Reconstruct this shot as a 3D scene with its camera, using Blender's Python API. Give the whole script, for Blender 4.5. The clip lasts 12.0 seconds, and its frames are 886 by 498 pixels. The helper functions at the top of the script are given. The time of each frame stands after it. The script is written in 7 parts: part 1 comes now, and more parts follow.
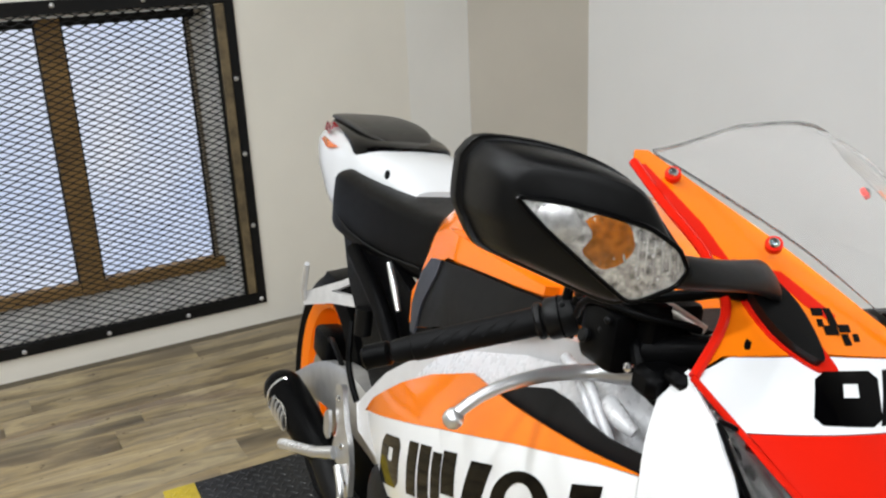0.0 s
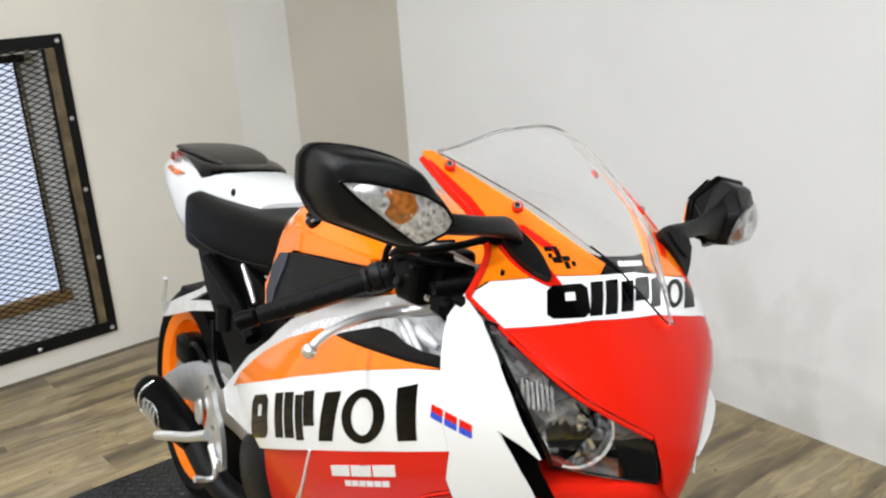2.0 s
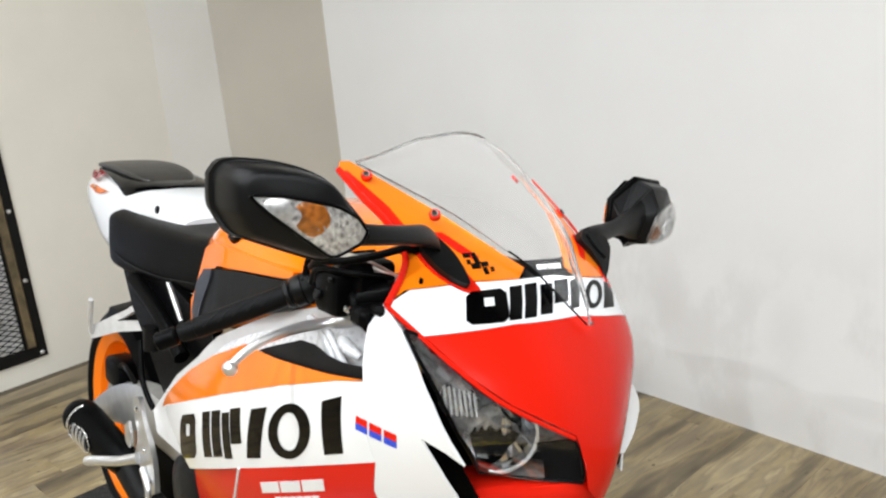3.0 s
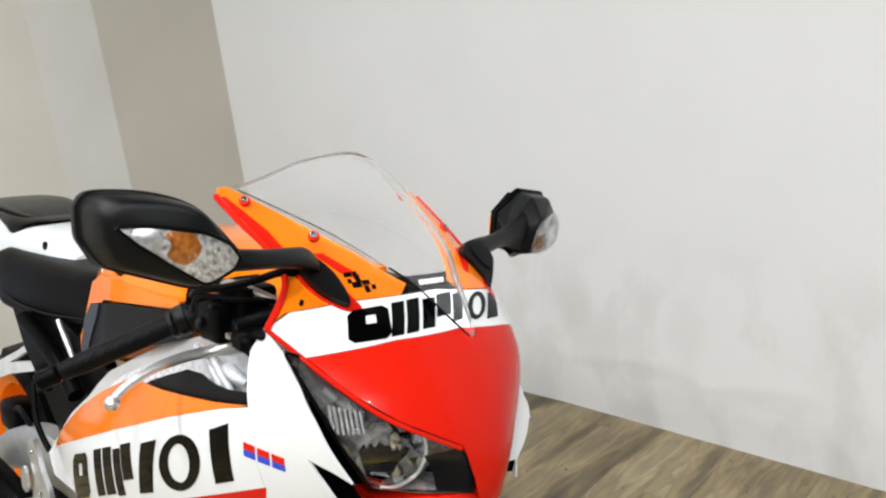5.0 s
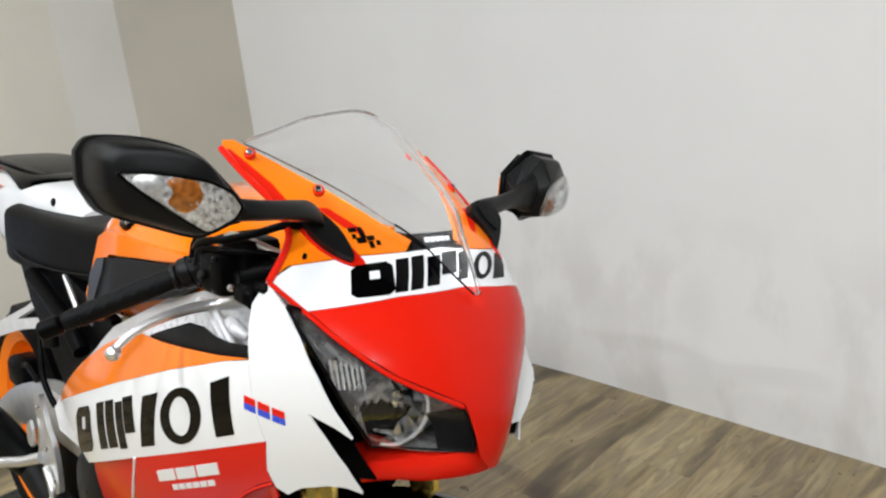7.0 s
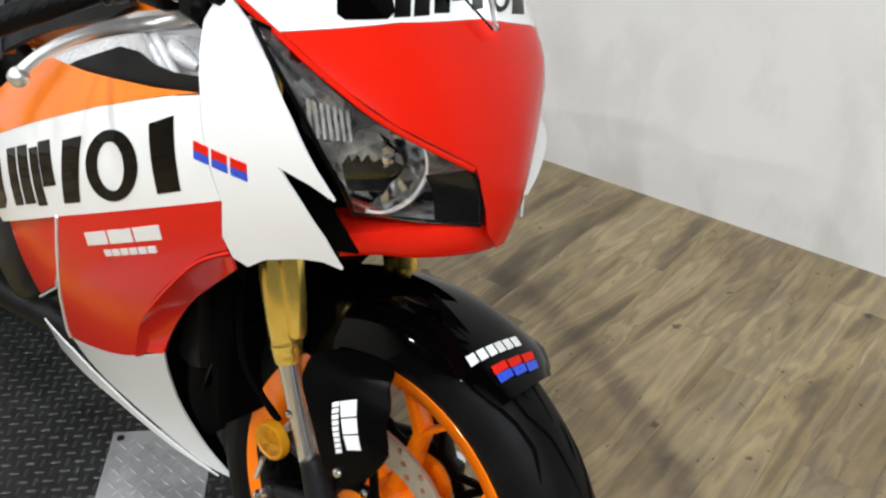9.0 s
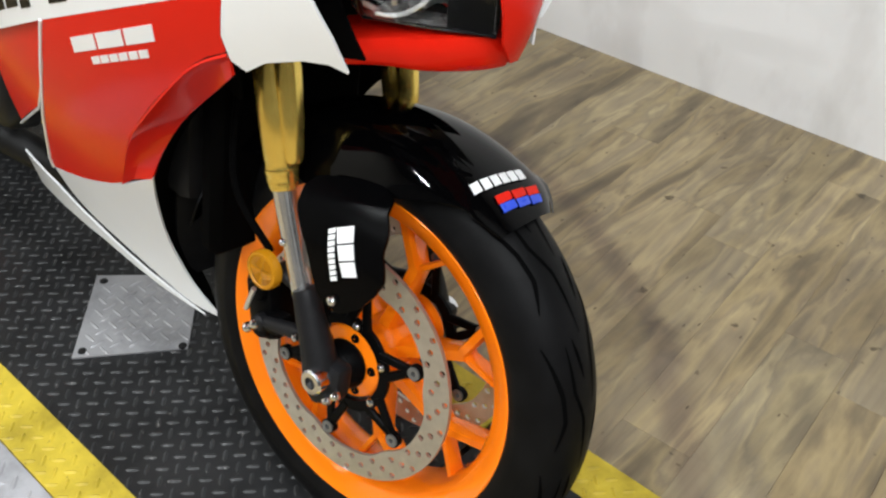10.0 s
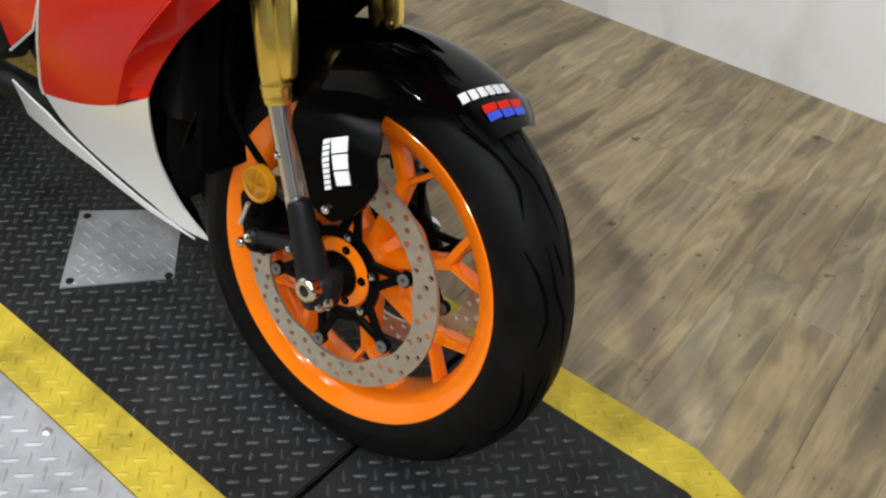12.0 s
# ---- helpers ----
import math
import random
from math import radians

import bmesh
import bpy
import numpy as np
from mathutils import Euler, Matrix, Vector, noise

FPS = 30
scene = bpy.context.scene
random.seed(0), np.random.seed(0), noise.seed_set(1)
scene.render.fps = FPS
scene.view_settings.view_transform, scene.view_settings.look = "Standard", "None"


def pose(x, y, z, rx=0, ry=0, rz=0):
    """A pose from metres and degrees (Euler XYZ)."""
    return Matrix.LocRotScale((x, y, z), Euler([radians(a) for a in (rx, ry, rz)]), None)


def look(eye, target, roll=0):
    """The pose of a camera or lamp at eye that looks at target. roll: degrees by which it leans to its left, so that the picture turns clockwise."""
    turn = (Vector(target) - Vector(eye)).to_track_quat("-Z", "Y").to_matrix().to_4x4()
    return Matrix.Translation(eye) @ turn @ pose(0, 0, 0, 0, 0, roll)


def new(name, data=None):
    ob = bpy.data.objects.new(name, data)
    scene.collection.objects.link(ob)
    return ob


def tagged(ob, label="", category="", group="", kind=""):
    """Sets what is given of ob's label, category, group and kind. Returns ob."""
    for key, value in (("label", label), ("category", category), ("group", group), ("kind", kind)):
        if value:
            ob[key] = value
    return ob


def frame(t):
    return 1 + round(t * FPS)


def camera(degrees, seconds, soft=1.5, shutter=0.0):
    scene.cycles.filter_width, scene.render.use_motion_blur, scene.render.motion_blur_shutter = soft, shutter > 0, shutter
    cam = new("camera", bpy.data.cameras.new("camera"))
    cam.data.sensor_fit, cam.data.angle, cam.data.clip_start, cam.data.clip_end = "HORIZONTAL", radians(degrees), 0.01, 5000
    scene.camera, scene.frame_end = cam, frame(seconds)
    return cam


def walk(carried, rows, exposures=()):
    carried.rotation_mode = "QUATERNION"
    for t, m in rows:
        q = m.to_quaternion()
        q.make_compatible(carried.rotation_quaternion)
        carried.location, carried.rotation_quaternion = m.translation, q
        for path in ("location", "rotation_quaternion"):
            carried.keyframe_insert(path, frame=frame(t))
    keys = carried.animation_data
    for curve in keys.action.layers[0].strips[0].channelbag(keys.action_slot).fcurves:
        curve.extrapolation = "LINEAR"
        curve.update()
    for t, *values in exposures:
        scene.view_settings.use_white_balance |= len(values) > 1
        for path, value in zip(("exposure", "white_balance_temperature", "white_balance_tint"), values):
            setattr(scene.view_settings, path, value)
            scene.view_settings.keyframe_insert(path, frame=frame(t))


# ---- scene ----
cam = camera(52.42, 12.0, 2.3)
PATH = [
    (0, (0.0780, 0.3191, 1.3045), (-1.6267, 1.1453, 0.6630), -2.60),
    (0.5, (0.2318, 0.2962, 1.3098), (-1.4584, 1.1109, 0.6173), -3.32),
    (1, (0.2964, 0.1741, 1.3389), (-1.3188, 1.1363, 0.6568), -4.75),
    (1.5, (0.3349, 0.1593, 1.3493), (-1.2272, 1.2434, 0.7292), -4.00),
    (2, (0.3525, 0.1655, 1.3498), (-1.1748, 1.3031, 0.7389), -4.05),
    (2.5, (0.3596, 0.1762, 1.3494), (-1.1255, 1.3692, 0.7402), -4.40),
    (3, (0.3714, 0.1882, 1.3499), (-1.0786, 1.4254, 0.7443), -5.18),
    (5, (0.4157, 0.2140, 1.3492), (-0.9172, 1.5850, 0.7629), -6.78),
    (5.5, (0.4239, 0.2159, 1.3466), (-0.8928, 1.5988, 0.7517), -6.99),
    (6, (0.4303, 0.2149, 1.3437), (-0.8877, 1.6010, 0.7591), -7.21),
    (6.5, (0.4301, 0.2152, 1.3374), (-0.9140, 1.5754, 0.7517), -6.52),
    (8.5, (0.2773, 0.2922, 1.2359), (-0.9181, 1.5805, 0.2814), -3.30),
    (9, (0.2391, 0.3083, 1.1996), (-0.8985, 1.5669, 0.1404), -1.47),
    (9.5, (0.2235, 0.3022, 1.1611), (-0.8662, 1.5292, 0.0179), 0.02),
    (10, (0.2284, 0.2812, 1.1201), (-0.7842, 1.4694, -0.1300), 1.99),
    (10.5, (0.2366, 0.2601, 1.0931), (-0.7172, 1.4327, -0.2166), 3.30),
    (11, (0.2452, 0.2339, 1.0601), (-0.6330, 1.4059, -0.3020), 4.96),
    (11.5, (0.2592, 0.2034, 1.0440), (-0.5913, 1.3820, -0.3299), 5.09),
    (12, (0.2649, 0.1894, 1.1003), (-0.6531, 1.4073, -0.1935), 3.91),
]
LIGHTNESS = [(0, 0.0), (1, 0.04), (2, 0.22), (3, 0.28), (5, 0.16), (6, 0.04), (8.5, 0.02), (9.5, 0.20), (10.5, 0.14), (11, 0.04), (12, -0.02)]
walk(cam, [(t, look(eye, target, roll)) for t, eye, target, roll in PATH], LIGHTNESS)

# ---------- light ----------
world = bpy.data.worlds.new("world")
scene.world = world
world.use_nodes = True
wn = world.node_tree.nodes
wn["Background"].inputs[0].default_value = (0.75, 0.83, 1.0, 1)
wn["Background"].inputs[1].default_value = 0.9


def area_lamp(name, m, sx, sy, power, colour):
    d = bpy.data.lights.new(name, "AREA")
    d.shape, d.size, d.size_y, d.energy, d.color = "RECTANGLE", sx, sy, power, colour
    ob = new(name, d)
    ob.matrix_world = m
    return ob


# rows of small ceiling spots
for ly, powers in ((-2.0, (16, 22, 24, 28, 28)), (-0.8, (18, 22, 22, 24, 24)), (0.35, (12, 10, 10, 14, 16))):
    for lx, lp in zip((-1.9, -0.7, 0.5, 1.7, 2.9), powers):
        area_lamp("ceiling_lamp", pose(lx, ly, 2.95), 0.07, 0.07, lp, (0.935, 0.972, 1.0))

# ---------- materials ----------


def material(name, rough=0.5, metal=0.0, spec=0.5, coat=0.0):
    m = bpy.data.materials.new(name)
    m.use_nodes = True
    b = m.node_tree.nodes["Principled BSDF"]
    b.inputs["Roughness"].default_value = rough
    b.inputs["Metallic"].default_value = metal
    b.inputs["Specular IOR Level"].default_value = spec
    b.inputs["Coat Weight"].default_value = coat
    b.inputs["Coat Roughness"].default_value = 0.04
    return m, b, m.node_tree.nodes, m.node_tree.links


def noise_node(nodes, links, scale, detail=4.0, stretch=(1, 1, 1), rough=0.55, coord="Object"):
    tc = nodes.new("ShaderNodeTexCoord")
    mp = nodes.new("ShaderNodeMapping")
    mp.inputs["Scale"].default_value = stretch
    nz = nodes.new("ShaderNodeTexNoise")
    nz.inputs["Scale"].default_value = scale
    nz.inputs["Detail"].default_value = detail
    nz.inputs["Roughness"].default_value = rough
    links.new(tc.outputs[coord], mp.inputs[0])
    links.new(mp.outputs[0], nz.inputs["Vector"])
    return nz


def ramp_node(nodes, links, source, stops):
    r = nodes.new("ShaderNodeValToRGB")
    e = r.color_ramp.elements
    while len(e) < len(stops):
        e.new(0.5)
    for el, (p, c) in zip(e, stops):
        el.position, el.color = p, (*c, 1) if len(c) == 3 else c
    links.new(source, r.inputs[0])
    return r


def bump_node(nodes, links, b, height, strength, distance=0.001):
    bp = nodes.new("ShaderNodeBump")
    bp.inputs["Strength"].default_value = strength
    bp.inputs["Distance"].default_value = distance
    links.new(height, bp.inputs["Height"])
    links.new(bp.outputs[0], b.inputs["Normal"])
    return bp


def surface(name, colour, rough=0.5, metal=0.0, coat=0.0, spec=0.5, vary=0.08, scale=30.0, bump=0.0, bscale=400.0, grime=0.0, rvary=0.08):
    """A plain painted, plastic, rubber or metal surface with grain, patchy tone and fine relief."""
    m, b, nodes, links = material(name, rough, metal, spec, coat)
    nz = noise_node(nodes, links, scale, 5)
    lo = tuple(c * (1 - vary - grime) for c in colour)
    hi = tuple(min(1, c * (1 + vary)) for c in colour)
    r = ramp_node(nodes, links, nz.outputs["Fac"], [(0.3, lo), (0.7, hi)])
    links.new(r.outputs[0], b.inputs["Base Color"])
    n2 = noise_node(nodes, links, scale * 3.1, 3)
    mr = nodes.new("ShaderNodeMapRange")
    mr.inputs["To Min"].default_value = max(0.02, rough - rvary)
    mr.inputs["To Max"].default_value = min(1, rough + rvary)
    links.new(n2.outputs["Fac"], mr.inputs["Value"])
    links.new(mr.outputs[0], b.inputs["Roughness"])
    if bump:
        n3 = noise_node(nodes, links, bscale, 2)
        bump_node(nodes, links, b, n3.outputs["Fac"], bump)
    return m


ORANGE = surface("orange_paint", (0.95, 0.208, 0.005), 0.12, spec=0.3, coat=0.3, vary=0.03, scale=8, rvary=0.03)
RED = surface("red_paint", (0.68, 0.014, 0.005), 0.20, spec=0.09, coat=0.10, vary=0.04, scale=8, rvary=0.03)
WHITE = surface("white_paint", (0.85, 0.86, 0.87), 0.12, spec=0.35, coat=0.3, vary=0.02, scale=8, rvary=0.03)
BLACKGLOSS = surface("gloss_black_paint", (0.0010, 0.0010, 0.0012), 0.035, spec=0.13, vary=0.2, scale=12, rvary=0.012)
BLACK = surface("black_plastic", (0.0020, 0.0020, 0.0022), 0.32, spec=0.05, vary=0.2, scale=40, bump=0.15, bscale=900)
GREY = surface("grey_plastic", (0.006, 0.0062, 0.0068), 0.40, spec=0.14, vary=0.1, scale=30, bump=0.1, bscale=900)
RUBBER = surface("tyre_rubber", (0.0042, 0.0042, 0.0045), 0.46, spec=0.09, vary=0.3, scale=25, bump=0.2, bscale=300)
GOLD = surface("gold_anodised", (0.95, 0.70, 0.17), 0.24, metal=0.9, vary=0.015, rvary=0.015)
SILVER = surface("brushed_aluminium", (0.72, 0.72, 0.72), 0.34, metal=0.9, vary=0.08)
CHROME = surface("chrome", (0.75, 0.75, 0.76), 0.1, metal=1.0, vary=0.03)
STEEL = surface("disc_steel", (0.50, 0.47, 0.42), 0.38, metal=0.8, vary=0.1, scale=60)
DARK = surface("dark_ceiling", (0.02, 0.02, 0.02), 0.8)
FARWALL = surface("far_wall_paint", (0.13, 0.127, 0.122), 0.8, vary=0.05, scale=2)
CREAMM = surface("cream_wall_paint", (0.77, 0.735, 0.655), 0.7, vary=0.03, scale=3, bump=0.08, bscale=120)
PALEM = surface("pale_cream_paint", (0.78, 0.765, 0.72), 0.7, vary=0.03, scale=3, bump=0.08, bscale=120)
# the corner panel's turn away from the light is put into its tone
SHADEDCORNERM = surface("shaded_corner_paint", (0.54, 0.50, 0.43), 0.7, vary=0.04, scale=3, bump=0.08, bscale=120)

# ---------- mesh helpers ----------


def mesh_object(name, bm, mat, smooth=None):
    me = bpy.data.meshes.new(name)
    bm.to_mesh(me)
    bm.free()
    if mat:
        me.materials.append(mat)
    if smooth is not None:
        me.polygons.foreach_set("use_smooth", [True] * len(me.polygons))
        me.set_sharp_from_angle(angle=radians(smooth))
    return new(name, me)


def part(name, bm, mat, parent, label="", smooth=40):
    ob = mesh_object(name, bm, mat, smooth)
    ob.parent = parent
    if label:
        ob["label"] = label
    return ob


def empty(name, m=None):
    ob = new(name)
    ob.empty_display_size = 0.1
    if m is not None:
        ob.matrix_basis = m
    return ob


def box(x0, x1, y0, y1, z0, z1, bevel=0.0, bm=None, seg=1):
    b2 = bmesh.new()
    bmesh.ops.create_cube(b2, size=1, matrix=Matrix.LocRotScale(((x0 + x1) / 2, (y0 + y1) / 2, (z0 + z1) / 2), None, (abs(x1 - x0), abs(y1 - y0), abs(z1 - z0))))
    if bevel:
        bmesh.ops.bevel(b2, geom=b2.edges[:], offset=bevel, segments=seg, affect="EDGES", profile=0.5)
    return join(bm, b2)


def join(bm, b2):
    if bm is None:
        return b2
    me = bpy.data.meshes.new("tmp")
    b2.to_mesh(me)
    b2.free()
    bm.from_mesh(me)
    bpy.data.meshes.remove(me)
    return bm


def lathe(profile, axis="Y", n=64, centre=(0, 0, 0), bm=None, closed=False):
    """Turn (radius, height) pairs round an axis."""
    bm = bm or bmesh.new()
    c = Vector(centre)
    rings = []
    for k in range(n):
        a = 2 * math.pi * k / n
        ring = []
        for r, h in profile:
            p = {"Y": (r * math.cos(a), h, r * math.sin(a)), "Z": (r * math.cos(a), r * math.sin(a), h), "X": (h, r * math.cos(a), r * math.sin(a))}[axis]
            ring.append(bm.verts.new(c + Vector(p)))
        rings.append(ring)
    m = len(profile)
    for k in range(n):
        a, b = rings[k], rings[(k + 1) % n]
        for j in range(m if closed else m - 1):
            j2 = (j + 1) % m
            bm.faces.new((a[j], a[j2], b[j2], b[j]))
    bmesh.ops.recalc_face_normals(bm, faces=bm.faces[:])
    return bm


def tube(points, radius, n=10, bm=None, smooth_steps=0, cap=True):
    """A round bar along points; radius: a number or one for each point."""
    bm = bm or bmesh.new()
    pts = [Vector(p) for p in points]
    rad = list(radius) if isinstance(radius, (list, tuple)) else [radius] * len(pts)
    if smooth_steps:
        pts, rad = spline(pts, rad, smooth_steps)
    rings, ref = [], None
    for i, p in enumerate(pts):
        d = (pts[min(i + 1, len(pts) - 1)] - pts[max(i - 1, 0)]).normalized()
        if ref is None:
            ref = d.orthogonal().normalized()
        ref = (ref - d * ref.dot(d)).normalized()
        side = d.cross(ref)
        rings.append([bm.verts.new(p + rad[i] * (math.cos(a) * ref + math.sin(a) * side)) for a in (2 * math.pi * k / n for k in range(n))])
    for a, b in zip(rings, rings[1:]):
        for k in range(n):
            bm.faces.new((a[k], a[(k + 1) % n], b[(k + 1) % n], b[k]))
    if cap:
        bm.faces.new(list(reversed(rings[0])))
        bm.faces.new(rings[-1])
    return bm


def spline(pts, rad, steps):
    out, outr = [], []
    n = len(pts)
    for i in range(n - 1):
        p0, p1, p2, p3 = pts[max(i - 1, 0)], pts[i], pts[i + 1], pts[min(i + 2, n - 1)]
        for k in range(steps):
            t = k / steps
            out.append(0.5 * (2 * p1 + (p2 - p0) * t + (2 * p0 - 5 * p1 + 4 * p2 - p3) * t * t + (3 * p1 - p0 - 3 * p2 + p3) * t ** 3))
            outr.append(rad[i] + (rad[i + 1] - rad[i]) * t)
    out.append(pts[-1])
    outr.append(rad[-1])
    return out, outr


def cyl(p, q, r, n=20, r2=None, bm=None, bevel=0.0):
    """A turned cylinder from p to q, with rounded rims where bevel is given."""
    p, q = Vector(p), Vector(q)
    r2 = r if r2 is None else r2
    d = (q - p).normalized()
    if bevel:
        pts = [p, p + d * 1e-5, p + d * bevel, q - d * bevel, q - d * 1e-5, q]
        return tube(pts, [r * 0.2, r - bevel, r, r2, r2 - bevel, r2 * 0.2], n, bm)
    return tube([p, q], [r, r2], n, bm)
BLUE = surface("blue_paint", (0.02, 0.07, 0.62), 0.3, vary=0.03)
LAMPGREY = surface("lamp_housing", (0.46, 0.455, 0.45), 0.16, metal=0.6, vary=0.5, scale=60)
REFLECT = surface("bright_reflector", (0.78, 0.78, 0.78), 0.16, metal=0.7, vary=0.3, scale=110)
ENGINE = surface("engine_castings", (0.008, 0.008, 0.009), 0.5, spec=0.2, metal=0.3, vary=0.25)
AMBER = surface("amber_reflector", (0.44, 0.185, 0.006), 0.25, spec=0.25, vary=0.05)
AMBERDARK = surface("amber_facet", (0.32, 0.125, 0.004), 0.3, spec=0.2, vary=0.05)
TUBEM = surface("polished_fork_tube", (0.80, 0.80, 0.80), 0.18, metal=0.95, vary=0.02)
FOOTM = surface("fork_foot_paint", (0.010, 0.010, 0.011), 0.42, spec=0.18, vary=0.15, scale=60)
BOBBINM = surface("dull_grey_bobbin", (0.17, 0.17, 0.165), 0.42, metal=0.5, vary=0.15)
GUARDM = surface("black_guard_plastic", (0.0010, 0.0010, 0.0012), 0.22, spec=0.05, vary=0.2, scale=12)
WEIGHTM = surface("wheel_weight_grey", (0.50, 0.50, 0.50), 0.5, metal=0.3, vary=0.05)
TAILRED = surface("tail_red", (0.45, 0.01, 0.01), 0.15, coat=0.8)
GREYFRAME = surface("frame_grey", (0.70, 0.70, 0.71), 0.36, metal=0.15, vary=0.05)
PEARL = surface("silver_white_paint", (0.72, 0.72, 0.73), 0.28, metal=0.1, vary=0.05)
INDICATORBED = surface("dimpled_silver_reflector", (0.36, 0.355, 0.345), 0.24, metal=0.65, vary=0.7, scale=190, bump=0.5, bscale=160)
LAMPRIB = surface("grey_lamp_rib", (0.42, 0.42, 0.41), 0.2, metal=0.6, vary=0.3, scale=110)
BAREALU = surface("bare_cast_aluminium", (0.76, 0.76, 0.77), 0.38, metal=0.35, vary=0.08, scale=40)
MIRRORBODY = surface("satin_black_housing", (0.0040, 0.0040, 0.0042), 0.38, spec=0.20, vary=0.15, scale=40, bump=0.08, bscale=900)


def clear(name, ior, tint=(1, 1, 1), rough=0.0):
    m, b, nodes, links = material(name, rough)
    b.inputs["Base Color"].default_value = (*tint, 1)
    b.inputs["Transmission Weight"].default_value = 1.0
    b.inputs["IOR"].default_value = ior
    nz = noise_node(nodes, links, 6, 2)
    mr = nodes.new("ShaderNodeMapRange")
    mr.inputs["To Min"].default_value, mr.inputs["To Max"].default_value = rough, rough + 0.02
    links.new(nz.outputs["Fac"], mr.inputs["Value"])
    links.new(mr.outputs[0], b.inputs["Roughness"])
    return m


SCREENM = clear("screen_plastic", 1.42)
SCREENM.node_tree.nodes["Principled BSDF"].inputs["Transmission Weight"].default_value = 0.97
LENSM = clear("lamp_lens", 1.3)
SEATM = surface("seat_cover", (0.0020, 0.0020, 0.0022), 0.38, spec=0.06, vary=0.15, scale=30, bump=0.25, bscale=500)
PADM = surface("worn_pad_cover", (0.030, 0.028, 0.025), 0.36, spec=0.40, vary=0.2, scale=30, bump=0.2, bscale=500)
SWINGM = surface("swingarm_metal", (0.60, 0.60, 0.60), 0.36, metal=0.8, vary=0.1)
SLATE = surface("slate_plastic", (0.030, 0.034, 0.045), 0.4, vary=0.08)
AMBERGLASS = surface("amber_bulb", (0.17, 0.050, 0.004), 0.15, coat=0.6, vary=0.5, scale=160)

STEELBLACK = surface("black_steel", (0.005, 0.005, 0.005), 0.5, spec=0.2, vary=0.3, scale=20, bump=0.2, bscale=200)
BATTENM = surface("dark_worn_batten", (0.12, 0.088, 0.045), 0.6, vary=0.5, scale=22, bump=0.3, bscale=150)
SASHWOOD = surface("grey_brown_wood", (0.20, 0.16, 0.11), 0.65, vary=0.4, scale=26, bump=0.3, bscale=150)
# near-black matte: the shade inside the fairing is put into this colour
SHADEBLACK = surface("shade_black_plastic", (0.0012, 0.0012, 0.0013), 0.8, spec=0.03, vary=0.2)
OLDWOOD = surface("worn_brown_wood", (0.27, 0.155, 0.048), 0.55, vary=0.22, scale=18, bump=0.3, bscale=150)
DIRTPAINT = surface("dusty_white_paint", (0.66, 0.65, 0.62), 0.8, vary=0.2, scale=14)
PANEM = clear("window_glass", 1.2)


def tread_paint(name, colour, wear, worn, rough, metal=0.0):
    """Paint on pressed tread plate, chipped here and there."""
    m, b, nodes, links = material(name, rough, metal, 0.25)
    n1 = noise_node(nodes, links, 9, 6, rough=0.65)
    r1 = ramp_node(nodes, links, n1.outputs["Fac"], [(0.32, tuple(c * 0.55 for c in colour)), (0.58, colour)])
    n2 = noise_node(nodes, links, 75, 4, rough=0.7)
    r2 = ramp_node(nodes, links, n2.outputs["Fac"], [(worn, (0, 0, 0)), (worn + 0.05, (1, 1, 1))])
    mx = nodes.new("ShaderNodeMix")
    mx.data_type = "RGBA"
    links.new(r2.outputs[0], mx.inputs["Factor"])
    links.new(r1.outputs[0], mx.inputs["A"])
    mx.inputs["B"].default_value = (*wear, 1)
    links.new(mx.outputs["Result"], b.inputs["Base Color"])
    n3 = noise_node(nodes, links, 160, 3)
    bump_node(nodes, links, b, n3.outputs["Fac"], 0.25)
    return m


YELLOW = tread_paint("yellow_paint", (0.60, 0.455, 0.045), (0.07, 0.055, 0.03), 0.65, 0.42)
# bars toned lighter than the plate, for rubbed wear and caught highlights
TREADWORNLIT = tread_paint("rubbed_highlit_bars", (0.034, 0.0345, 0.035), (0.19, 0.185, 0.175), 0.62, 0.30)
TREADBLACK = tread_paint("black_tread_paint", (0.019, 0.0193, 0.0198), (0.13, 0.125, 0.115), 0.68, 0.34)
PLATESILVER = tread_paint("dull_tread_plate", (0.36, 0.36, 0.37), (0.18, 0.175, 0.17), 0.68, 0.45, 0.4)
TREADSILVER = tread_paint("silver_tread_plate", (0.45, 0.455, 0.475), (0.27, 0.265, 0.26), 0.68, 0.5, 0.3)


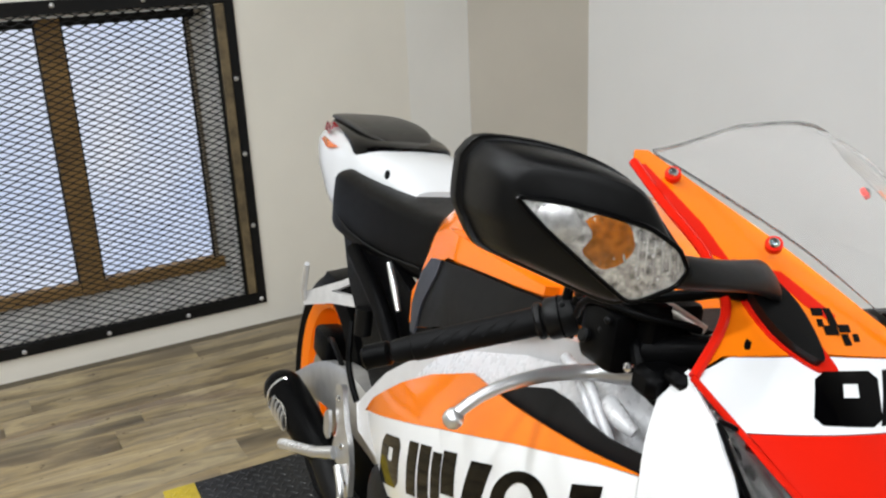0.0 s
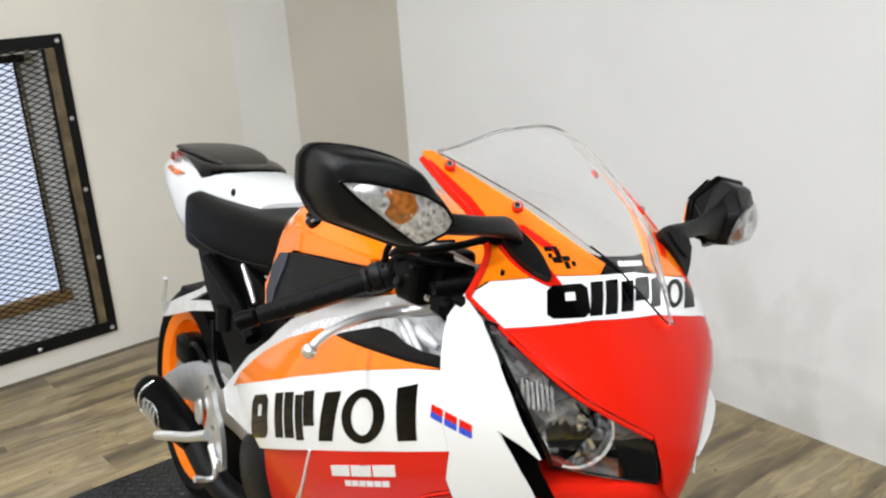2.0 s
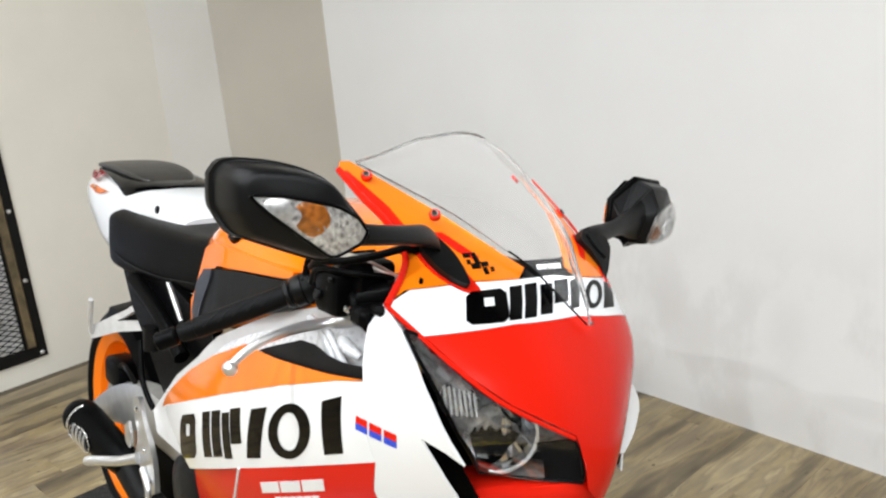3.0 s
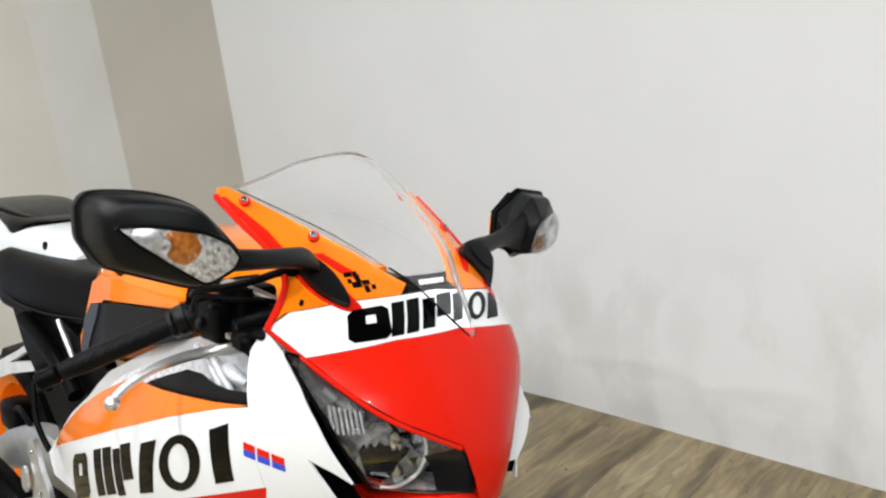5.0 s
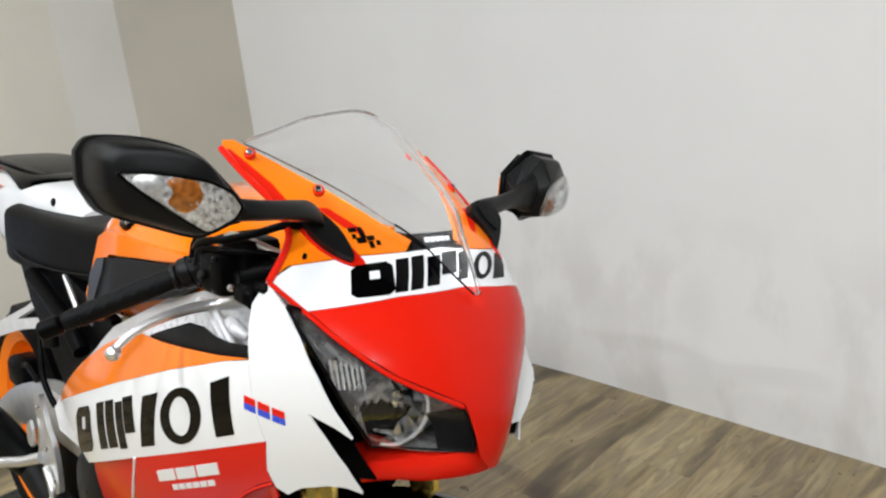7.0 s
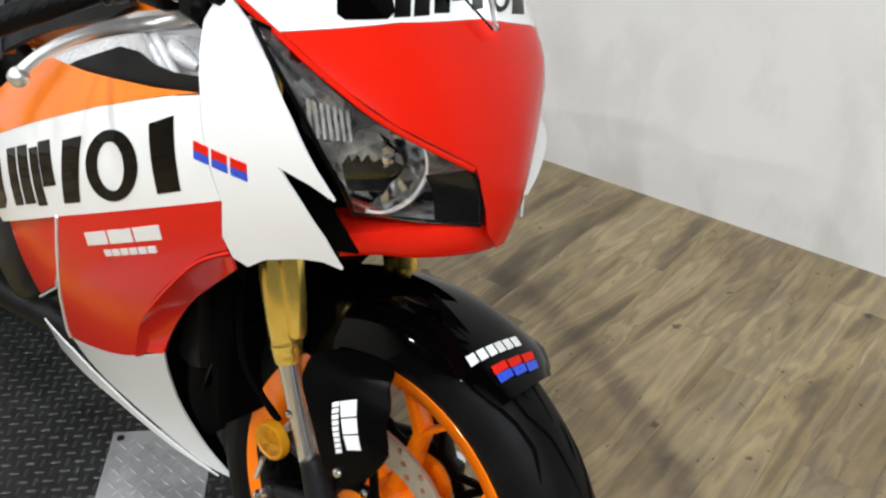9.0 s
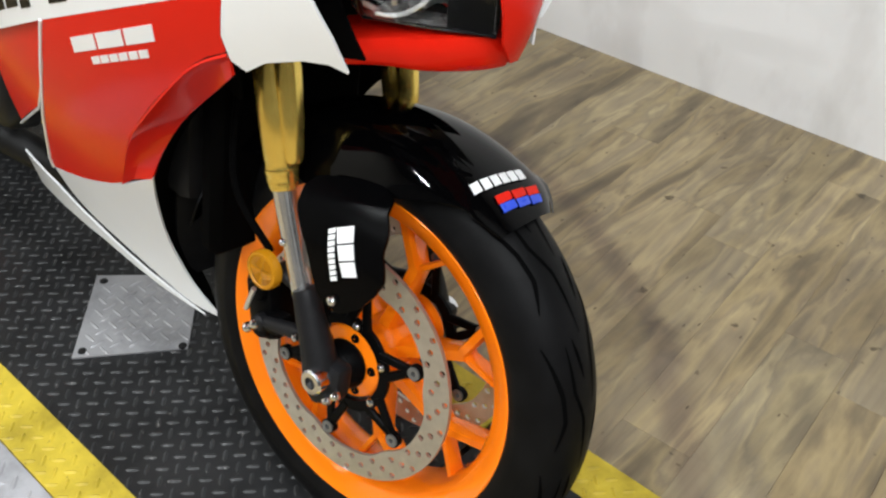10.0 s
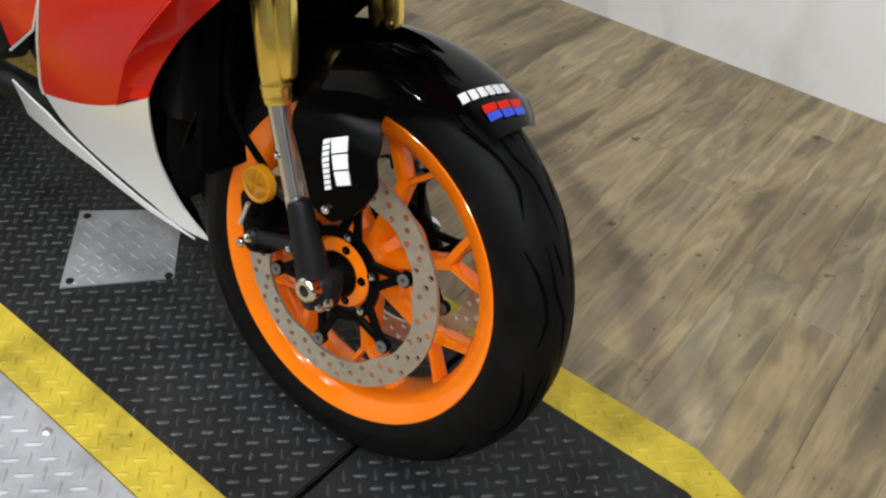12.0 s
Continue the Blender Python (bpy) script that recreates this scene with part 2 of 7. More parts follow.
def plank_wood():
    """Printed wood planks: grain along the board, cloudy grey patches, knots and scuffs."""
    m, b, nodes, links = material("vinyl_plank", 0.42)
    info = nodes.new("ShaderNodeObjectInfo")
    tc = nodes.new("ShaderNodeNewGeometry")
    shift = nodes.new("ShaderNodeVectorMath")
    shift.operation = "SCALE"
    comb = nodes.new("ShaderNodeCombineXYZ")
    for k in range(3):
        links.new(info.outputs["Random"], comb.inputs[k])
    links.new(comb.outputs[0], shift.inputs[0])
    shift.inputs["Scale"].default_value = 0.7
    add = nodes.new("ShaderNodeVectorMath")
    links.new(tc.outputs["Position"], add.inputs[0])
    links.new(shift.outputs[0], add.inputs[1])

    def grain(stretch, scale, detail, twist=0.0):
        mp = nodes.new("ShaderNodeMapping")
        mp.inputs["Scale"].default_value = stretch
        links.new(add.outputs[0], mp.inputs[0])
        nz = nodes.new("ShaderNodeTexNoise")
        nz.inputs["Scale"].default_value, nz.inputs["Detail"].default_value = scale, detail
        nz.inputs["Distortion"].default_value = twist
        links.new(mp.outputs[0], nz.inputs["Vector"])
        return nz

    broad = grain((5, 0.9, 1), 2.2, 10, 0.35)
    fine = grain((46, 2.2, 1), 1.3, 4)
    tone = ramp_node(nodes, links, broad.outputs["Fac"], [(0.30, (0.130, 0.102, 0.064)), (0.40, (0.220, 0.174, 0.104)), (0.47, (0.390, 0.308, 0.166)), (0.52, (0.285, 0.230, 0.146)), (0.56, (0.45, 0.362, 0.206)), (0.62, (0.315, 0.257, 0.168)), (0.70, (0.40, 0.322, 0.192))])
    streak = ramp_node(nodes, links, fine.outputs["Fac"], [(0.30, (0.82, 0.80, 0.78)), (0.62, (1.05, 1.04, 1.01))])

    def times(a, c, fac=1.0):
        mx = nodes.new("ShaderNodeMix")
        mx.data_type, mx.blend_type = "RGBA", "MULTIPLY"
        mx.inputs["Factor"].default_value = fac
        links.new(a, mx.inputs["A"])
        links.new(c, mx.inputs["B"])
        return mx.outputs["Result"]

    col = times(tone.outputs[0], streak.outputs[0])
    each = ramp_node(nodes, links, info.outputs["Random"], [(0.0, (0.80, 0.80, 0.82)), (0.35, (0.97, 0.95, 0.92)), (0.65, (1.06, 1.04, 1.0)), (1.0, (0.88, 0.90, 0.93))])
    col = times(col, each.outputs[0])
    knots = nodes.new("ShaderNodeTexVoronoi")
    mpk = nodes.new("ShaderNodeMapping")
    mpk.inputs["Scale"].default_value = (7, 2.6, 1)
    links.new(add.outputs[0], mpk.inputs[0])
    links.new(mpk.outputs[0], knots.inputs["Vector"])
    rk = ramp_node(nodes, links, knots.outputs["Distance"], [(0.035, (0.30, 0.26, 0.22)), (0.085, (1, 1, 1))])
    col = times(col, rk.outputs[0])
    # trodden dirt that runs on from board to board
    dirt = nodes.new("ShaderNodeTexNoise")
    dirt.inputs["Scale"].default_value, dirt.inputs["Detail"].default_value = 3.2, 6
    dirt.inputs["Distortion"].default_value = 0.6
    links.new(tc.outputs["Position"], dirt.inputs["Vector"])
    rd = ramp_node(nodes, links, dirt.outputs["Fac"], [(0.34, (0.50, 0.47, 0.46)), (0.54, (1, 1, 1))])
    col = times(col, rd.outputs[0], 0.6)
    # small dark specks of grit and scuffed dirt
    grit = nodes.new("ShaderNodeTexNoise")
    grit.inputs["Scale"].default_value, grit.inputs["Detail"].default_value = 26, 3
    links.new(tc.outputs["Position"], grit.inputs["Vector"])
    rg = ramp_node(nodes, links, grit.outputs["Fac"], [(0.26, (0.25, 0.21, 0.17)), (0.31, (1, 1, 1))])
    col = times(col, rg.outputs[0], 0.85)
    # a curved tyre scuff beside the platform
    dist = nodes.new("ShaderNodeVectorMath")
    dist.operation = "DISTANCE"
    links.new(tc.outputs["Position"], dist.inputs[0])
    dist.inputs[1].default_value = (-1.17, 0.36, -0.006)
    wob = nodes.new("ShaderNodeMath")
    wob.operation = "MULTIPLY_ADD"
    links.new(dirt.outputs["Fac"], wob.inputs[0])
    wob.inputs[1].default_value = 0.12
    links.new(dist.outputs["Value"], wob.inputs[2])
    sub = nodes.new("ShaderNodeMath")
    sub.operation = "SUBTRACT"
    links.new(wob.outputs[0], sub.inputs[0])
    sub.inputs[1].default_value = 1.475
    ab = nodes.new("ShaderNodeMath")
    ab.operation = "ABSOLUTE"
    links.new(sub.outputs[0], ab.inputs[0])
    rs = ramp_node(nodes, links, ab.outputs[0], [(0.012, (0.66, 0.62, 0.68)), (0.040, (1, 1, 1))])
    col = times(col, rs.outputs[0], 0.8)
    links.new(col, b.inputs["Base Color"])
    bump_node(nodes, links, b, fine.outputs["Fac"], 0.25)
    return m


PLANKM = plank_wood()
SUBFLOOR = surface("dark_floor_joint", (0.09, 0.072, 0.045), 0.7, vary=0.2)
SKY = bpy.data.materials.new("bright_daylight")
SKY.use_nodes = True
sn = SKY.node_tree.nodes
sn.remove(sn["Principled BSDF"])
em = sn.new("ShaderNodeEmission")
nz = noise_node(sn, SKY.node_tree.links, 1.6, 2)
rr = ramp_node(sn, SKY.node_tree.links, nz.outputs["Fac"], [(0.3, (0.62, 0.72, 0.95)), (0.7, (0.86, 0.90, 1.0))])
SKY.node_tree.links.new(rr.outputs[0], em.inputs[0])
em.inputs[1].default_value = 0.95
SKY.node_tree.links.new(em.outputs[0], sn["Material Output"].inputs[0])


def shadowed_wall():
    """White paint with faint grey and pinkish blotches, cast shadows put into the colour."""
    m, b, nodes, links = material("shadowed_white_paint", 0.65)
    n1 = noise_node(nodes, links, 3, 4)
    base = ramp_node(nodes, links, n1.outputs["Fac"], [(0.3, (0.845, 0.845, 0.84)), (0.7, (0.87, 0.87, 0.865))])
    n2 = noise_node(nodes, links, 3.4, 5, stretch=(1.5, 1, 0.8))
    r2 = ramp_node(nodes, links, n2.outputs["Fac"], [(0.50, (1, 1, 1)), (0.58, (0.86, 0.845, 0.835)), (0.70, (0.80, 0.77, 0.76))])
    mx = nodes.new("ShaderNodeMix")
    mx.data_type, mx.blend_type = "RGBA", "MULTIPLY"
    mx.inputs["Factor"].default_value = 0.8
    links.new(base.outputs[0], mx.inputs["A"])
    links.new(r2.outputs[0], mx.inputs["B"])
    # the painted shadow blotches lie low down and fade out higher up the wall
    geo = nodes.new("ShaderNodeNewGeometry")
    sep = nodes.new("ShaderNodeSeparateXYZ")
    links.new(geo.outputs["Position"], sep.inputs[0])
    reach = nodes.new("ShaderNodeMapRange")
    reach.inputs["From Min"].default_value, reach.inputs["From Max"].default_value = 0.62, 0.40
    reach.inputs["To Min"].default_value, reach.inputs["To Max"].default_value = 0.0, 0.42
    links.new(sep.outputs["Z"], reach.inputs["Value"])
    links.new(reach.outputs[0], mx.inputs["Factor"])
    links.new(mx.outputs["Result"], b.inputs["Base Color"])
    n3 = noise_node(nodes, links, 120, 3)
    bump_node(nodes, links, b, n3.outputs["Fac"], 0.08)
    return m


NORTHM = shadowed_wall()

# ---------- the room ----------
CEIL = 3.1
XR, YB = 4.5, -4.0          # far ends of the room behind the camera
YW = 2.31                   # face of the long white wall
SL = -0.041                 # the window wall runs slightly askew


def xw(y):
    return -2.983 + SL * y


def bolt_head(p, r):
    """A domed bolt head that points along x."""
    p = Vector(p)
    n = Vector((1, 0, 0))
    return tube([p - n * 0.003, p, p + n * r * 0.3, p + n * r * 0.55, p + n * r * 0.65], [r, r, r * 0.9, r * 0.6, r * 0.12], 12)


def prism(points, z0, z1, bm=None):
    """A straight block over a plan outline."""
    b2 = bmesh.new()
    lo = [b2.verts.new((x, y, z0)) for x, y in points]
    hi = [b2.verts.new((x, y, z1)) for x, y in points]
    n = len(points)
    b2.faces.new(list(reversed(lo)))
    b2.faces.new(hi)
    for k in range(n):
        b2.faces.new((lo[k], lo[(k + 1) % n], hi[(k + 1) % n], hi[k]))
    bmesh.ops.recalc_face_normals(b2, faces=b2.faces[:])
    return join(bm, b2)


WIN = (-0.02, 1.010, 0.120, 1.150)     # opening in the window wall: y from, to, z from, to
TH = 0.22
wl = bmesh.new()
for y0, y1, z0, z1 in ((YB - 0.2, WIN[0], -0.12, CEIL), (WIN[1], 1.725, -0.12, CEIL), (WIN[0], WIN[1], -0.12, WIN[2]), (WIN[0], WIN[1], WIN[3], CEIL)):
    prism([(xw(y0), y0), (xw(y1), y1), (xw(y1) - TH, y1), (xw(y0) - TH, y0)], z0, z1, wl)
tagged(mesh_object("wall_west", wl, CREAMM), "cream painted wall with a caged window opening", "wall", kind="structure")
tagged(mesh_object("wall_strip", prism([(xw(1.725) + 0.002, 1.725), (xw(1.99) + 0.002, 1.99), (xw(2.05) - TH, 2.05), (xw(1.725) - TH, 1.725)], -0.12, CEIL), PALEM), "pale cream upright wall panel", "wall", kind="structure")
tagged(mesh_object("wall_corner", prism([(-3.062, 1.99), (-2.72, 2.31), (-2.86, 2.46), (-3.24, 2.12)], -0.12, CEIL), SHADEDCORNERM), "plain panel across the room corner, toned darker for shade", "wall", kind="structure")
tagged(mesh_object("wall_north", prism([(-2.72, YW), (XR + 0.2, YW), (XR + 0.2, YW + 0.15), (-2.80, YW + 0.15)], -0.12, CEIL), NORTHM), "white painted wall with faint shadows painted low down", "wall", kind="structure")
tagged(mesh_object("wall_east", prism([(XR, YB - 0.2), (XR + 0.2, YB - 0.2), (XR + 0.2, YW), (XR, YW)], -0.12, CEIL), FARWALL), "plain grey painted wall", "wall", kind="structure")
tagged(mesh_object("wall_south", prism([(-2.75, YB - 0.2), (XR, YB - 0.2), (XR, YB), (-2.75, YB)], -0.12, CEIL), FARWALL), "plain grey painted wall", "wall", kind="structure")
tagged(mesh_object("ceiling", box(-3.4, XR + 0.3, YB - 0.3, YW + 0.3, CEIL, CEIL + 0.1), DARK), "plain dark ceiling", "ceiling", kind="structure")
floor = tagged(mesh_object("floor", box(-3.4, XR + 0.3, YB - 0.3, YW + 0.3, -0.12, -0.0105), SUBFLOOR), "worn greyish brown wood-look plank floor", "floor", kind="structure")

# ---------- the caged window ----------
WX = pose(xw(0), 0, 0) @ Matrix.Rotation(math.atan(-SL), 4, "Z")      # x out of the wall into the room, y along it
window = tagged(empty("window_1", WX), "wooden window behind a black steel mesh cage", "window", kind="structure")
part("reveal", join(join(box(-0.105, -0.001, 1.000, 1.009, 0.121, 1.149), box(-0.105, -0.001, -0.019, -0.010, 0.121, 1.149)), join(box(-0.105, -0.001, -0.010, 1.000, 0.121, 0.130), box(-0.105, -0.001, -0.010, 1.000, 1.140, 1.149))), DIRTPAINT, window, "dusty pale window reveal")
for name, y0, y1, z0, z1, d in (("mullion", 0.470, 0.546, 0.205, 1.139, -0.082), ("sash_rail", 0.546, 0.975, 0.205, 0.248, -0.092), ("sash_rail", 0.015, 0.470, 0.205, 0.248, -0.092),
                                ("sash_rail", 0.546, 0.975, 1.108, 1.139, -0.092), ("sash_rail", 0.015, 0.470, 1.108, 1.139, -0.092), ("sash_stile", 0.942, 0.956, 0.248, 1.108, -0.092), ("sash_stile", 0.034, 0.048, 0.248, 1.108, -0.092)):
    part(name, box(d - 0.045, d, y0, y1, z0, z1, 0.003), OLDWOOD if name == "mullion" or z0 < 0.21 else STEELBLACK if z0 > 1.1 else SASHWOOD, window, "worn brown wooden bar")
for y0, y1 in ((0.546, 0.942), (0.048, 0.470)):
    pn = part("pane", box(-0.118, -0.114, y0, y1, 0.248, 1.108), PANEM, window, "window glass pane")
    pn.visible_shadow = False
    part("bead", join(box(-0.112, -0.100, y1 - 0.006, y1, 0.248, 1.108), box(-0.112, -0.100, y0, y0 + 0.006, 0.248, 1.108)), STEELBLACK, window, "black glazing bead")
for y0, y1 in ((0.957, 0.999), (-0.009, 0.033)):
    part("side_panel", box(-0.140, -0.104, y0, y1, 0.206, 1.139), DIRTPAINT, window, "dusty pale panel beside the sash")
part("lower_panel", box(-0.125, -0.112, -0.008, 0.998, 0.131, 0.205), DIRTPAINT, window, "dusty pale panel under the sash")
tagged(mesh_object("backdrop", box(-3.62, -3.60, -0.8, 1.8, -0.1, 1.9), SKY), "bright bluish white daylight outside the window", "backdrop", kind="structure")

# cage: steel border with bolts, a wooden batten behind it, diamond mesh
cage = tagged(empty("window_guard", WX), "black expanded steel mesh guard bolted over the window", "window guard")
CY0, CY1, CZ0, CZ1 = -0.085, 1.084, 0.072, 1.195
for nm, b4 in (("border_bar", (0.001, 0.010, 1.050, CY1, CZ0, CZ1)), ("border_bar", (0.001, 0.010, CY0, CY0 + 0.034, CZ0, CZ1)), ("border_bar", (0.001, 0.012, CY0 + 0.034, 1.050, CZ0, 0.118)), ("border_bar", (0.001, 0.012, CY0 + 0.034, 1.050, 1.152, CZ1))):
    part(nm, box(*b4, 0.002), STEELBLACK, cage, "black steel border bar")
for b4 in ((0.001, 0.020, 1.014, 1.049, 0.119, 1.151), (0.001, 0.020, CY0 + 0.035, -0.024, 0.119, 1.151)):
    part("batten", box(*b4, 0.004), BATTENM, cage, "worn wooden batten")
for b4 in ((0.010, 0.022, 1.003, 1.013, 0.119, 1.151), (0.010, 0.022, -0.023, -0.013, 0.119, 1.151)):
    part("mesh_edge", box(*b4, 0.002), STEELBLACK, cage, "black mesh edging")
bolts = [(1.064, z) for z in (0.090, 0.374, 0.637, 0.899, 1.172)] + [(y, z) for z in (0.088, 1.178) for y in (0.793, 0.521, 0.251, -0.02)] + [(-0.068, z) for z in (0.088, 0.374, 0.637, 0.899, 1.172)]
for y, z in bolts:
    part("bolt", bolt_head((0.011, y, z), 0.0085), SILVER, cage, "bright bolt head")


def diamond_mesh(y0, y1, z0, z1, pitch, rise, x):
    """Zigzag strands of expanded metal, each row shifted by half a diamond."""
    bm = bmesh.new()
    rows = int((z1 - z0) / rise)
    cols = int((y1 - y0) / pitch * 2)
    for r in range(rows + 1):
        last = None
        for c in range(cols + 1):
            y = y0 + c * pitch / 2
            up = (c + r) % 2
            z = z0 + r * rise + (0.5 * rise - 0.0009) * (1 if up else -1)
            xx = x + (0.0018 if up else -0.0018)
            ring = [bm.verts.new((xx + dx, y, z + dz)) for dx, dz in ((0, 0.0022), (0.0014, 0), (0, -0.0022), (-0.0014, 0))]
            if last:
                for k in range(4):
                    bm.faces.new((last[k], last[(k + 1) % 4], ring[(k + 1) % 4], ring[k]))
            last = ring
    return bm


part("mesh", diamond_mesh(-0.020, 1.0035, 0.112, 1.156, 0.0465, 0.0108, 0.013), STEELBLACK, cage, "black expanded metal diamond mesh")

# ---------- the motorcycle: surfaces ----------
from mathutils.geometry import delaunay_2d_cdt

BIKE = Matrix.Translation((-0.3728, 0.8215, -0.003)) @ pose(0, 0, 0, 0, 0, -4) @ pose(0, 0, 0, -9.5, 0, 0)
bike = tagged(empty("motorcycle", BIKE), "orange, white and red sport motorcycle leaning on its side stand", "motorcycle")
MID = -0.02                 # the nose sits this far to the right of the wheel line


def side_w(x, z):
    """Half width of the side fairing at a place along the machine."""
    x, z = x + 0.25, z - 0.65
    return 0.264 - 0.213 * x + 0.3695 * z - 0.5976 * x * x + 1.1237 * x * z - 1.1091 * z * z - 1.9111 * z ** 3 + 1.4349 * x * z * z


def far_sweep(y):
    """The left of the nose falls back a little faster than the right."""
    return min(0.06, 8.0 * max(0.0, y - 0.075) ** 2)


def eased(v, e):
    """v where it is positive, fading softly to nought below."""
    return 0.5 * (v + math.sqrt(v * v + e * e))


def nose_x(y, z):
    """How far forward the nose cowl stands."""
    swept = far_sweep(y) + 4.3 * eased(y + 0.02, 0.02) * eased(0.90 - z, 0.02)
    turn, y, z = y - MID, (y - MID) ** 2 * 20, z - 0.9
    return -swept + 0.1186 - 0.1054 * y - 0.7123 * z - 3.485 * z * z + 0.3139 * y * z + 0.0088 * y * y - 0.9849 * z ** 3 - 0.14 * turn


def right_side(u, v):
    return Vector((u, -side_w(u, v), v))


def left_side(u, v):
    return other((u + 0.02, -side_w(u, v) * 0.785, v))


def nose_face(u, v):
    return Vector((nose_x(u, v), u, v))


def flat_y(y):
    return lambda u, v: Vector((u, y, v))


def inside(p, poly):
    x, y = p
    r = False
    for (x0, y0), (x1, y1) in zip(poly, poly[1:] + poly[:1]):
        if (y0 > y) != (y1 > y) and x < (x1 - x0) * (y - y0) / (y1 - y0) + x0:
            r = not r
    return r


def rounded(poly, k=2):
    """Cut the corners of an outline softly."""
    for _ in range(k):
        out = []
        for (x0, y0), (x1, y1) in zip(poly, poly[1:] + poly[:1]):
            out += [(x0 * 0.86 + x1 * 0.14, y0 * 0.86 + y1 * 0.14), (x0 * 0.14 + x1 * 0.86, y0 * 0.14 + y1 * 0.86)]
        poly = out
    return poly


def sheet(poly, surf, step=0.014, thick=0.003, lift=0.0, out=None, holes=(), soft=0, bm=None):
    """A shell over an outline (u, v) laid on a surface. out: roughly outward direction."""
    poly = rounded(list(poly), soft) if soft else list(poly)
    pts, edges = [], []
    for loop in (poly, *holes):
        start = len(pts)
        for (x0, y0), (x1, y1) in zip(loop, list(loop[1:]) + [loop[0]]):
            n = max(1, int(math.hypot(x1 - x0, y1 - y0) / step))
            pts += [(x0 + (x1 - x0) * k / n, y0 + (y1 - y0) * k / n) for k in range(n)]
        end = len(pts)
        edges += [(k, k + 1 if k + 1 < end else start) for k in range(start, end)]
    us, vs = [p[0] for p in poly], [p[1] for p in poly]
    rim = list(pts)
    u = min(us) + step / 2
    row = 0
    while u < max(us):
        v = min(vs) + step * (0.5 if row % 2 else 0.25)
        while v < max(vs):
            if inside((u, v), poly) and min((u - a) ** 2 + (v - b) ** 2 for a, b in rim) > (0.45 * step) ** 2:
                pts.append((u, v))
            v += step
        u += step
        row += 1
    vv, _, ff, *_ = delaunay_2d_cdt([Vector(p) for p in pts], edges, [], 0, 1e-6)
    vv = [(p[0], p[1]) for p in vv]
    b2 = bmesh.new()
    out = Vector(out) if out else None

    def normal(u, v):
        e = 0.002
        n = (surf(u + e, v) - surf(u - e, v)).cross(surf(u, v + e) - surf(u, v - e)).normalized()
        return -n if out and n.dot(out) < 0 else n

    top, low = [], []
    for a, b in vv:
        p, n = surf(a, b), normal(a, b)
        top.append(b2.verts.new(p + n * lift))
        low.append(b2.verts.new(p + n * (lift - thick)))
    count = {}
    for f in ff:
        c = (sum(vv[k][0] for k in f) / 3, sum(vv[k][1] for k in f) / 3)
        if not inside(c, poly) or any(inside(c, list(h)) for h in holes):
            continue
        n = (top[f[1]].co - top[f[0]].co).cross(top[f[2]].co - top[f[0]].co)
        m = normal(*c)
        f = list(f) if n.dot(m) > 0 else list(reversed(f))
        b2.faces.new([top[k] for k in f])
        b2.faces.new([low[k] for k in reversed(f)])
        for i in range(3):
            e = (f[i], f[(i + 1) % 3])
            count[e] = 1
    for a, b in count:
        if (b, a) not in count:
            b2.faces.new((top[b], top[a], low[a], low[b]))
    loose = [v for v in b2.verts if not v.link_faces]
    bmesh.ops.delete(b2, geom=loose, context="VERTS")
    return join(bm, b2)


def mirror_y(poly):
    """The left half of a nose outline: the nose is turned and leans a little."""
    return [(MID + 0.89 * (MID - y), z - 0.176 * (MID - y)) for y, z in reversed(poly)]


def whole(half):
    left_ = []
    for y, z in mirror_y(half):
        t = max(0.0, min(1.0, (0.85 - z) / 0.11))
        left_.append((MID + (y - MID) * (1 - 0.42 * t), z + 0.012 * t))
    return half + left_


def other(p):
    """The place on the left that answers to one on the right of the nose."""
    d = MID - p[1]
    return Vector((p[0] - 0.28 * d - far_sweep(MID + d), MID + d, p[2] - 0.176 * d))


def loft(rows, thick=0.0, bm=None, closed=False, cap=False):
    """A skin over rows of points; thick gives it a back."""
    b2 = bmesh.new()
    grid = [[b2.verts.new(p) for p in row] for row in rows]
    m = len(grid[0])
    faces = []
    for a, b in zip(grid, grid[1:]):
        for k in range(m if closed else m - 1):
            q = (a[k], a[(k + 1) % m], b[(k + 1) % m], b[k])
            if len({tuple(round(c, 6) for c in v.co) for v in q}) > 2:
                faces.append(b2.faces.new(q))
    if cap:
        b2.faces.new(list(reversed(grid[0])))
        b2.faces.new(grid[-1])
    bmesh.ops.remove_doubles(b2, verts=b2.verts[:], dist=1e-5)
    bmesh.ops.recalc_face_normals(b2, faces=b2.faces[:])
    if thick:
        bmesh.ops.solidify(b2, geom=b2.faces[:], thickness=thick)
    return join(bm, b2)


def smooth_rows(rows, steps):
    """Catmull-Rom between rows of points."""
    cols = [spline([Vector(r[k]) for r in rows], [0] * len(rows), steps)[0] for k in range(len(rows[0]))]
    return [list(r) for r in zip(*cols)]


def smooth_row(row, steps):
    return spline([Vector(p) for p in row], [0] * len(row), steps)[0]


def moved(bm, m):
    bm.transform(m)
    return bm


def bolt(p, n, r=0.006, h=0.004, bm=None):
    """A domed button-head screw."""
    p, n = Vector(p), Vector(n).normalized()
    return tube([p - n * 0.002, p, p + n * h * 0.5, p + n * h * 0.85, p + n * h], [r, r, r * 0.92, r * 0.6, r * 0.12], 12, bm)


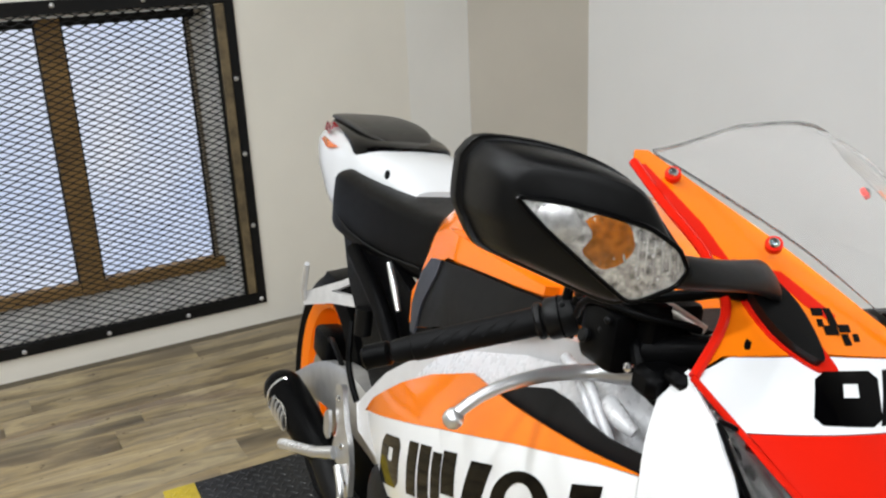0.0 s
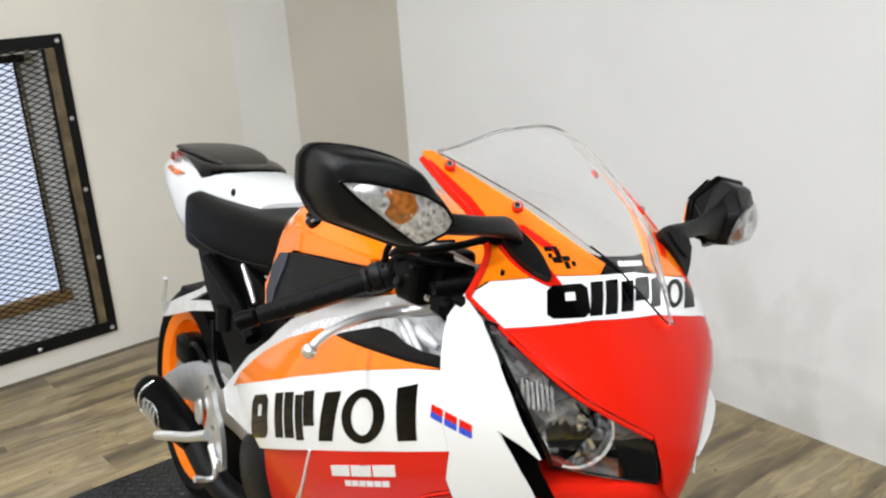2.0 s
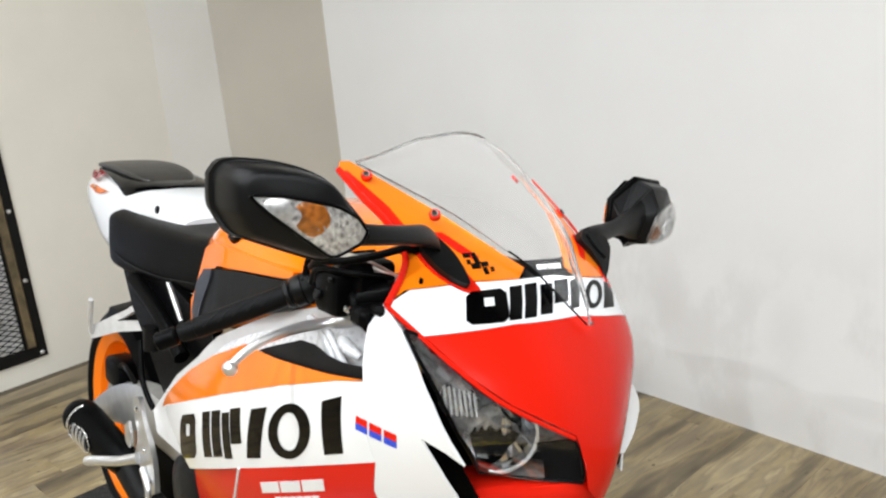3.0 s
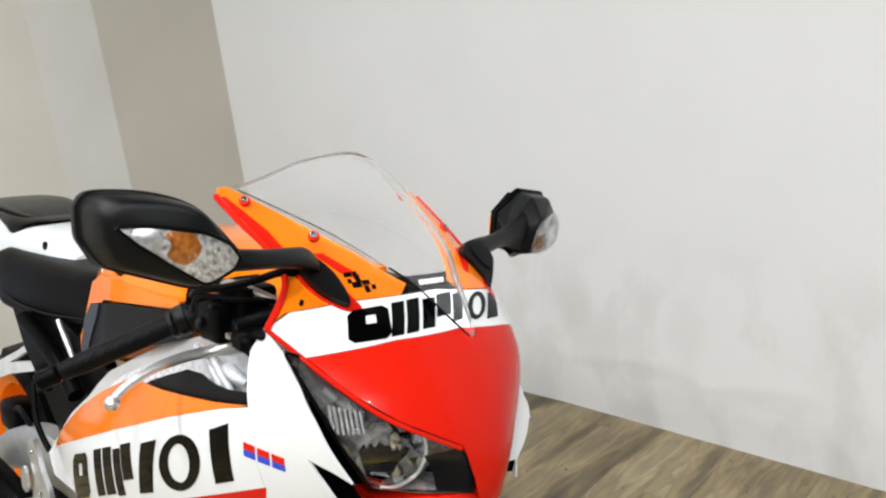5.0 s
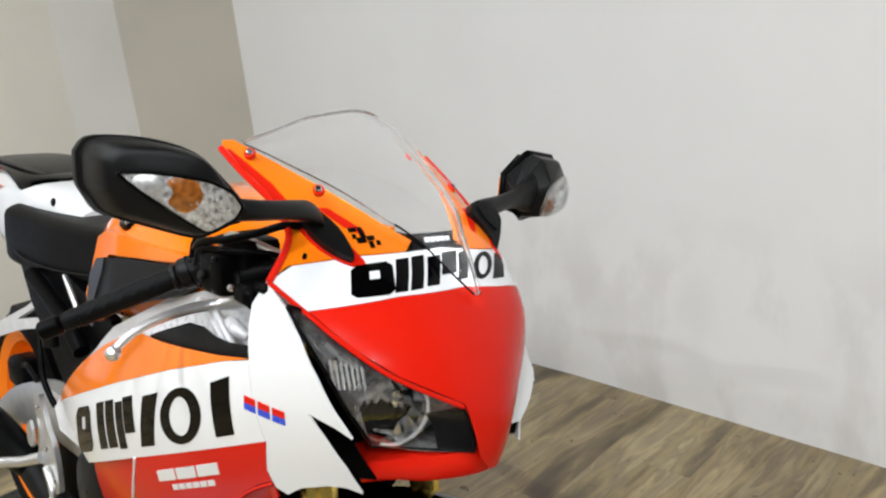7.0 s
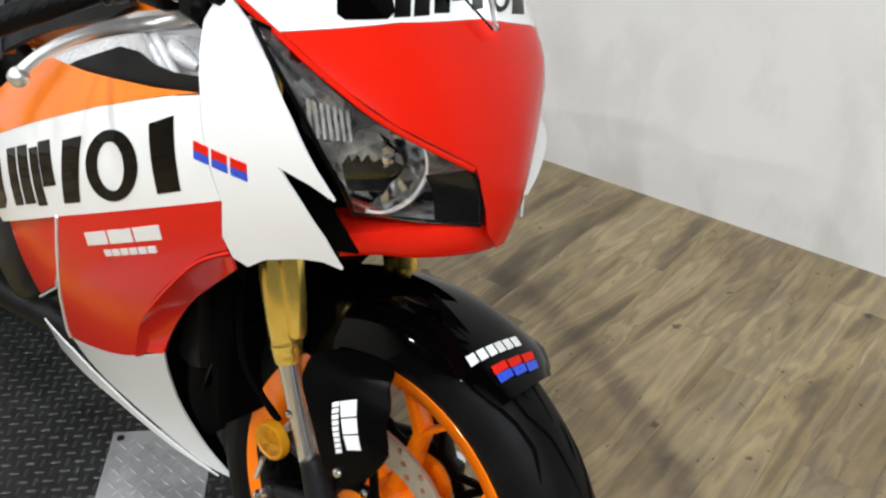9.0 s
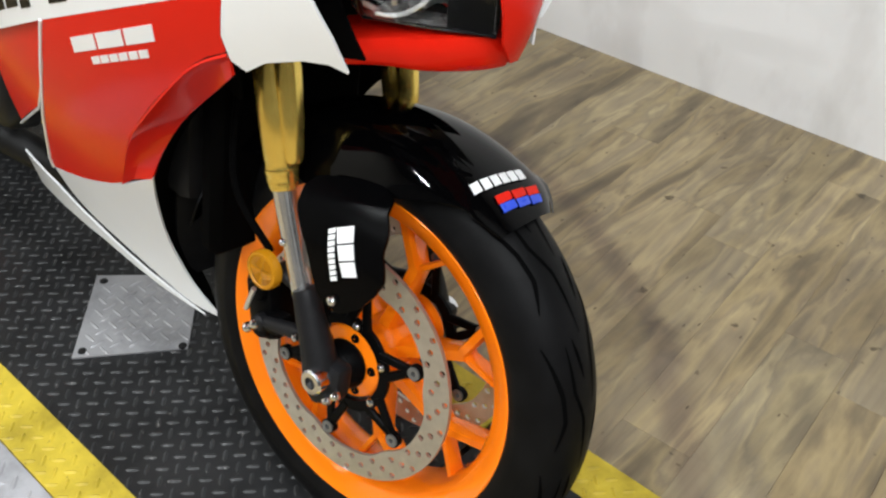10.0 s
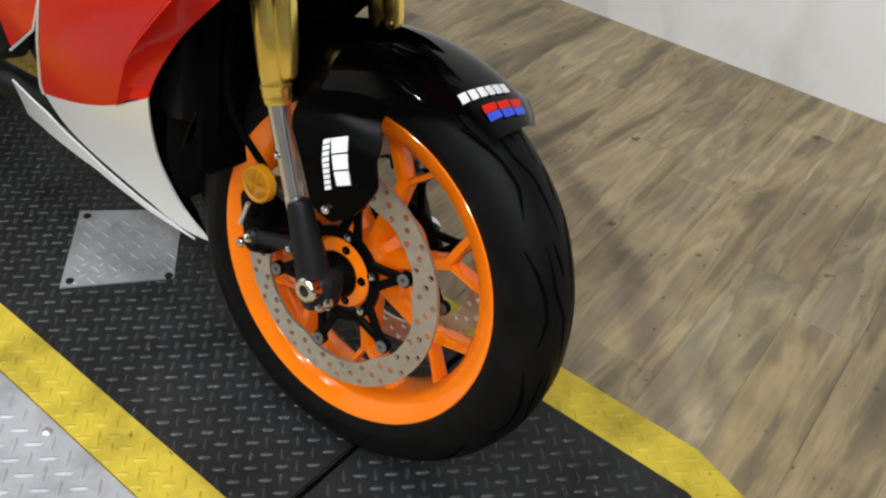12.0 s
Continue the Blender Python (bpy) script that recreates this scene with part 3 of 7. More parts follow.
# ---------- upper cowl ----------
cowl = part("upper_cowl", sheet(whole([(-0.021, 0.9475), (-0.12, 0.9495), (-0.222, 0.943), (-0.193, 0.906), (-0.154, 0.874), (-0.086, 0.836), (-0.070, 0.790), (-0.062, 0.765), (-0.040, 0.742), (-0.021, 0.740)]), nose_face, out=(1, 0, 0)), RED, bike, "glossy red nose cowl panel")
white_band = part("white_band", sheet(whole([(-0.021, 0.987), (-0.075, 0.9885), (-0.145, 0.990), (-0.218, 0.986), (-0.249, 0.973), (-0.224, 0.9435), (-0.12, 0.950), (-0.021, 0.948)]), nose_face, out=(1, 0, 0)), WHITE, cowl, "white band across the nose")
orange_right = [(-0.249, 0.974), (-0.222, 0.9865), (-0.146, 0.9915), (-0.076, 0.9895), (-0.058, 0.998), (-0.078, 1.014), (-0.117, 1.052), (-0.150, 1.080), (-0.182, 1.108), (-0.196, 1.108), (-0.208, 1.098), (-0.205, 1.075), (-0.196, 1.045), (-0.200, 1.02), (-0.215, 1.002)]
part("orange_wing", sheet(orange_right, nose_face, out=(1, -1, 0)), ORANGE, cowl, "glossy orange cowl wing")
part("orange_wing", sheet(mirror_y(orange_right), nose_face, out=(1, 1, 0)), ORANGE, cowl, "glossy orange cowl wing")
part("centre_strip", sheet([(-0.0575, 0.9985), (-0.0690, 1.0058), (-0.020, 1.0030), (0.0245, 1.0000), (0.0265, 0.988), (-0.020, 0.9885), (-0.0745, 0.990)], nose_face, lift=-0.001, out=(1, 0, 0)), BLACK, cowl, "black plastic strip under the windscreen")
for k in range(5):
    a, b = k / 5, (k + 0.8) / 5
    q = [(-0.0375 + 0.045 * a, 0.9945 - 0.0030 * a), (-0.0375 + 0.045 * b, 0.9945 - 0.0030 * b), (-0.035 + 0.0465 * b, 0.9988 - 0.0031 * b), (-0.035 + 0.0465 * a, 0.9988 - 0.0031 * a)]
    part("emblem_bar", sheet(q, nose_face, thick=0.0012, out=(1, 0, 0)), PEARL, cowl, "small pale maker's bar")


def edge_strip(points, surf, r):
    return tube([surf(u, v) + Vector((0.002, 0, 0)) for u, v in points], r, 8, smooth_steps=4)


for flip in (False, True):
    f = mirror_y if flip else (lambda p: p)
    part("trim", edge_strip(f([(-0.208, 1.100), (-0.206, 1.075), (-0.197, 1.045), (-0.201, 1.02), (-0.216, 1.002), (-0.249, 0.973)]), nose_face, 0.0026 if flip else 0.0042), RED, cowl, "red edge trim")
    if not flip:
        part("trim", edge_strip(f([(-0.250, 0.973), (-0.227, 0.943), (-0.198, 0.908), (-0.160, 0.8735), (-0.090, 0.834)]), nose_face, 0.0028), RED, cowl, "red edge trim")
    s = 1 if not flip else -1
    part("red_accent", sheet(f([(-0.206, 1.098), (-0.197, 1.098), (-0.181, 1.062), (-0.178, 1.040), (-0.192, 1.045), (-0.203, 1.07)]), nose_face, lift=0.0008, thick=0.001, out=(1, -s, 0)), RED, cowl)
    part("red_accent", sheet(f([(-0.150, 1.037), (-0.137, 1.036), (-0.112, 1.012), (-0.118, 1.008), (-0.135, 1.018)]), nose_face, lift=0.0008, thick=0.001, out=(1, -s, 0)), RED, cowl)
    part("red_accent", sheet(f([(-0.172, 1.006), (-0.160, 0.992), (-0.146, 0.978), (-0.136, 0.982), (-0.142, 1.000)]), nose_face, lift=0.0008, thick=0.001, out=(1, -s, 0), soft=2), RED, cowl)

# plain dark bars on the wing
for a, b, w, h in ((-0.128, 1.014, 0.010, 0.004), (-0.119, 1.011, 0.007, 0.010), (-0.112, 1.005, 0.010, 0.004), (-0.125, 1.004, 0.012, 0.005), (-0.116, 0.999, 0.006, 0.006), (-0.106, 1.000, 0.005, 0.004), (-0.131, 1.008, 0.005, 0.004)):
    part("mark_bar", sheet([(a - w / 2, b - h / 2), (a + w / 2, b - h / 2), (a + w / 2 + 0.002, b + h / 2), (a - w / 2 + 0.002, b + h / 2)], nose_face, lift=0.001, thick=0.001, out=(1, -1, 0)), BLACKGLOSS, cowl, "small dark graphic bar")


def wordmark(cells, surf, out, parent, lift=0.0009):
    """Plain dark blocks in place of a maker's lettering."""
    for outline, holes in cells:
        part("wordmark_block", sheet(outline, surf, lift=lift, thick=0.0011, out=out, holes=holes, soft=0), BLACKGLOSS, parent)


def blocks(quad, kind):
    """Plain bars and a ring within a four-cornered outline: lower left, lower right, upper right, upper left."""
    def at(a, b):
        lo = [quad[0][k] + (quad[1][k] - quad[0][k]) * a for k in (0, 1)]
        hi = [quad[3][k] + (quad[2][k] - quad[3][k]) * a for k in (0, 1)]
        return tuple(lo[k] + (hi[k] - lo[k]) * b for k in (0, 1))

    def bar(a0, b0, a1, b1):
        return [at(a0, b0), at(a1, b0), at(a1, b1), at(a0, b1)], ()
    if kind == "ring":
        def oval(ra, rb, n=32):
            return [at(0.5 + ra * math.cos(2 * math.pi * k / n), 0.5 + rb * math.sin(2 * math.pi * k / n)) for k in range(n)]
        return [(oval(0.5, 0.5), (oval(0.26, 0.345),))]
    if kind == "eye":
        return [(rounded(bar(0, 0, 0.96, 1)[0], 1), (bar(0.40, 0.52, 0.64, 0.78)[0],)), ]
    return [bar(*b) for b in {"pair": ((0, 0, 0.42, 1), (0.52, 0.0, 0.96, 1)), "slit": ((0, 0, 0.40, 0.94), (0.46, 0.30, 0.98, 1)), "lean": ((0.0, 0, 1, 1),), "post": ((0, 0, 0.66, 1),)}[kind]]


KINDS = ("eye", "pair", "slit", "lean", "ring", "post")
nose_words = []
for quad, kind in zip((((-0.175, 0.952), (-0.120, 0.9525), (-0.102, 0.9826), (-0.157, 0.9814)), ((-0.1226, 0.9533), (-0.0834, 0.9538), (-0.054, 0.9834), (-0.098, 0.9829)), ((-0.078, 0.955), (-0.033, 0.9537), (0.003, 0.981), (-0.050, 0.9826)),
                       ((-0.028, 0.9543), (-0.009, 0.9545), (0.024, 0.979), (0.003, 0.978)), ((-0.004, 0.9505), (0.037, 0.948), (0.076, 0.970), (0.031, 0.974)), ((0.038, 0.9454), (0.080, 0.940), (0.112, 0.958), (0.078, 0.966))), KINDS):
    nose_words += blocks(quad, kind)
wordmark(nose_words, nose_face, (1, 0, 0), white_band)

# red chin under the headlamp
for s in (1, -1):
    up = [(0.134, -0.022, 0.752), (0.133, -0.053, 0.763), (0.105, -0.098, 0.757), (0.072, -0.128, 0.751), (0.046, -0.156, 0.744)]
    lo = [(0.122, -0.022, 0.728), (0.116, -0.050, 0.725), (0.090, -0.092, 0.722), (0.062, -0.120, 0.722), (0.042, -0.150, 0.721)]
    rows = [[Vector(q) if s > 0 else other((q[0] - 0.016, MID + (q[1] - MID) * 0.46, q[2] + 0.026)) for q in r] for r in ([(x - 0.050, y + 0.026, z + 0.004) for x, y, z in up], [(x - 0.006, y + 0.003, z + 0.002) for x, y, z in up], up, [(a[0] * 0.5 + b[0] * 0.5 + 0.006, a[1] * 0.5 + b[1] * 0.5 - 0.003, (a[2] + b[2]) / 2) for a, b in zip(up, lo)], lo, [(x - 0.05, y + 0.02, z + 0.006) for x, y, z in lo])]
    part("chin", loft(smooth_rows([smooth_row(r, 4) for r in rows], 3), 0.003), RED, cowl, "glossy red chin under the headlamp")

# ---------- windscreen ----------
SCREEN = [((0.090, -0.026, 0.937), (0.093, 0.9375)), ((0.062, -0.043, 0.964), (0.074, 0.968)), ((0.026, -0.055, 0.992), (0.050, 1.000)), ((0.002, -0.078, 1.014), (0.018, 1.034)),
          ((-0.050, -0.117, 1.052), (-0.045, 1.074)), ((-0.120, -0.148, 1.080), (-0.118, 1.106)), ((-0.180, -0.157, 1.094), (-0.188, 1.124)), ((-0.230, -0.147, 1.097), (-0.262, 1.133))]
rows = []
FAR_WIDTH = (0.70, 0.80, 0.88, 0.80, 0.645, 0.72, 0.87, 1.08)      # the far edge is drawn in half way up
for i, ((ex, ey, ez), (cx, cz)) in enumerate(SCREEN):
    row = []
    for k in range(17):
        s = -1 + k / 8
        half_ = abs(s)
        e = Vector((ex, ey, ez)) if s < 0 else other((ex, ey, ez)) + Vector((0.004, 0.0, 0.0036)) * i
        b = 1 - half_ ** (2.6 - 0.18 * i if s < 0 else 3.2 + 0.3 * i)
        u = (s + 1) / 2
        lean = (i / 7) ** 2 * b * (0.034 * u - 0.028)          # the top edge rises towards the left
        row.append(Vector((e.x + (cx - e.x) * b, MID + (e.y - MID) * half_ * (1 if s < 0 else FAR_WIDTH[i]), e.z + (cz - e.z) * b + lean)))
    rows.append([p + Vector((0.006, 0.0, 0.004)) for p in row])
screen = part("windscreen", loft(smooth_rows(rows, 4), 0.003), SCREENM, bike, "clear plastic windscreen", 60)
screen.visible_shadow = False
for k in (0, -1):
    part("screen_edge", tube([r[k] + Vector((0.0015, 0, 0.001)) for r in rows[:4]], 0.0013, 6, smooth_steps=4), BLACK, screen, "dark windscreen edge")
part("screen_edge", tube([p + Vector((0, 0, 0.001)) for p in rows[-1]], 0.0014, 6, smooth_steps=3), LAMPRIB, screen, "grey windscreen rim")
for s in (-1, 1):
    for x, y, z in ((-0.149, 0.161, 1.092), (-0.053, 0.126, 1.056)):
        p = Vector((x + 0.004, MID - y, z)) if s < 0 else other((x + 0.004, MID - y, z))
        part("washer", tube([p, p + Vector((0.003, s * 0.003, 0.004))], 0.0070, 16), RED, screen, "red rubber washer")
        part("screw", bolt(p + Vector((0.003, s * 0.003, 0.004)), (0.5, s * 0.5, 0.7), 0.0050), CHROME, screen, "bright screw")

# ---------- headlamps ----------


def headlamp(s):
    def P(x, y, z):
        if s > 0:
            return Vector((x, y, z))
        q = other((x, MID + (y - MID) * 0.93, z))
        return Vector((x + nose_x(q.y, q.z) - nose_x(y, z) - 0.004, q.y, q.z))
    inner = smooth_row([P(0.036, -0.246, 0.953), P(nose_x(-0.220, 0.940) - 0.002, -0.221, 0.939), P(nose_x(-0.194, 0.903) - 0.002, -0.195, 0.902), P(nose_x(-0.155, 0.871) - 0.002, -0.156, 0.870), P(nose_x(-0.088, 0.832) - 0.001, -0.089, 0.831), P(0.140, -0.058, 0.768)], 5)
    outer = smooth_row([P(0.036, -0.247, 0.952), P(0.058, -0.240, 0.922), P(0.075, -0.226, 0.886), P(0.086, -0.208, 0.845), P(0.083, -0.184, 0.812), P(0.056, -0.146, 0.770)], 5)
    n = 10

    def row(k, push):
        a, b = inner[k], outer[k]
        out = []
        for j in range(n + 1):
            t = j / n
            p = a.lerp(b, t)
            out.append(p + Vector((0.55, -0.45 * s, 0.1)).normalized() * push * math.sin(math.pi * t) * min(1, k / 4))
        return out
    lens = part("headlamp", loft([row(k, 0.010 if s > 0 else 0.002) for k in range(len(inner))], 0.0025), LENSM, bike, "clear headlamp lens", 60)
    lens.visible_shadow = False
    back = Vector((-0.055, 0.030 * s, -0.004))
    rnd = random.Random(11)
    deep = [back * min(1, 0.25 + k / 8) for k in range(len(inner))]
    cells = []
    for k in range(0, len(inner), 3):
        cells.append([inner[k].lerp(outer[k], j / 7) + deep[k] * (1.0 + (rnd.uniform(-0.30, 0.25) if 0 < j < 7 else 0)) for j in range(8)])
    house = loft(cells, 0.002)
    loft([inner, [p + q for p, q in zip(inner, deep)]], 0.001, house)
    loft([outer, [p + q for p, q in zip(outer, deep)]], 0.001, house)
    loft([row(len(inner) - 1, 0), [p + back for p in row(len(inner) - 1, 0)]], 0.001, house)
    part("housing", house, LAMPGREY, lens, "faceted silver lamp housing", 5)
    # main bowl with a bright rim, a dark jagged shade in it, and the ribbed upper bowl
    c, d = P(0.074, -0.134, 0.821), Vector((0.86, -0.48 * s, -0.06)).normalized()
    turn = Matrix.Translation(c) @ d.to_track_quat("Z", "Y").to_matrix().to_4x4()
    prof = [(0.006, -0.034), (0.020, -0.030), (0.032, -0.020), (0.040, -0.006), (0.0425, 0.002)]
    part("reflector", moved(lathe(prof, "Z", 18), turn), CHROME, lens, "bright faceted reflector bowl", 12)
    part("reflector_rim", moved(tube([(0.0435 * math.cos(a), 0.0435 * math.sin(a), 0.006) for a in (math.radians(-105 + 10 * k) for k in range(16))], 0.0024, 8), turn), REFLECT, lens, "bright bowl rim")
    jag = [(-0.036, 0.006), (-0.030, 0.013), (-0.026, 0.004), (-0.021, 0.011), (-0.016, 0.002), (-0.010, 0.009), (-0.005, -0.001), (0.002, 0.005), (0.006, -0.005), (0.012, -0.001), (0.014, -0.012), (0.006, -0.026), (-0.010, -0.034), (-0.026, -0.027)]
    part("lamp_shade", moved(sheet(jag, lambda u, v: Vector((u, v, -0.006 + 12 * (u * u + v * v))), step=0.008, thick=0.0015, out=(0, 0, 1)), turn), BLACKGLOSS, lens, "dark jagged lamp shade")
    part("bulb_cap", moved(lathe([(0.001, 0.000), (0.006, -0.002), (0.008, -0.006), (0.007, -0.022)], "Z", 20, (0.008, 0.006, 0)), turn), CHROME, lens, "bright bulb cap")
    c2 = P(0.056, -0.184, 0.870)
    part("upper_reflector", moved(lathe([(0.003, -0.022), (0.014, -0.018), (0.021, -0.006), (0.023, 0.002)], "Z", 18), Matrix.Translation(c2 - c) @ turn), CHROME, lens, "bright faceted reflector bowl", 12)
    along = (P(0.075, -0.150, 0.866) - P(0.062, -0.215, 0.880)).normalized()
    for k in range(7):
        q = c2 + along * (0.0065 * (k - 3)) + Vector((0.012, -0.006 * s, 0.0))
        part("rib", cyl(q + Vector((-0.004, 0, 0.017 - 0.001 * k)), q + Vector((0.004, 0, -0.015)), 0.0018, 8), LAMPRIB, lens)
    part("seal", tube(inner + list(reversed(outer)), 0.0022, 6), BLACK, lens, "black rubber seal")
    if s < 0:
        return
    # dark corner mask
    m1, m2 = inner[-6:], [a.lerp(b, 0.36) for a, b in zip(inner[-6:], outer[-6:])]
    off = Vector((-0.006, 0.004 * s, 0))
    part("corner_mask", loft([[p + off for p in m1], [p + off for p in m2]], 0.002), BLACK, lens, "black inner corner mask")
    m1, m2 = [a.lerp(b, 0.10) for a, b in zip(inner[0:5], outer[0:5])], [a.lerp(b, 0.9) for a, b in zip(inner[0:5], outer[0:5])]
    sink = Vector((-0.014, 0.007 * s, -0.002))
    part("top_mask", loft([[p + sink for p in m1], [p + sink for p in m2]], 0.002), BLACK, lens, "black upper lamp mask")


for s in (1, -1):
    headlamp(s)

# ---------- side fairings ----------


def fairing(side, s):
    o = (0, -s, 0)
    f = tagged(part("side_fairing", sheet([(-0.632, 0.640), (-0.326, 0.769), (-0.177, 0.828), (-0.066, 0.867), (-0.0185, 0.880), (-0.0145, 0.7795), (-0.13, 0.7335), (-0.302, 0.6645), (-0.508, 0.5775), (-0.556, 0.612)], side, out=o), WHITE, bike, "white side fairing panel"))
    part("orange_panel", sheet([(-0.668, 0.624), (-0.61, 0.672), (-0.48, 0.755), (-0.39, 0.805), (-0.29, 0.850), (-0.20, 0.8575), (-0.08, 0.8715), (-0.0185, 0.8815), (-0.066, 0.8675), (-0.177, 0.8285), (-0.326, 0.7695), (-0.635, 0.6405)], side, out=o), ORANGE, f, "orange upper fairing panel")
    part("front_panel", sheet([(-0.011, 0.972), (0.034, 0.949), (0.060, 0.922), (0.083, 0.882), (0.098, 0.842), (0.108, 0.815), (0.090, 0.826), (0.061, 0.836), (0.073, 0.805), (0.083, 0.766), (0.085, 0.732), (0.070, 0.737), (0.046, 0.733), (0.006, 0.718), (-0.020, 0.700), (-0.032, 0.708), (-0.031, 0.734), (-0.0135, 0.778), (-0.0175, 0.879), (-0.026, 0.942)], side, out=o), WHITE, f, "white front fairing panel ending in a spike")
    part("red_panel", sheet([(-0.302, 0.664), (-0.13, 0.733), (-0.0145, 0.779), (-0.032, 0.734), (-0.0345, 0.716), (-0.059, 0.7035), (-0.083, 0.687), (-0.112, 0.6625), (-0.145, 0.6335), (-0.178, 0.604), (-0.211, 0.573), (-0.247, 0.5385), (-0.276, 0.505), (-0.301, 0.472), (-0.322, 0.444), (-0.342, 0.419), (-0.372, 0.4035), (-0.414, 0.387), (-0.456, 0.3735), (-0.500, 0.3615), (-0.540, 0.3515), (-0.530, 0.373), (-0.44, 0.481), (-0.348, 0.595)], side, out=o), RED, f, "red lower fairing panel")
    part("rear_red_panel", sheet([(-0.508, 0.577), (-0.304, 0.6635), (-0.352, 0.598), (-0.452, 0.492), (-0.60, 0.402), (-0.56, 0.484)], side, lift=-0.008, out=o), RED, f, "red rear fairing panel")
    belly_rim = []
    for run in (((-0.541, 0.351), (-0.456, 0.373), (-0.372, 0.403), (-0.309, 0.434), (-0.267, 0.460)), ((-0.267, 0.460), (-0.300, 0.396), (-0.327, 0.314), (-0.320, 0.235), (-0.284, 0.184)),
                ((-0.284, 0.184), (-0.332, 0.190), (-0.396, 0.221), (-0.450, 0.249), (-0.500, 0.275), (-0.533, 0.306), (-0.541, 0.351))):
        belly_rim += [(p.x, p.y) for p in smooth_row([Vector((a, b, 0)) for a, b in run], 3)][:-1]
    part("belly_panel", sheet(belly_rim, side, out=o), WHITE, f, "white belly pan panel")
    part("belly_blade", sheet([(-0.672, 0.318), (-0.627, 0.312), (-0.577, 0.302), (-0.539, 0.280), (-0.500, 0.262), (-0.467, 0.244), (-0.404, 0.215), (-0.310, 0.179), (-0.388, 0.197), (-0.435, 0.213), (-0.497, 0.233), (-0.577, 0.241), (-0.640, 0.244), (-0.694, 0.240)], side, lift=0.003, out=o), WHITE, f, "thin white belly pan blade")
    e1 = [(-0.0335, 0.7155), (-0.083, 0.6865), (-0.145, 0.633), (-0.211, 0.5725), (-0.247, 0.538), (-0.276, 0.5045), (-0.301, 0.4715), (-0.322, 0.4435), (-0.342, 0.4185)]
    e2 = [(-0.0389, 0.212, 0.6903), (-0.0806, 0.200, 0.6603), (-0.126, 0.188, 0.6271), (-0.171, 0.178, 0.5919), (-0.206, 0.172, 0.5587), (-0.2363, 0.170, 0.5198), (-0.2555, 0.168, 0.4918), (-0.2646, 0.168, 0.4736), (-0.2700, 0.170, 0.4575)]
    a = smooth_row([side(x, z) for x, z in e1], 4)
    b = smooth_row([Vector((x, -s * y + (2 * MID if s < 0 else 0), z)) for x, y, z in e2], 4)
    mid = [p.lerp(q, 0.40) + Vector((-0.003, s * 0.003, 0.003)) for p, q in zip(a, b)]
    part("arch_flange", loft([a, mid, b], 0.003), RED, f, "red wheel arch return")
    edge = list(b) + smooth_row([b[-1]] + [side(x, z) + Vector((-0.004, s * 0.004, 0)) for x, z in ((-0.302, 0.392), (-0.328, 0.312), (-0.322, 0.235), (-0.292, 0.186))], 4)[1:]
    inward = [p + Vector((-0.050, s * 0.5 * abs(p.y - MID), 0.01)) for p in edge]
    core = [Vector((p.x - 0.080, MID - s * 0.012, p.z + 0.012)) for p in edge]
    part("arch_liner", loft([edge, inward, core], 0.002), SHADEBLACK, f, "black wheel arch liner")
    part("seam_trim", tube([side(x, z) + Vector((0, -s * 0.001, 0)) for x, z in ((-0.303, 0.664), (-0.35, 0.596), (-0.442, 0.482), (-0.530, 0.373), (-0.541, 0.351))], 0.0022, 6), WHITE, f, "white seam edge")
    part("seam_trim", tube([side(x, z) + Vector((0, s * 0.006, 0)) for x, z in ((-0.355, 0.596), (-0.455, 0.490), (-0.60, 0.400))], 0.0022, 6), WHITE, f, "white seam edge")
    if s < 0:
        return f
    part("vent_slot", sheet([(-0.285, 0.840), (-0.250, 0.858), (-0.210, 0.874), (-0.164, 0.892), (-0.131, 0.8945), (-0.100, 0.889), (-0.070, 0.888), (-0.018, 0.894), (-0.018, 0.874), (-0.08, 0.8655), (-0.20, 0.8505)], side, lift=-0.010, out=o), GREY, f, "dark grey recessed vent panel")
    part("inner_panel", sheet([(-0.760, 0.680), (-0.700, 0.722), (-0.600, 0.772), (-0.440, 0.842), (-0.315, 0.888), (-0.22, 0.912), (-0.13, 0.925), (-0.080, 0.928), (-0.060, 0.895), (-0.030, 0.890), (-0.030, 0.860), (-0.20, 0.846), (-0.30, 0.815), (-0.46, 0.735), (-0.62, 0.665), (-0.70, 0.650)], side, lift=-0.056, out=o), PEARL, f, "pale silver inner panel")
    for dx, r in ((0.0, 0.0058), (0.020, 0.0050)):
        part("vent_tube", tube([side(-0.190 + dx, 0.906) + Vector((0, 0.030, 0)), side(-0.160 + dx, 0.902) + Vector((0, 0.030, 0)), side(-0.140 + dx, 0.888) + Vector((0, 0.034, 0)), side(-0.105 + dx, 0.852) + Vector((0, 0.040, 0))], r, 12, smooth_steps=5), PEARL, f, "pale silver tube")
    part("vent_knuckle", tube([side(-0.112, 0.900) + Vector((0, 0.036, 0)), side(-0.104, 0.899) + Vector((0, 0.032, 0)), side(-0.085, 0.895) + Vector((0, 0.030, 0)), side(-0.070, 0.888) + Vector((0, 0.036, 0))], [0.004, 0.008, 0.009, 0.005], 16, smooth_steps=4), PEARL, f, "pale rounded knuckle")
    part("notch_duct", sheet([(-0.02, 0.84), (0.060, 0.840), (0.078, 0.800), (0.084, 0.72), (0.0, 0.71)], side, lift=-0.030, out=o), SHADEBLACK, f, "black duct behind the notch")
    return f


fair = fairing(right_side, 1)
left = fairing(left_side, -1)
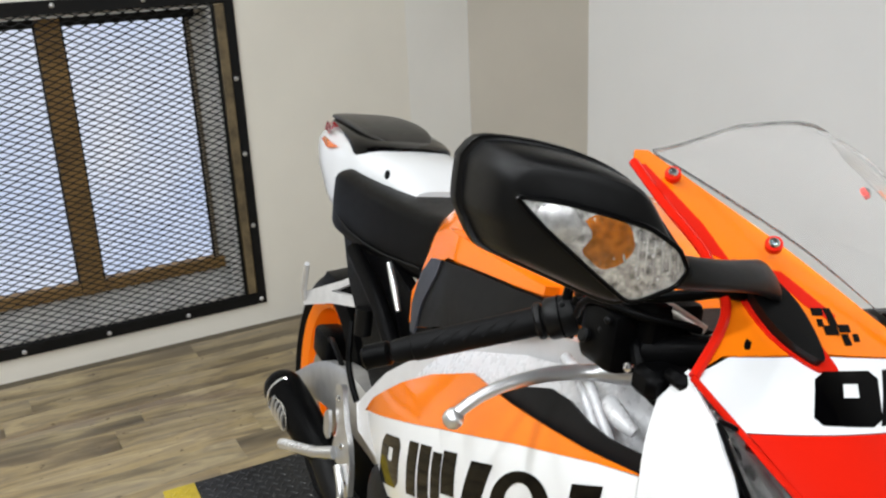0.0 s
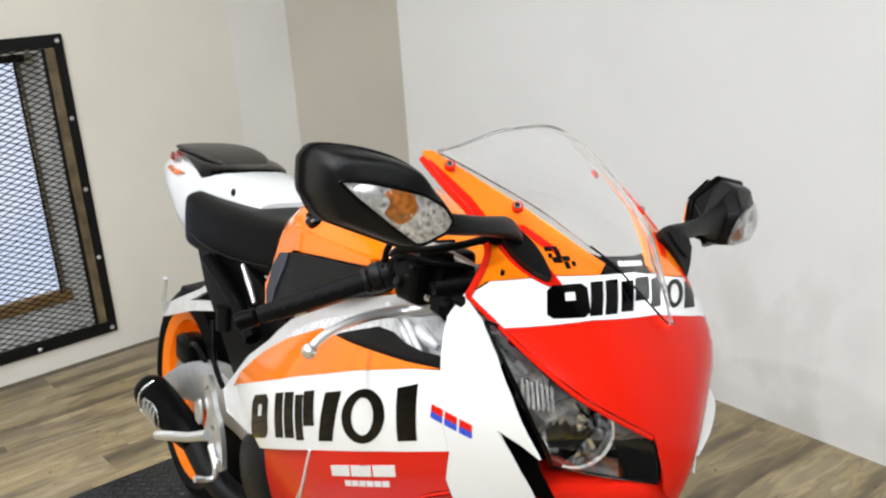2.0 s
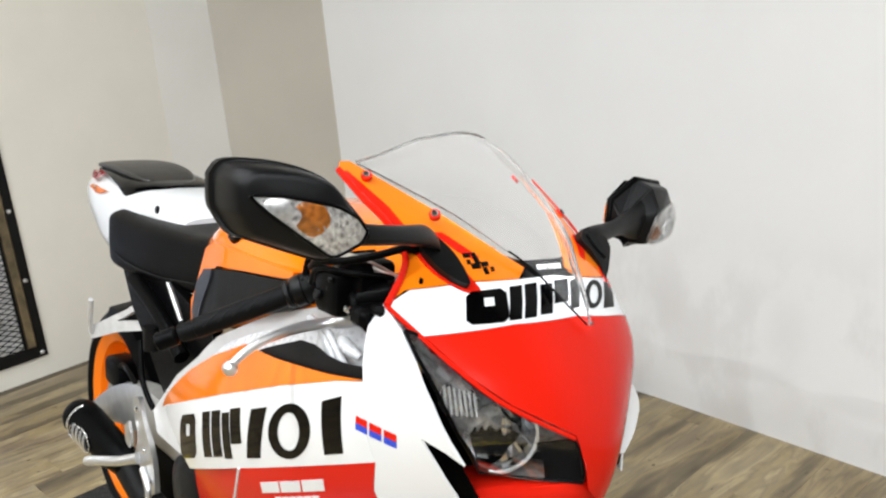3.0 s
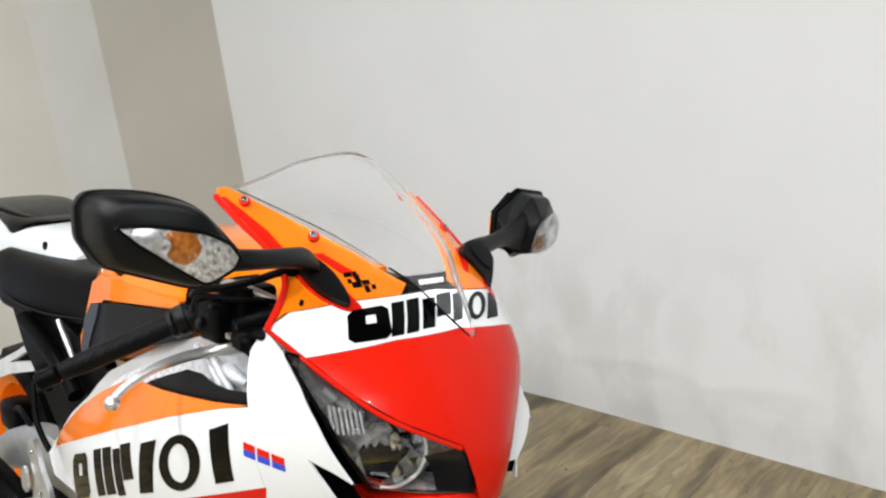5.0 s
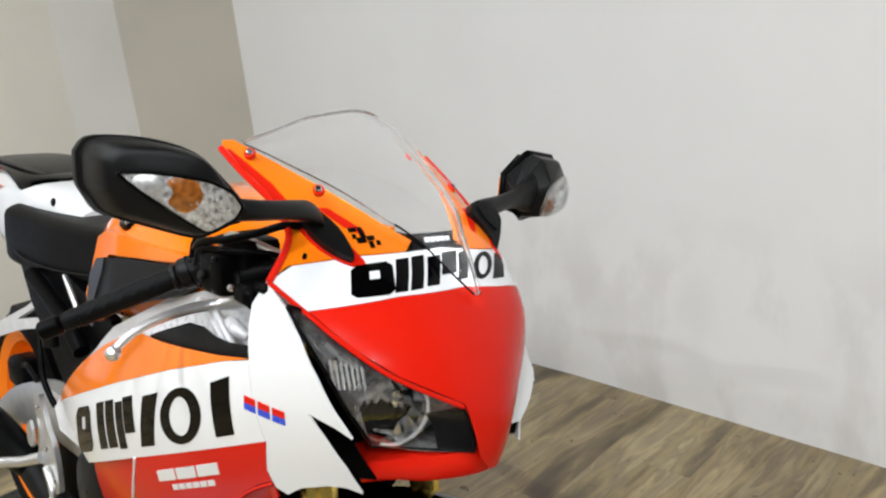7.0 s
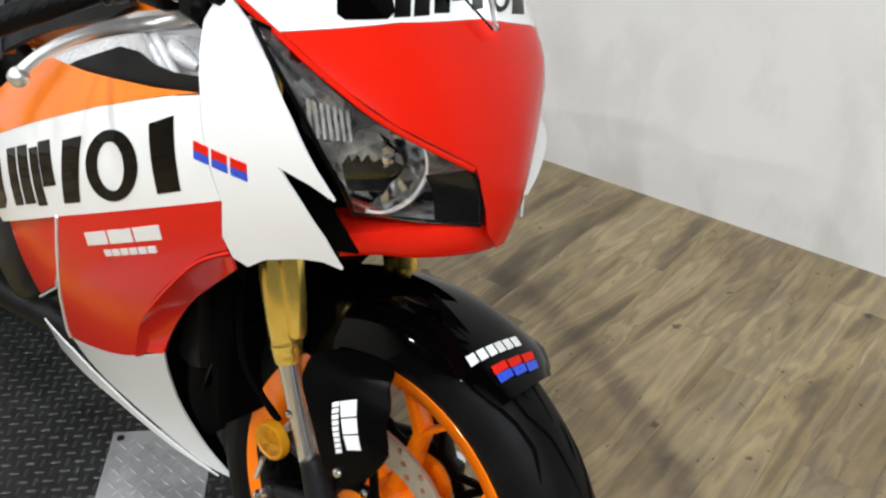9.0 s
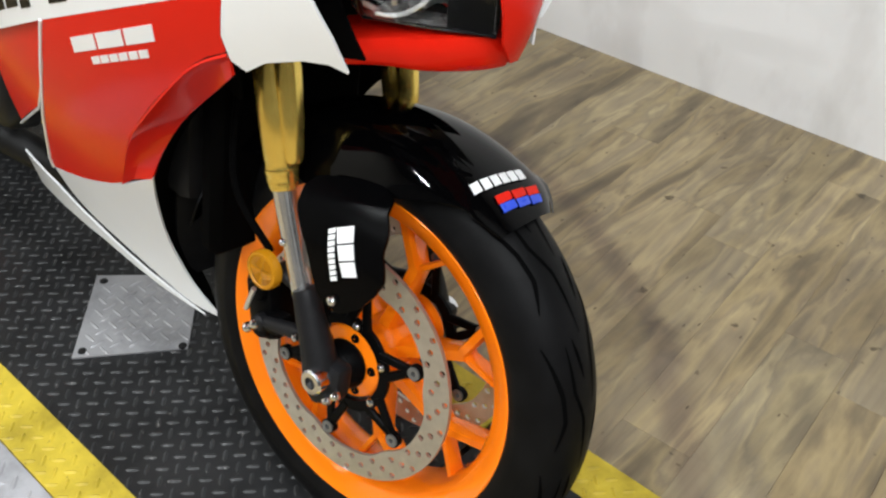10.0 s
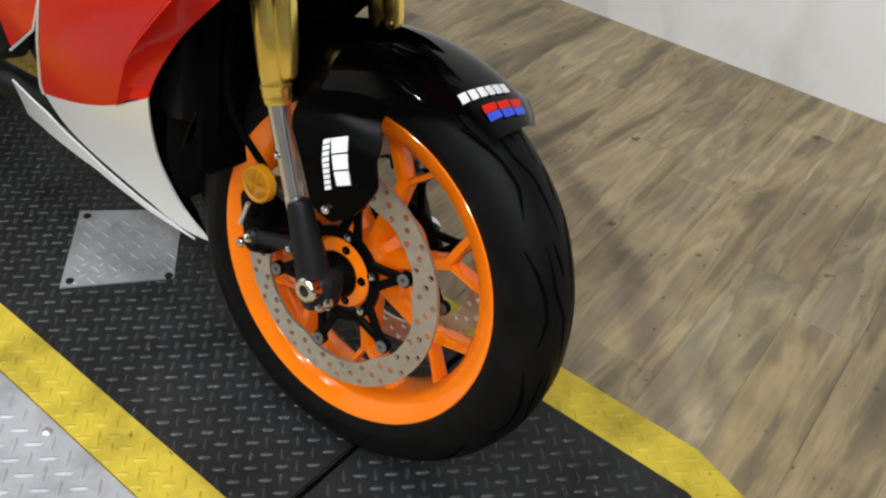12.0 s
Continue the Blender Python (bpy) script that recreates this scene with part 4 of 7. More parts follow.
# the far front panel shows as a white sliver behind the edge of the nose
edge_out = smooth_row([(0.052, 0.105, 0.852), (0.064, 0.111, 0.828), (0.072, 0.1155, 0.806), (0.082, 0.099, 0.776), (0.090, 0.0725, 0.754)], 4)
edge_in = smooth_row([(0.040, 0.062, 0.852), (0.050, 0.060, 0.828), (0.058, 0.056, 0.806), (0.066, 0.046, 0.776), (0.072, 0.030, 0.754)], 4)
part("nose_side_panel", loft([edge_out, [p.lerp(q, 0.5) + Vector((0.006, 0, 0)) for p, q in zip(edge_out, edge_in)], edge_in], 0.003), WHITE, left, "white panel beside the nose", 60)
part("nose_duct", loft([smooth_row([(0.080, 0.080, 0.766), (0.083, 0.075, 0.748), (0.085, 0.069, 0.736)], 3), smooth_row([(0.050, 0.030, 0.766), (0.052, 0.028, 0.748), (0.055, 0.026, 0.736)], 3)], 0.004), SHADEBLACK, left, "black duct below the nose panel", 60)

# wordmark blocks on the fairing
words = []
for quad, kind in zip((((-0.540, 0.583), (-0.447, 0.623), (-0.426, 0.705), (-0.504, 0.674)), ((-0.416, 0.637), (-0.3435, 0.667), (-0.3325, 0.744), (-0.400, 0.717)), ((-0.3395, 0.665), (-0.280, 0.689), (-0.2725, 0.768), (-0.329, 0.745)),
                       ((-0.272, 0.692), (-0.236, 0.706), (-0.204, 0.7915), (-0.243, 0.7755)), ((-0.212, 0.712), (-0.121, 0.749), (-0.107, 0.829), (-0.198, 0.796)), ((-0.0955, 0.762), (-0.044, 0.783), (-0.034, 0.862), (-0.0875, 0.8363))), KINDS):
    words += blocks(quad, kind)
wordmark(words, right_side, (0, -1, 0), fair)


def stripes(parent, surf, out, c, right, up, w, h, mats):
    """A two-tone badge of plain slanted bars."""
    for k in range(3):
        for j, m in enumerate(mats):
            a0, a1 = k / 3 + 0.02, (k + 1) / 3 - 0.04
            b0, b1 = (0.0, 0.48) if j else (0.5, 1.0)
            q = [(c[0] + right[0] * a * w + up[0] * b * h, c[1] + right[1] * a * w + up[1] * b * h) for a, b in ((a0, b0), (a1, b0), (a1, b1), (a0, b1))]
            part("badge_bar", sheet(q, surf, lift=0.0009, thick=0.0011, out=out), m, parent)


stripes(fair, right_side, (0, -1, 0), (-0.034, 0.818), (0.99, -0.11), (0.20, 1.0), 0.062, 0.018, (RED, BLUE))
for (x, z), n, w, h in (((-0.262, 0.640), 3, 0.160, 0.019), ((-0.236, 0.635), 6, 0.110, 0.0095)):
    for k in range(n):
        a0, a1 = k / n + 0.01, (k + 1) / n - 0.02
        q = [(x + 0.92 * a * w + 0.25 * b * h, z + 0.39 * a * w + b * h) for a, b in ((a0, 0), (a1, 0), (a1, 1), (a0, 1))]
        part("model_bar", sheet(q, right_side, lift=0.0009, thick=0.0011, out=(0, -1, 0)), WHITE, fair)

# inner mass blocking the view through: radiator, engine and ducts, coloured as if unlit
part("radiator", box(-0.235, -0.195, -0.13, 0.10, 0.36, 0.78, 0.012), SHADEBLACK, bike, "dark finned radiator")
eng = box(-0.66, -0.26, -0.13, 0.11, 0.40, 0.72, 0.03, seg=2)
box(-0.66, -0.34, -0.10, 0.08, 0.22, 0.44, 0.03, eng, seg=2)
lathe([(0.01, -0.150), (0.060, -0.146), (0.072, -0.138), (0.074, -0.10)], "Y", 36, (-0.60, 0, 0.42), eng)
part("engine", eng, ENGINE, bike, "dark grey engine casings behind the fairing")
part("inner_duct", loft([[(0.01, -0.19, 0.93), (-0.02, 0.13, 0.90)], [(-0.01, -0.19, 0.82), (-0.03, 0.12, 0.80)], [(-0.03, -0.15, 0.72), (-0.03, 0.10, 0.72)]], 0.004), SHADEBLACK, bike, "black inner duct behind the lamps")
part("inner_duct", loft([[(-0.05, -0.205, 0.86), (-0.08, -0.19, 0.74), (-0.12, -0.15, 0.62)], [(-0.10, -0.19, 0.86), (-0.14, -0.17, 0.74), (-0.20, -0.13, 0.62)]], 0.004), SHADEBLACK, bike, "black inner fairing duct")
part("instrument_panel", box(-0.150, -0.085, -0.09, 0.05, 0.935, 0.975, 0.010, seg=2), BLACK, bike, "black instrument panel")

# ---------- front wheel, turned slightly to the left ----------
FW = Matrix.Translation((0, 0, 0.3)) @ Matrix(((0.993, -0.1179, -0.0077, 0), (0.1181, 0.9909, 0.0647, 0), (0, -0.0652, 0.9979, 0), (0, 0, 0, 1)))


def tyre_radius(R, half, bead, y):
    """The tyre's radius at a place across its width."""
    u = max(-1.0, min(1.0, y / half))
    a = math.asin(u * math.sin(1.36))
    c = (math.cos(a * 0.92) - math.cos(1.36 * 0.92)) / (1 - math.cos(1.36 * 0.92))
    return bead + (R - bead) * max(0.0, c) ** 0.62


def tyre(R, half, bead, n):
    """A road tyre with a rounded crown."""
    prof = [(tyre_radius(R, half, bead, half * math.sin(1.36 * (-1 + 2 * k / 56)) / math.sin(1.36)), half * math.sin(1.36 * (-1 + 2 * k / 56)) / math.sin(1.36)) for k in range(57)]
    prof[0], prof[-1] = (bead, -half * 0.86), (bead, half * 0.86)
    bm = bmesh.new()
    rings = [[bm.verts.new((r * math.cos(2 * math.pi * i / n), y, r * math.sin(2 * math.pi * i / n))) for r, y in prof] for i in range(n)]
    for a, b in zip(rings, rings[1:] + rings[:1]):
        for k in range(56):
            bm.faces.new((a[k], b[k], b[k + 1], a[k + 1]))
    return bm


def groove_ribbons(R, half, bead, count, wide):
    """Kinked dark ribbons round both shoulders, in place of shaded cut sipes."""
    bm = bmesh.new()
    step = 2 * math.pi / count
    paths = (((0.00, 0.07), (0.42, 0.20), (0.62, 0.40), (0.95, 0.46)), ((0.20, 0.70), (0.42, 0.58), (0.62, 0.62), (0.98, 0.80)), ((0.70, 0.16), (0.98, 0.30)))
    for k in range(count):
        for sd in (-1, 1):
            for path in paths:
                pts = []
                for (a0, u0), (a1, u1) in zip(path, path[1:]):
                    pts += [(a0 + (a1 - a0) * q / 7, u0 + (u1 - u0) * q / 7) for q in range(7)]
                pts.append(path[-1])
                last = None
                for q, (a, u) in enumerate(pts):
                    a2, u2 = pts[min(q + 1, len(pts) - 1)]
                    a1, u1 = pts[max(q - 1, 0)]
                    d = Vector(((a2 - a1) * step * R, (u2 - u1) * half)).normalized()
                    w = wide * min(1.0, 0.25 + 3.0 * min(q, len(pts) - 1 - q) / len(pts))
                    pair = []
                    for e in (-1, 1):
                        th = (k + (0.5 if sd > 0 else 0.0) + a) * step - e * w * d.y / R
                        y = sd * (u * half + e * w * d.x)
                        r = tyre_radius(R, half, bead, y) + 0.0006
                        pair.append(bm.verts.new((r * math.cos(th), y, r * math.sin(th))))
                    if last:
                        bm.faces.new((last[0], last[1], pair[1], pair[0]))
                    last = pair
    return bm


def rim(half, R=0.229):
    return lathe([(R, -half), (R - 0.004, -half - 0.003), (R - 0.010, -half - 0.001), (R - 0.016, -half + 0.003), (R - 0.029, -half + 0.009), (R - 0.037, -half * 0.55), (R - 0.038, 0), (R - 0.037, half * 0.55), (R - 0.029, half - 0.009), (R - 0.016, half - 0.003), (R - 0.010, half + 0.001), (R - 0.004, half + 0.003), (R, half), (R - 0.006, half - 0.01), (R - 0.014, 0), (R - 0.006, -half + 0.01)], "Y", 96, closed=True)


def spoke(r0, r1, a0, a1, w0, w1, d0, d1):
    """A tapering cast spoke between two radii and angles."""
    p, q = Vector((r0 * math.cos(a0), 0, r0 * math.sin(a0))), Vector((r1 * math.cos(a1), 0, r1 * math.sin(a1)))
    t = (q - p).normalized()
    side_ = Vector((-t.z, 0, t.x))
    rows = []
    for k in range(7):
        f = k / 6
        c = p.lerp(q, f)
        w, d = w0 + (w1 - w0) * f, d0 + (d1 - d0) * f
        fl = 1 + 0.5 * max(0, f - 0.75) * 4 * 0.5
        w *= fl
        rows.append([c + side_ * (w * cu) + Vector((0, d * cv, 0)) for cu, cv in ((-1, -0.55), (-0.7, -1), (0.7, -1), (1, -0.55), (1, 0.55), (0.7, 1), (-0.7, 1), (-1, 0.55))])
    return loft(rows, closed=True, cap=True)


front = part("front_wheel", moved(rim(0.050), FW), ORANGE, bike, "orange cast front wheel")
rubber = part("tyre", moved(tyre(0.300, 0.060, 0.226, 240), FW), RUBBER, front, "black front tyre with dark tread ribbons", 50)
part("tread_pattern", moved(groove_ribbons(0.300, 0.060, 0.226, 11, 0.0021), FW), SHADEBLACK, rubber)["kind"] = "stuff"
hubm = lathe([(0.020, -0.052), (0.034, -0.052), (0.040, -0.046), (0.044, -0.03), (0.040, 0), (0.044, 0.03), (0.040, 0.046), (0.034, 0.052), (0.020, 0.052)], "Y", 40, closed=True)
part("hub", moved(hubm, FW), ORANGE, front)
for k in range(7):
    a = math.radians(76 - k * 360 / 7)
    part("spoke", moved(spoke(0.040, 0.140, a, a, 0.011, 0.008, 0.024, 0.014), FW), ORANGE, front)
    part("spoke", moved(spoke(0.132, 0.196, a, a + math.radians(14), 0.0075, 0.0065, 0.014, 0.016), FW), ORANGE, front)
    part("spoke", moved(spoke(0.132, 0.196, a, a - math.radians(13), 0.0045, 0.004, 0.011, 0.013), FW), ORANGE, front)


def disc(y):
    def surf(u, v):
        return Vector((u, y, v))
    outer = [(0.160 * math.cos(t), 0.160 * math.sin(t)) for t in (2 * math.pi * k / 96 for k in range(96))]
    inner_ = [((0.127 - 0.006 * (abs(math.sin(3 * t + 0.9)) ** 8)) * math.cos(t), (0.127 - 0.006 * (abs(math.sin(3 * t + 0.9)) ** 8)) * math.sin(t)) for t in (2 * math.pi * k / 72 for k in range(72))]
    holes = [inner_]
    for k in range(24):
        for j, r in enumerate((0.1335, 0.1435, 0.1535)):
            a = 2 * math.pi * (k + (0.0, 0.38, 0.72)[j]) / 24
            holes.append([(r * math.cos(a) + 0.0044 * math.cos(t), r * math.sin(a) + 0.0044 * math.sin(t)) for t in (2 * math.pi * q / 7 for q in range(7))])
    return sheet(outer, surf, step=0.03, thick=0.005, lift=0.0025, out=(0, -1, 0), holes=holes)


for s in (1, -1):
    d = part("brake_disc", moved(disc(-s * 0.070), FW), STEEL, front, "drilled steel brake disc", 30)
    car = lathe([(0.052, -0.003), (0.066, -0.003), (0.066, 0.003), (0.052, 0.003)], "Y", 48, (0, -s * 0.068, 0), closed=True)
    for k in range(6):
        a = math.radians(24 - 60 * k)
        for off in (-14, 14):
            b2 = spoke(0.060, 0.106, a + math.radians(off), a, 0.0062, 0.0055, 0.004, 0.0035)
            part("carrier_arm", moved(moved(b2, Matrix.Translation((0, -s * 0.068, 0))), FW), BLACK, d)
        b2 = lathe([(0.006, -0.004), (0.0105, -0.004), (0.0105, 0.004), (0.006, 0.004)], "Y", 18, (0.111 * math.cos(a), -s * 0.069, 0.111 * math.sin(a)), closed=True)
        part("carrier_eye", moved(b2, FW), BLACK, d)
    part("disc_carrier", moved(car, FW), BLACK, d, "black disc carrier")
    for k in range(6):
        a = math.radians(24 - 60 * k)
        part("bobbin", moved(lathe([(0.0035, -0.006), (0.0085, -0.006), (0.0085, 0.005), (0.0035, 0.005)], "Y", 18, (0.111 * math.cos(a), -s * 0.069, 0.111 * math.sin(a)), closed=True), FW), BOBBINM, d, "dull grey disc bobbin")
        p = Vector((0.058 * math.cos(a), -s * 0.071, 0.058 * math.sin(a)))
        part("disc_bolt", moved(bolt(p, (0, -s, 0), 0.006, 0.005), FW), CHROME, d, "bright disc bolt")
    part("hub_cover", moved(lathe([(0.018, -s * 0.055), (0.046, -s * 0.055), (0.050, -s * 0.062), (0.048, -s * 0.066), (0.030, -s * 0.070), (0.018, -s * 0.070)], "Y", 40), FW), ORANGE, front)
    part("axle_spacer", moved(lathe([(0.012, -s * 0.070), (0.031, -s * 0.070), (0.033, -s * 0.074), (0.030, -s * 0.086), (0.022, -s * 0.098), (0.012, -s * 0.100)], "Y", 32), FW), BLACK, front, "black axle spacer")
    for k in range(5):
        a = math.radians(10 + 72 * k)
        part("hub_recess", moved(lathe([(0.001, -s * 0.0705), (0.0055, -s * 0.0705), (0.0062, -s * 0.0685)], "Y", 12, (0.038 * math.cos(a), 0, 0.038 * math.sin(a))), FW), BLACK, front)


def weight_surf(u, v):
    r = 0.2020 - 0.0125 * v
    return Vector((r * math.cos(u), -0.0385 + 0.014 * v, r * math.sin(u)))


part("wheel_weight", moved(sheet([(math.radians(-115.5) + k * 0.0437, 0.0) for k in range(8)] + [(math.radians(-115.5) + (7 - k) * 0.0437, 1.0) for k in range(8)], weight_surf, step=0.1, thick=0.003, lift=0.002, out=(0, -1, 0.6)), FW), WEIGHTM, front, "stick-on wheel weight")

# ---------- fork, calipers and front fender ----------
RAKE = math.radians(23.3)


def fork_point(d):
    """A point on the fork axis, d metres up from the axle's height."""
    return Vector((-0.016 - d * math.tan(RAKE), 0, d))


def fork_axis(d):
    """The tubes' centre line, which bends at the foot of the outer leg."""
    return fork_point(d) + Vector((max(0.0, d - 0.205) * 0.135, 0, 0))


for s in (1, -1):
    Y = Vector((0, -s * 0.107, 0))
    fork = part("fork_leg", moved(tube([fork_axis(d) + Y for d in (0.205, 0.2055, 0.209, 0.2135, 0.2145, 0.223, 0.224, 0.2285, 0.2295, 0.238, 0.2395, 0.30, 0.62)], [0.0120, 0.0160, 0.0170, 0.0172, 0.0184, 0.0188, 0.0196, 0.0198, 0.0186, 0.0186, 0.0196, 0.0212, 0.0235], 40), FW), GOLD, bike, "gold anodised fork leg")
    boss = tube([fork_axis(d) + Y + Vector((ox, 0.004 * s, 0)) for d, ox in ((0.241, 0.017), (0.2415, 0.017), (0.246, 0.0175), (0.29, 0.0205), (0.34, 0.0225), (0.60, 0.0225))], [0.004, 0.0105, 0.0125, 0.0150, 0.0165, 0.0165], 28)
    part("fork_boss", moved(boss, FW), GOLD, fork, "gold lug beside the fork leg")
    part("fork_tube", moved(tube([fork_axis(d) + Y for d in (0.21, 0.209, 0.085)], 0.0138, 28), FW), TUBEM, fork, "polished chrome fork tube")
    low = tube([(x, -s * 0.112, z) for x, z in ((-0.0475, 0.1005), (-0.047, 0.1000), (-0.0445, 0.0950), (-0.034, 0.068), (-0.0175, 0.036), (-0.006, 0.008), (0.001, -0.014), (0.006, -0.030), (0.0065, -0.0305))], [0.010, 0.0150, 0.0165, 0.0178, 0.0205, 0.0225, 0.0225, 0.0160, 0.004], 28)
    box(-0.030, 0.030, -s * 0.107 - 0.013, -s * 0.107 + 0.016, -0.026, 0.024, 0.009, low, 2)
    part("axle_clamp", moved(low, FW), FOOTM, fork, "dark grey fork foot with the axle clamp")
    for p0, p1, r0, r1 in (((-0.036, 0.036), (-0.112, 0.016), 0.0105, 0.0085), ((-0.050, 0.092), (-0.092, 0.100), 0.0095, 0.0080)):
        arm = cyl((p0[0], -s * 0.108, p0[1]), (p1[0], -s * 0.110, p1[1]), r0, 16, r1, bevel=0.002)
        join(arm, cyl((p1[0], -s * 0.096, p1[1]), (p1[0], -s * 0.120, p1[1]), r1 * 1.25, 16, bevel=0.0015))
        part("caliper_arm", moved(arm, FW), FOOTM, fork, "dark grey caliper lug")
    part("lug_bolt", moved(bolt((-0.1145, -s * 0.1205, 0.0145), (0, -s, 0), 0.0068, 0.007), FW), CHROME, fork, "bright caliper bolt")
    part("lug_bolt", moved(bolt((-0.0432, -s * 0.1235, 0.0350), (0, -s, 0), 0.0048, 0.004), FW), CHROME, fork)
    part("axle_nut", moved(lathe([(0.004, -s * 0.132), (0.008, -s * 0.132), (0.008, -s * 0.139), (0.014, -s * 0.139), (0.0165, -s * 0.1365), (0.0172, -s * 0.120)], "Y", 24, (0.003, 0, 0.002)), FW), CHROME, fork, "bright axle end")
    for x, z in ((0.020, -0.020), (0.032, -0.006)):
        part("pinch_bolt", moved(bolt((x, -s * 0.123, z), (0, -s, 0), 0.0062, 0.008), FW), CHROME, fork, "bright pinch bolt")
    # caliper behind the leg
    cal = box(-0.140, -0.092, -s * 0.106, -s * 0.052, 0.010, 0.100, 0.012, seg=2)
    box(-0.120, -0.070, -s * 0.112, -s * 0.085, 0.025, 0.055, 0.010, cal, 2)
    for z in (0.030, 0.080):
        lathe([(0.001, -s * 0.111), (0.013, -s * 0.110), (0.016, -s * 0.105), (0.016, -s * 0.09)], "Y", 20, (-0.114, 0, z), cal)
    cal.transform(Matrix.Rotation(math.radians(-14), 4, "Y"))
    c = part("brake_caliper", moved(cal, FW), BLACK, fork, "black brake caliper")
    part("caliper_bolt", moved(bolt((-0.128, -s * 0.118, 0.001), (0, -s, 0), 0.007, 0.008), FW), CHROME, c, "bright caliper bolt")
    lens = part("reflector", moved(lathe([(0.001, -s * 0.1285), (0.019, -s * 0.1285), (0.0205, -s * 0.130), (0.0235, -s * 0.1295), (0.025, -s * 0.126), (0.025, -s * 0.118)], "Y", 32, (-0.105, 0, 0.100)), FW), AMBER, fork, "round amber reflector")
    for k in range(4):
        face = bmesh.new()
        mid_a = math.radians(45 + 90 * k)
        ring = [face.verts.new((-0.105 + 0.0185 * math.cos(mid_a + a), -s * 0.1288, 0.100 + 0.0185 * math.sin(mid_a + a))) for a in (-0.62, -0.2, 0.2, 0.62)]
        tip = face.verts.new((-0.105 + 0.010 * math.cos(mid_a), -s * 0.1325, 0.100 + 0.010 * math.sin(mid_a)))
        core = face.verts.new((-0.105 + 0.001 * math.cos(mid_a), -s * 0.1288, 0.100 + 0.001 * math.sin(mid_a)))
        loop = ring + [core]
        for a, b in zip(loop, loop[1:] + loop[:1]):
            face.faces.new((a, b, tip))
        bmesh.ops.recalc_face_normals(face, faces=face.faces)
        part("facet", moved(face, FW), AMBERDARK, lens, "darker amber reflector facet")
    part("hose_clip", moved(tube([(-0.1206, -s * 0.122, 0.064), (-0.1327, -s * 0.120, 0.028)], 0.0034, 10), FW), SILVER, fork, "bright hose clip")
    part("lug_bolt", moved(bolt((-0.083, -s * 0.119, 0.148), (0, -s, 0), 0.0055, 0.006), FW), CHROME, fork)
    part("brake_hose", moved(tube([(-0.12, -s * 0.10, 0.11), (-0.175, -s * 0.115, 0.18), (-0.20, -s * 0.10, 0.28), (-0.21, -s * 0.08, 0.42)], 0.0050, 8, smooth_steps=6), FW), SHADEBLACK, fork, "black brake hose")


FENDER_EDGE = ((54, 0.306), (58, 0.307), (62, 0.304), (65.3, 0.298), (71.5, 0.279), (79, 0.257), (87, 0.240), (101, 0.231), (107, 0.225), (112, 0.226), (136, 0.296), (170, 0.296))


def fender_point(th, s):
    """Across the fender: s from -1 to 1; th: degrees round the wheel."""
    for (a0, r0), (a1, r1) in zip(FENDER_EDGE, FENDER_EDGE[1:]):
        if th <= a1:
            break
    low = r0 + (r1 - r0) * max(0.0, (th - a0) / (a1 - a0))
    a = abs(s)
    tip = max(0.0, min(1.0, (th - 56.6) / 7.0)) ** 0.5
    crown = 0.314 + 0.006 * max(0.0, min(1.0, (th - 100) / 20))
    if a < 0.62:
        f = a / 0.62
        y, r = 0.063 * f * (0.6 + 0.4 * tip), crown - 0.012 * f ** 2.5 - 0.006 * (1 - tip)
    else:
        f = (a - 0.62) / 0.38
        side_r = crown - 0.012 - 0.006 * (1 - tip)
        low = min(low, side_r - 0.004)
        y, r = (0.063 + 0.010 * f + 0.012 * f * max(0, min(1, (th - 66) / 20)) + 0.004 * math.sin(math.pi * f)) * (0.6 + 0.4 * tip), side_r + (low - side_r) * f ** 0.9
    t = math.radians(th)
    return Vector((r * math.cos(t), math.copysign(y, s) if s else 0.0, r * math.sin(t)))


frows = [[fender_point(57.4 + 110.6 * i / 54, -1 + 2 * k / 28) for k in range(29)] for i in range(55)]
fend = part("front_fender", moved(loft(frows, 0.003), FW), BLACKGLOSS, bike, "gloss black front fender", 50)
for s in (1, -1):
    guard = [(-0.072, 0.226), (-0.060, 0.240), (-0.012, 0.252), (0.020, 0.256), (0.040, 0.250), (0.042, 0.238), (0.053, 0.227), (0.0585, 0.2175), (0.0605, 0.2035), (0.0705, 0.1875), (0.0745, 0.174), (0.064, 0.1505), (0.045, 0.1245), (0.0195, 0.1055), (-0.0065, 0.1105), (-0.019, 0.1215), (-0.043, 0.170), (-0.070, 0.204)]

    def guard_surf(u, v, s=s):
        return Vector((u, -s * (0.128 - 5.6 * max(0, v - 0.165) ** 2), v))
    g = part("fork_guard", moved(sheet(guard, guard_surf, thick=0.004, out=(0, -s, 0), soft=2), FW), GUARDM, fend, "gloss black fork guard")
    part("guard_bolt", moved(bolt((0.0105, -s * 0.130, 0.1205), (0, -s, 0), 0.0065, 0.006), FW), CHROME, g, "bright guard screw")
    if s > 0:
        for (x0, z0), (x1, z1), width, count, fill in (((-0.0047, 0.2040), (0.0214, 0.1550), (0.0192, 0.0098), 3, 0.90), ((-0.0140, 0.1987), (0.0055, 0.1425), (0.0080, 0.0050), 9, 0.78)):
            for k in range(count):
                a, b = k / count, (k + fill) / count
                q = [(x0 + (x1 - x0) * f + width[0] * e, z0 + (z1 - z0) * f + width[1] * e) for f, e in ((a, 0), (b, 0), (b, 1), (a, 1))]
                part("sponsor_block", moved(sheet(q, guard_surf, lift=0.0026, thick=0.0011, out=(0, -1, 0)), FW), WHITE, g)


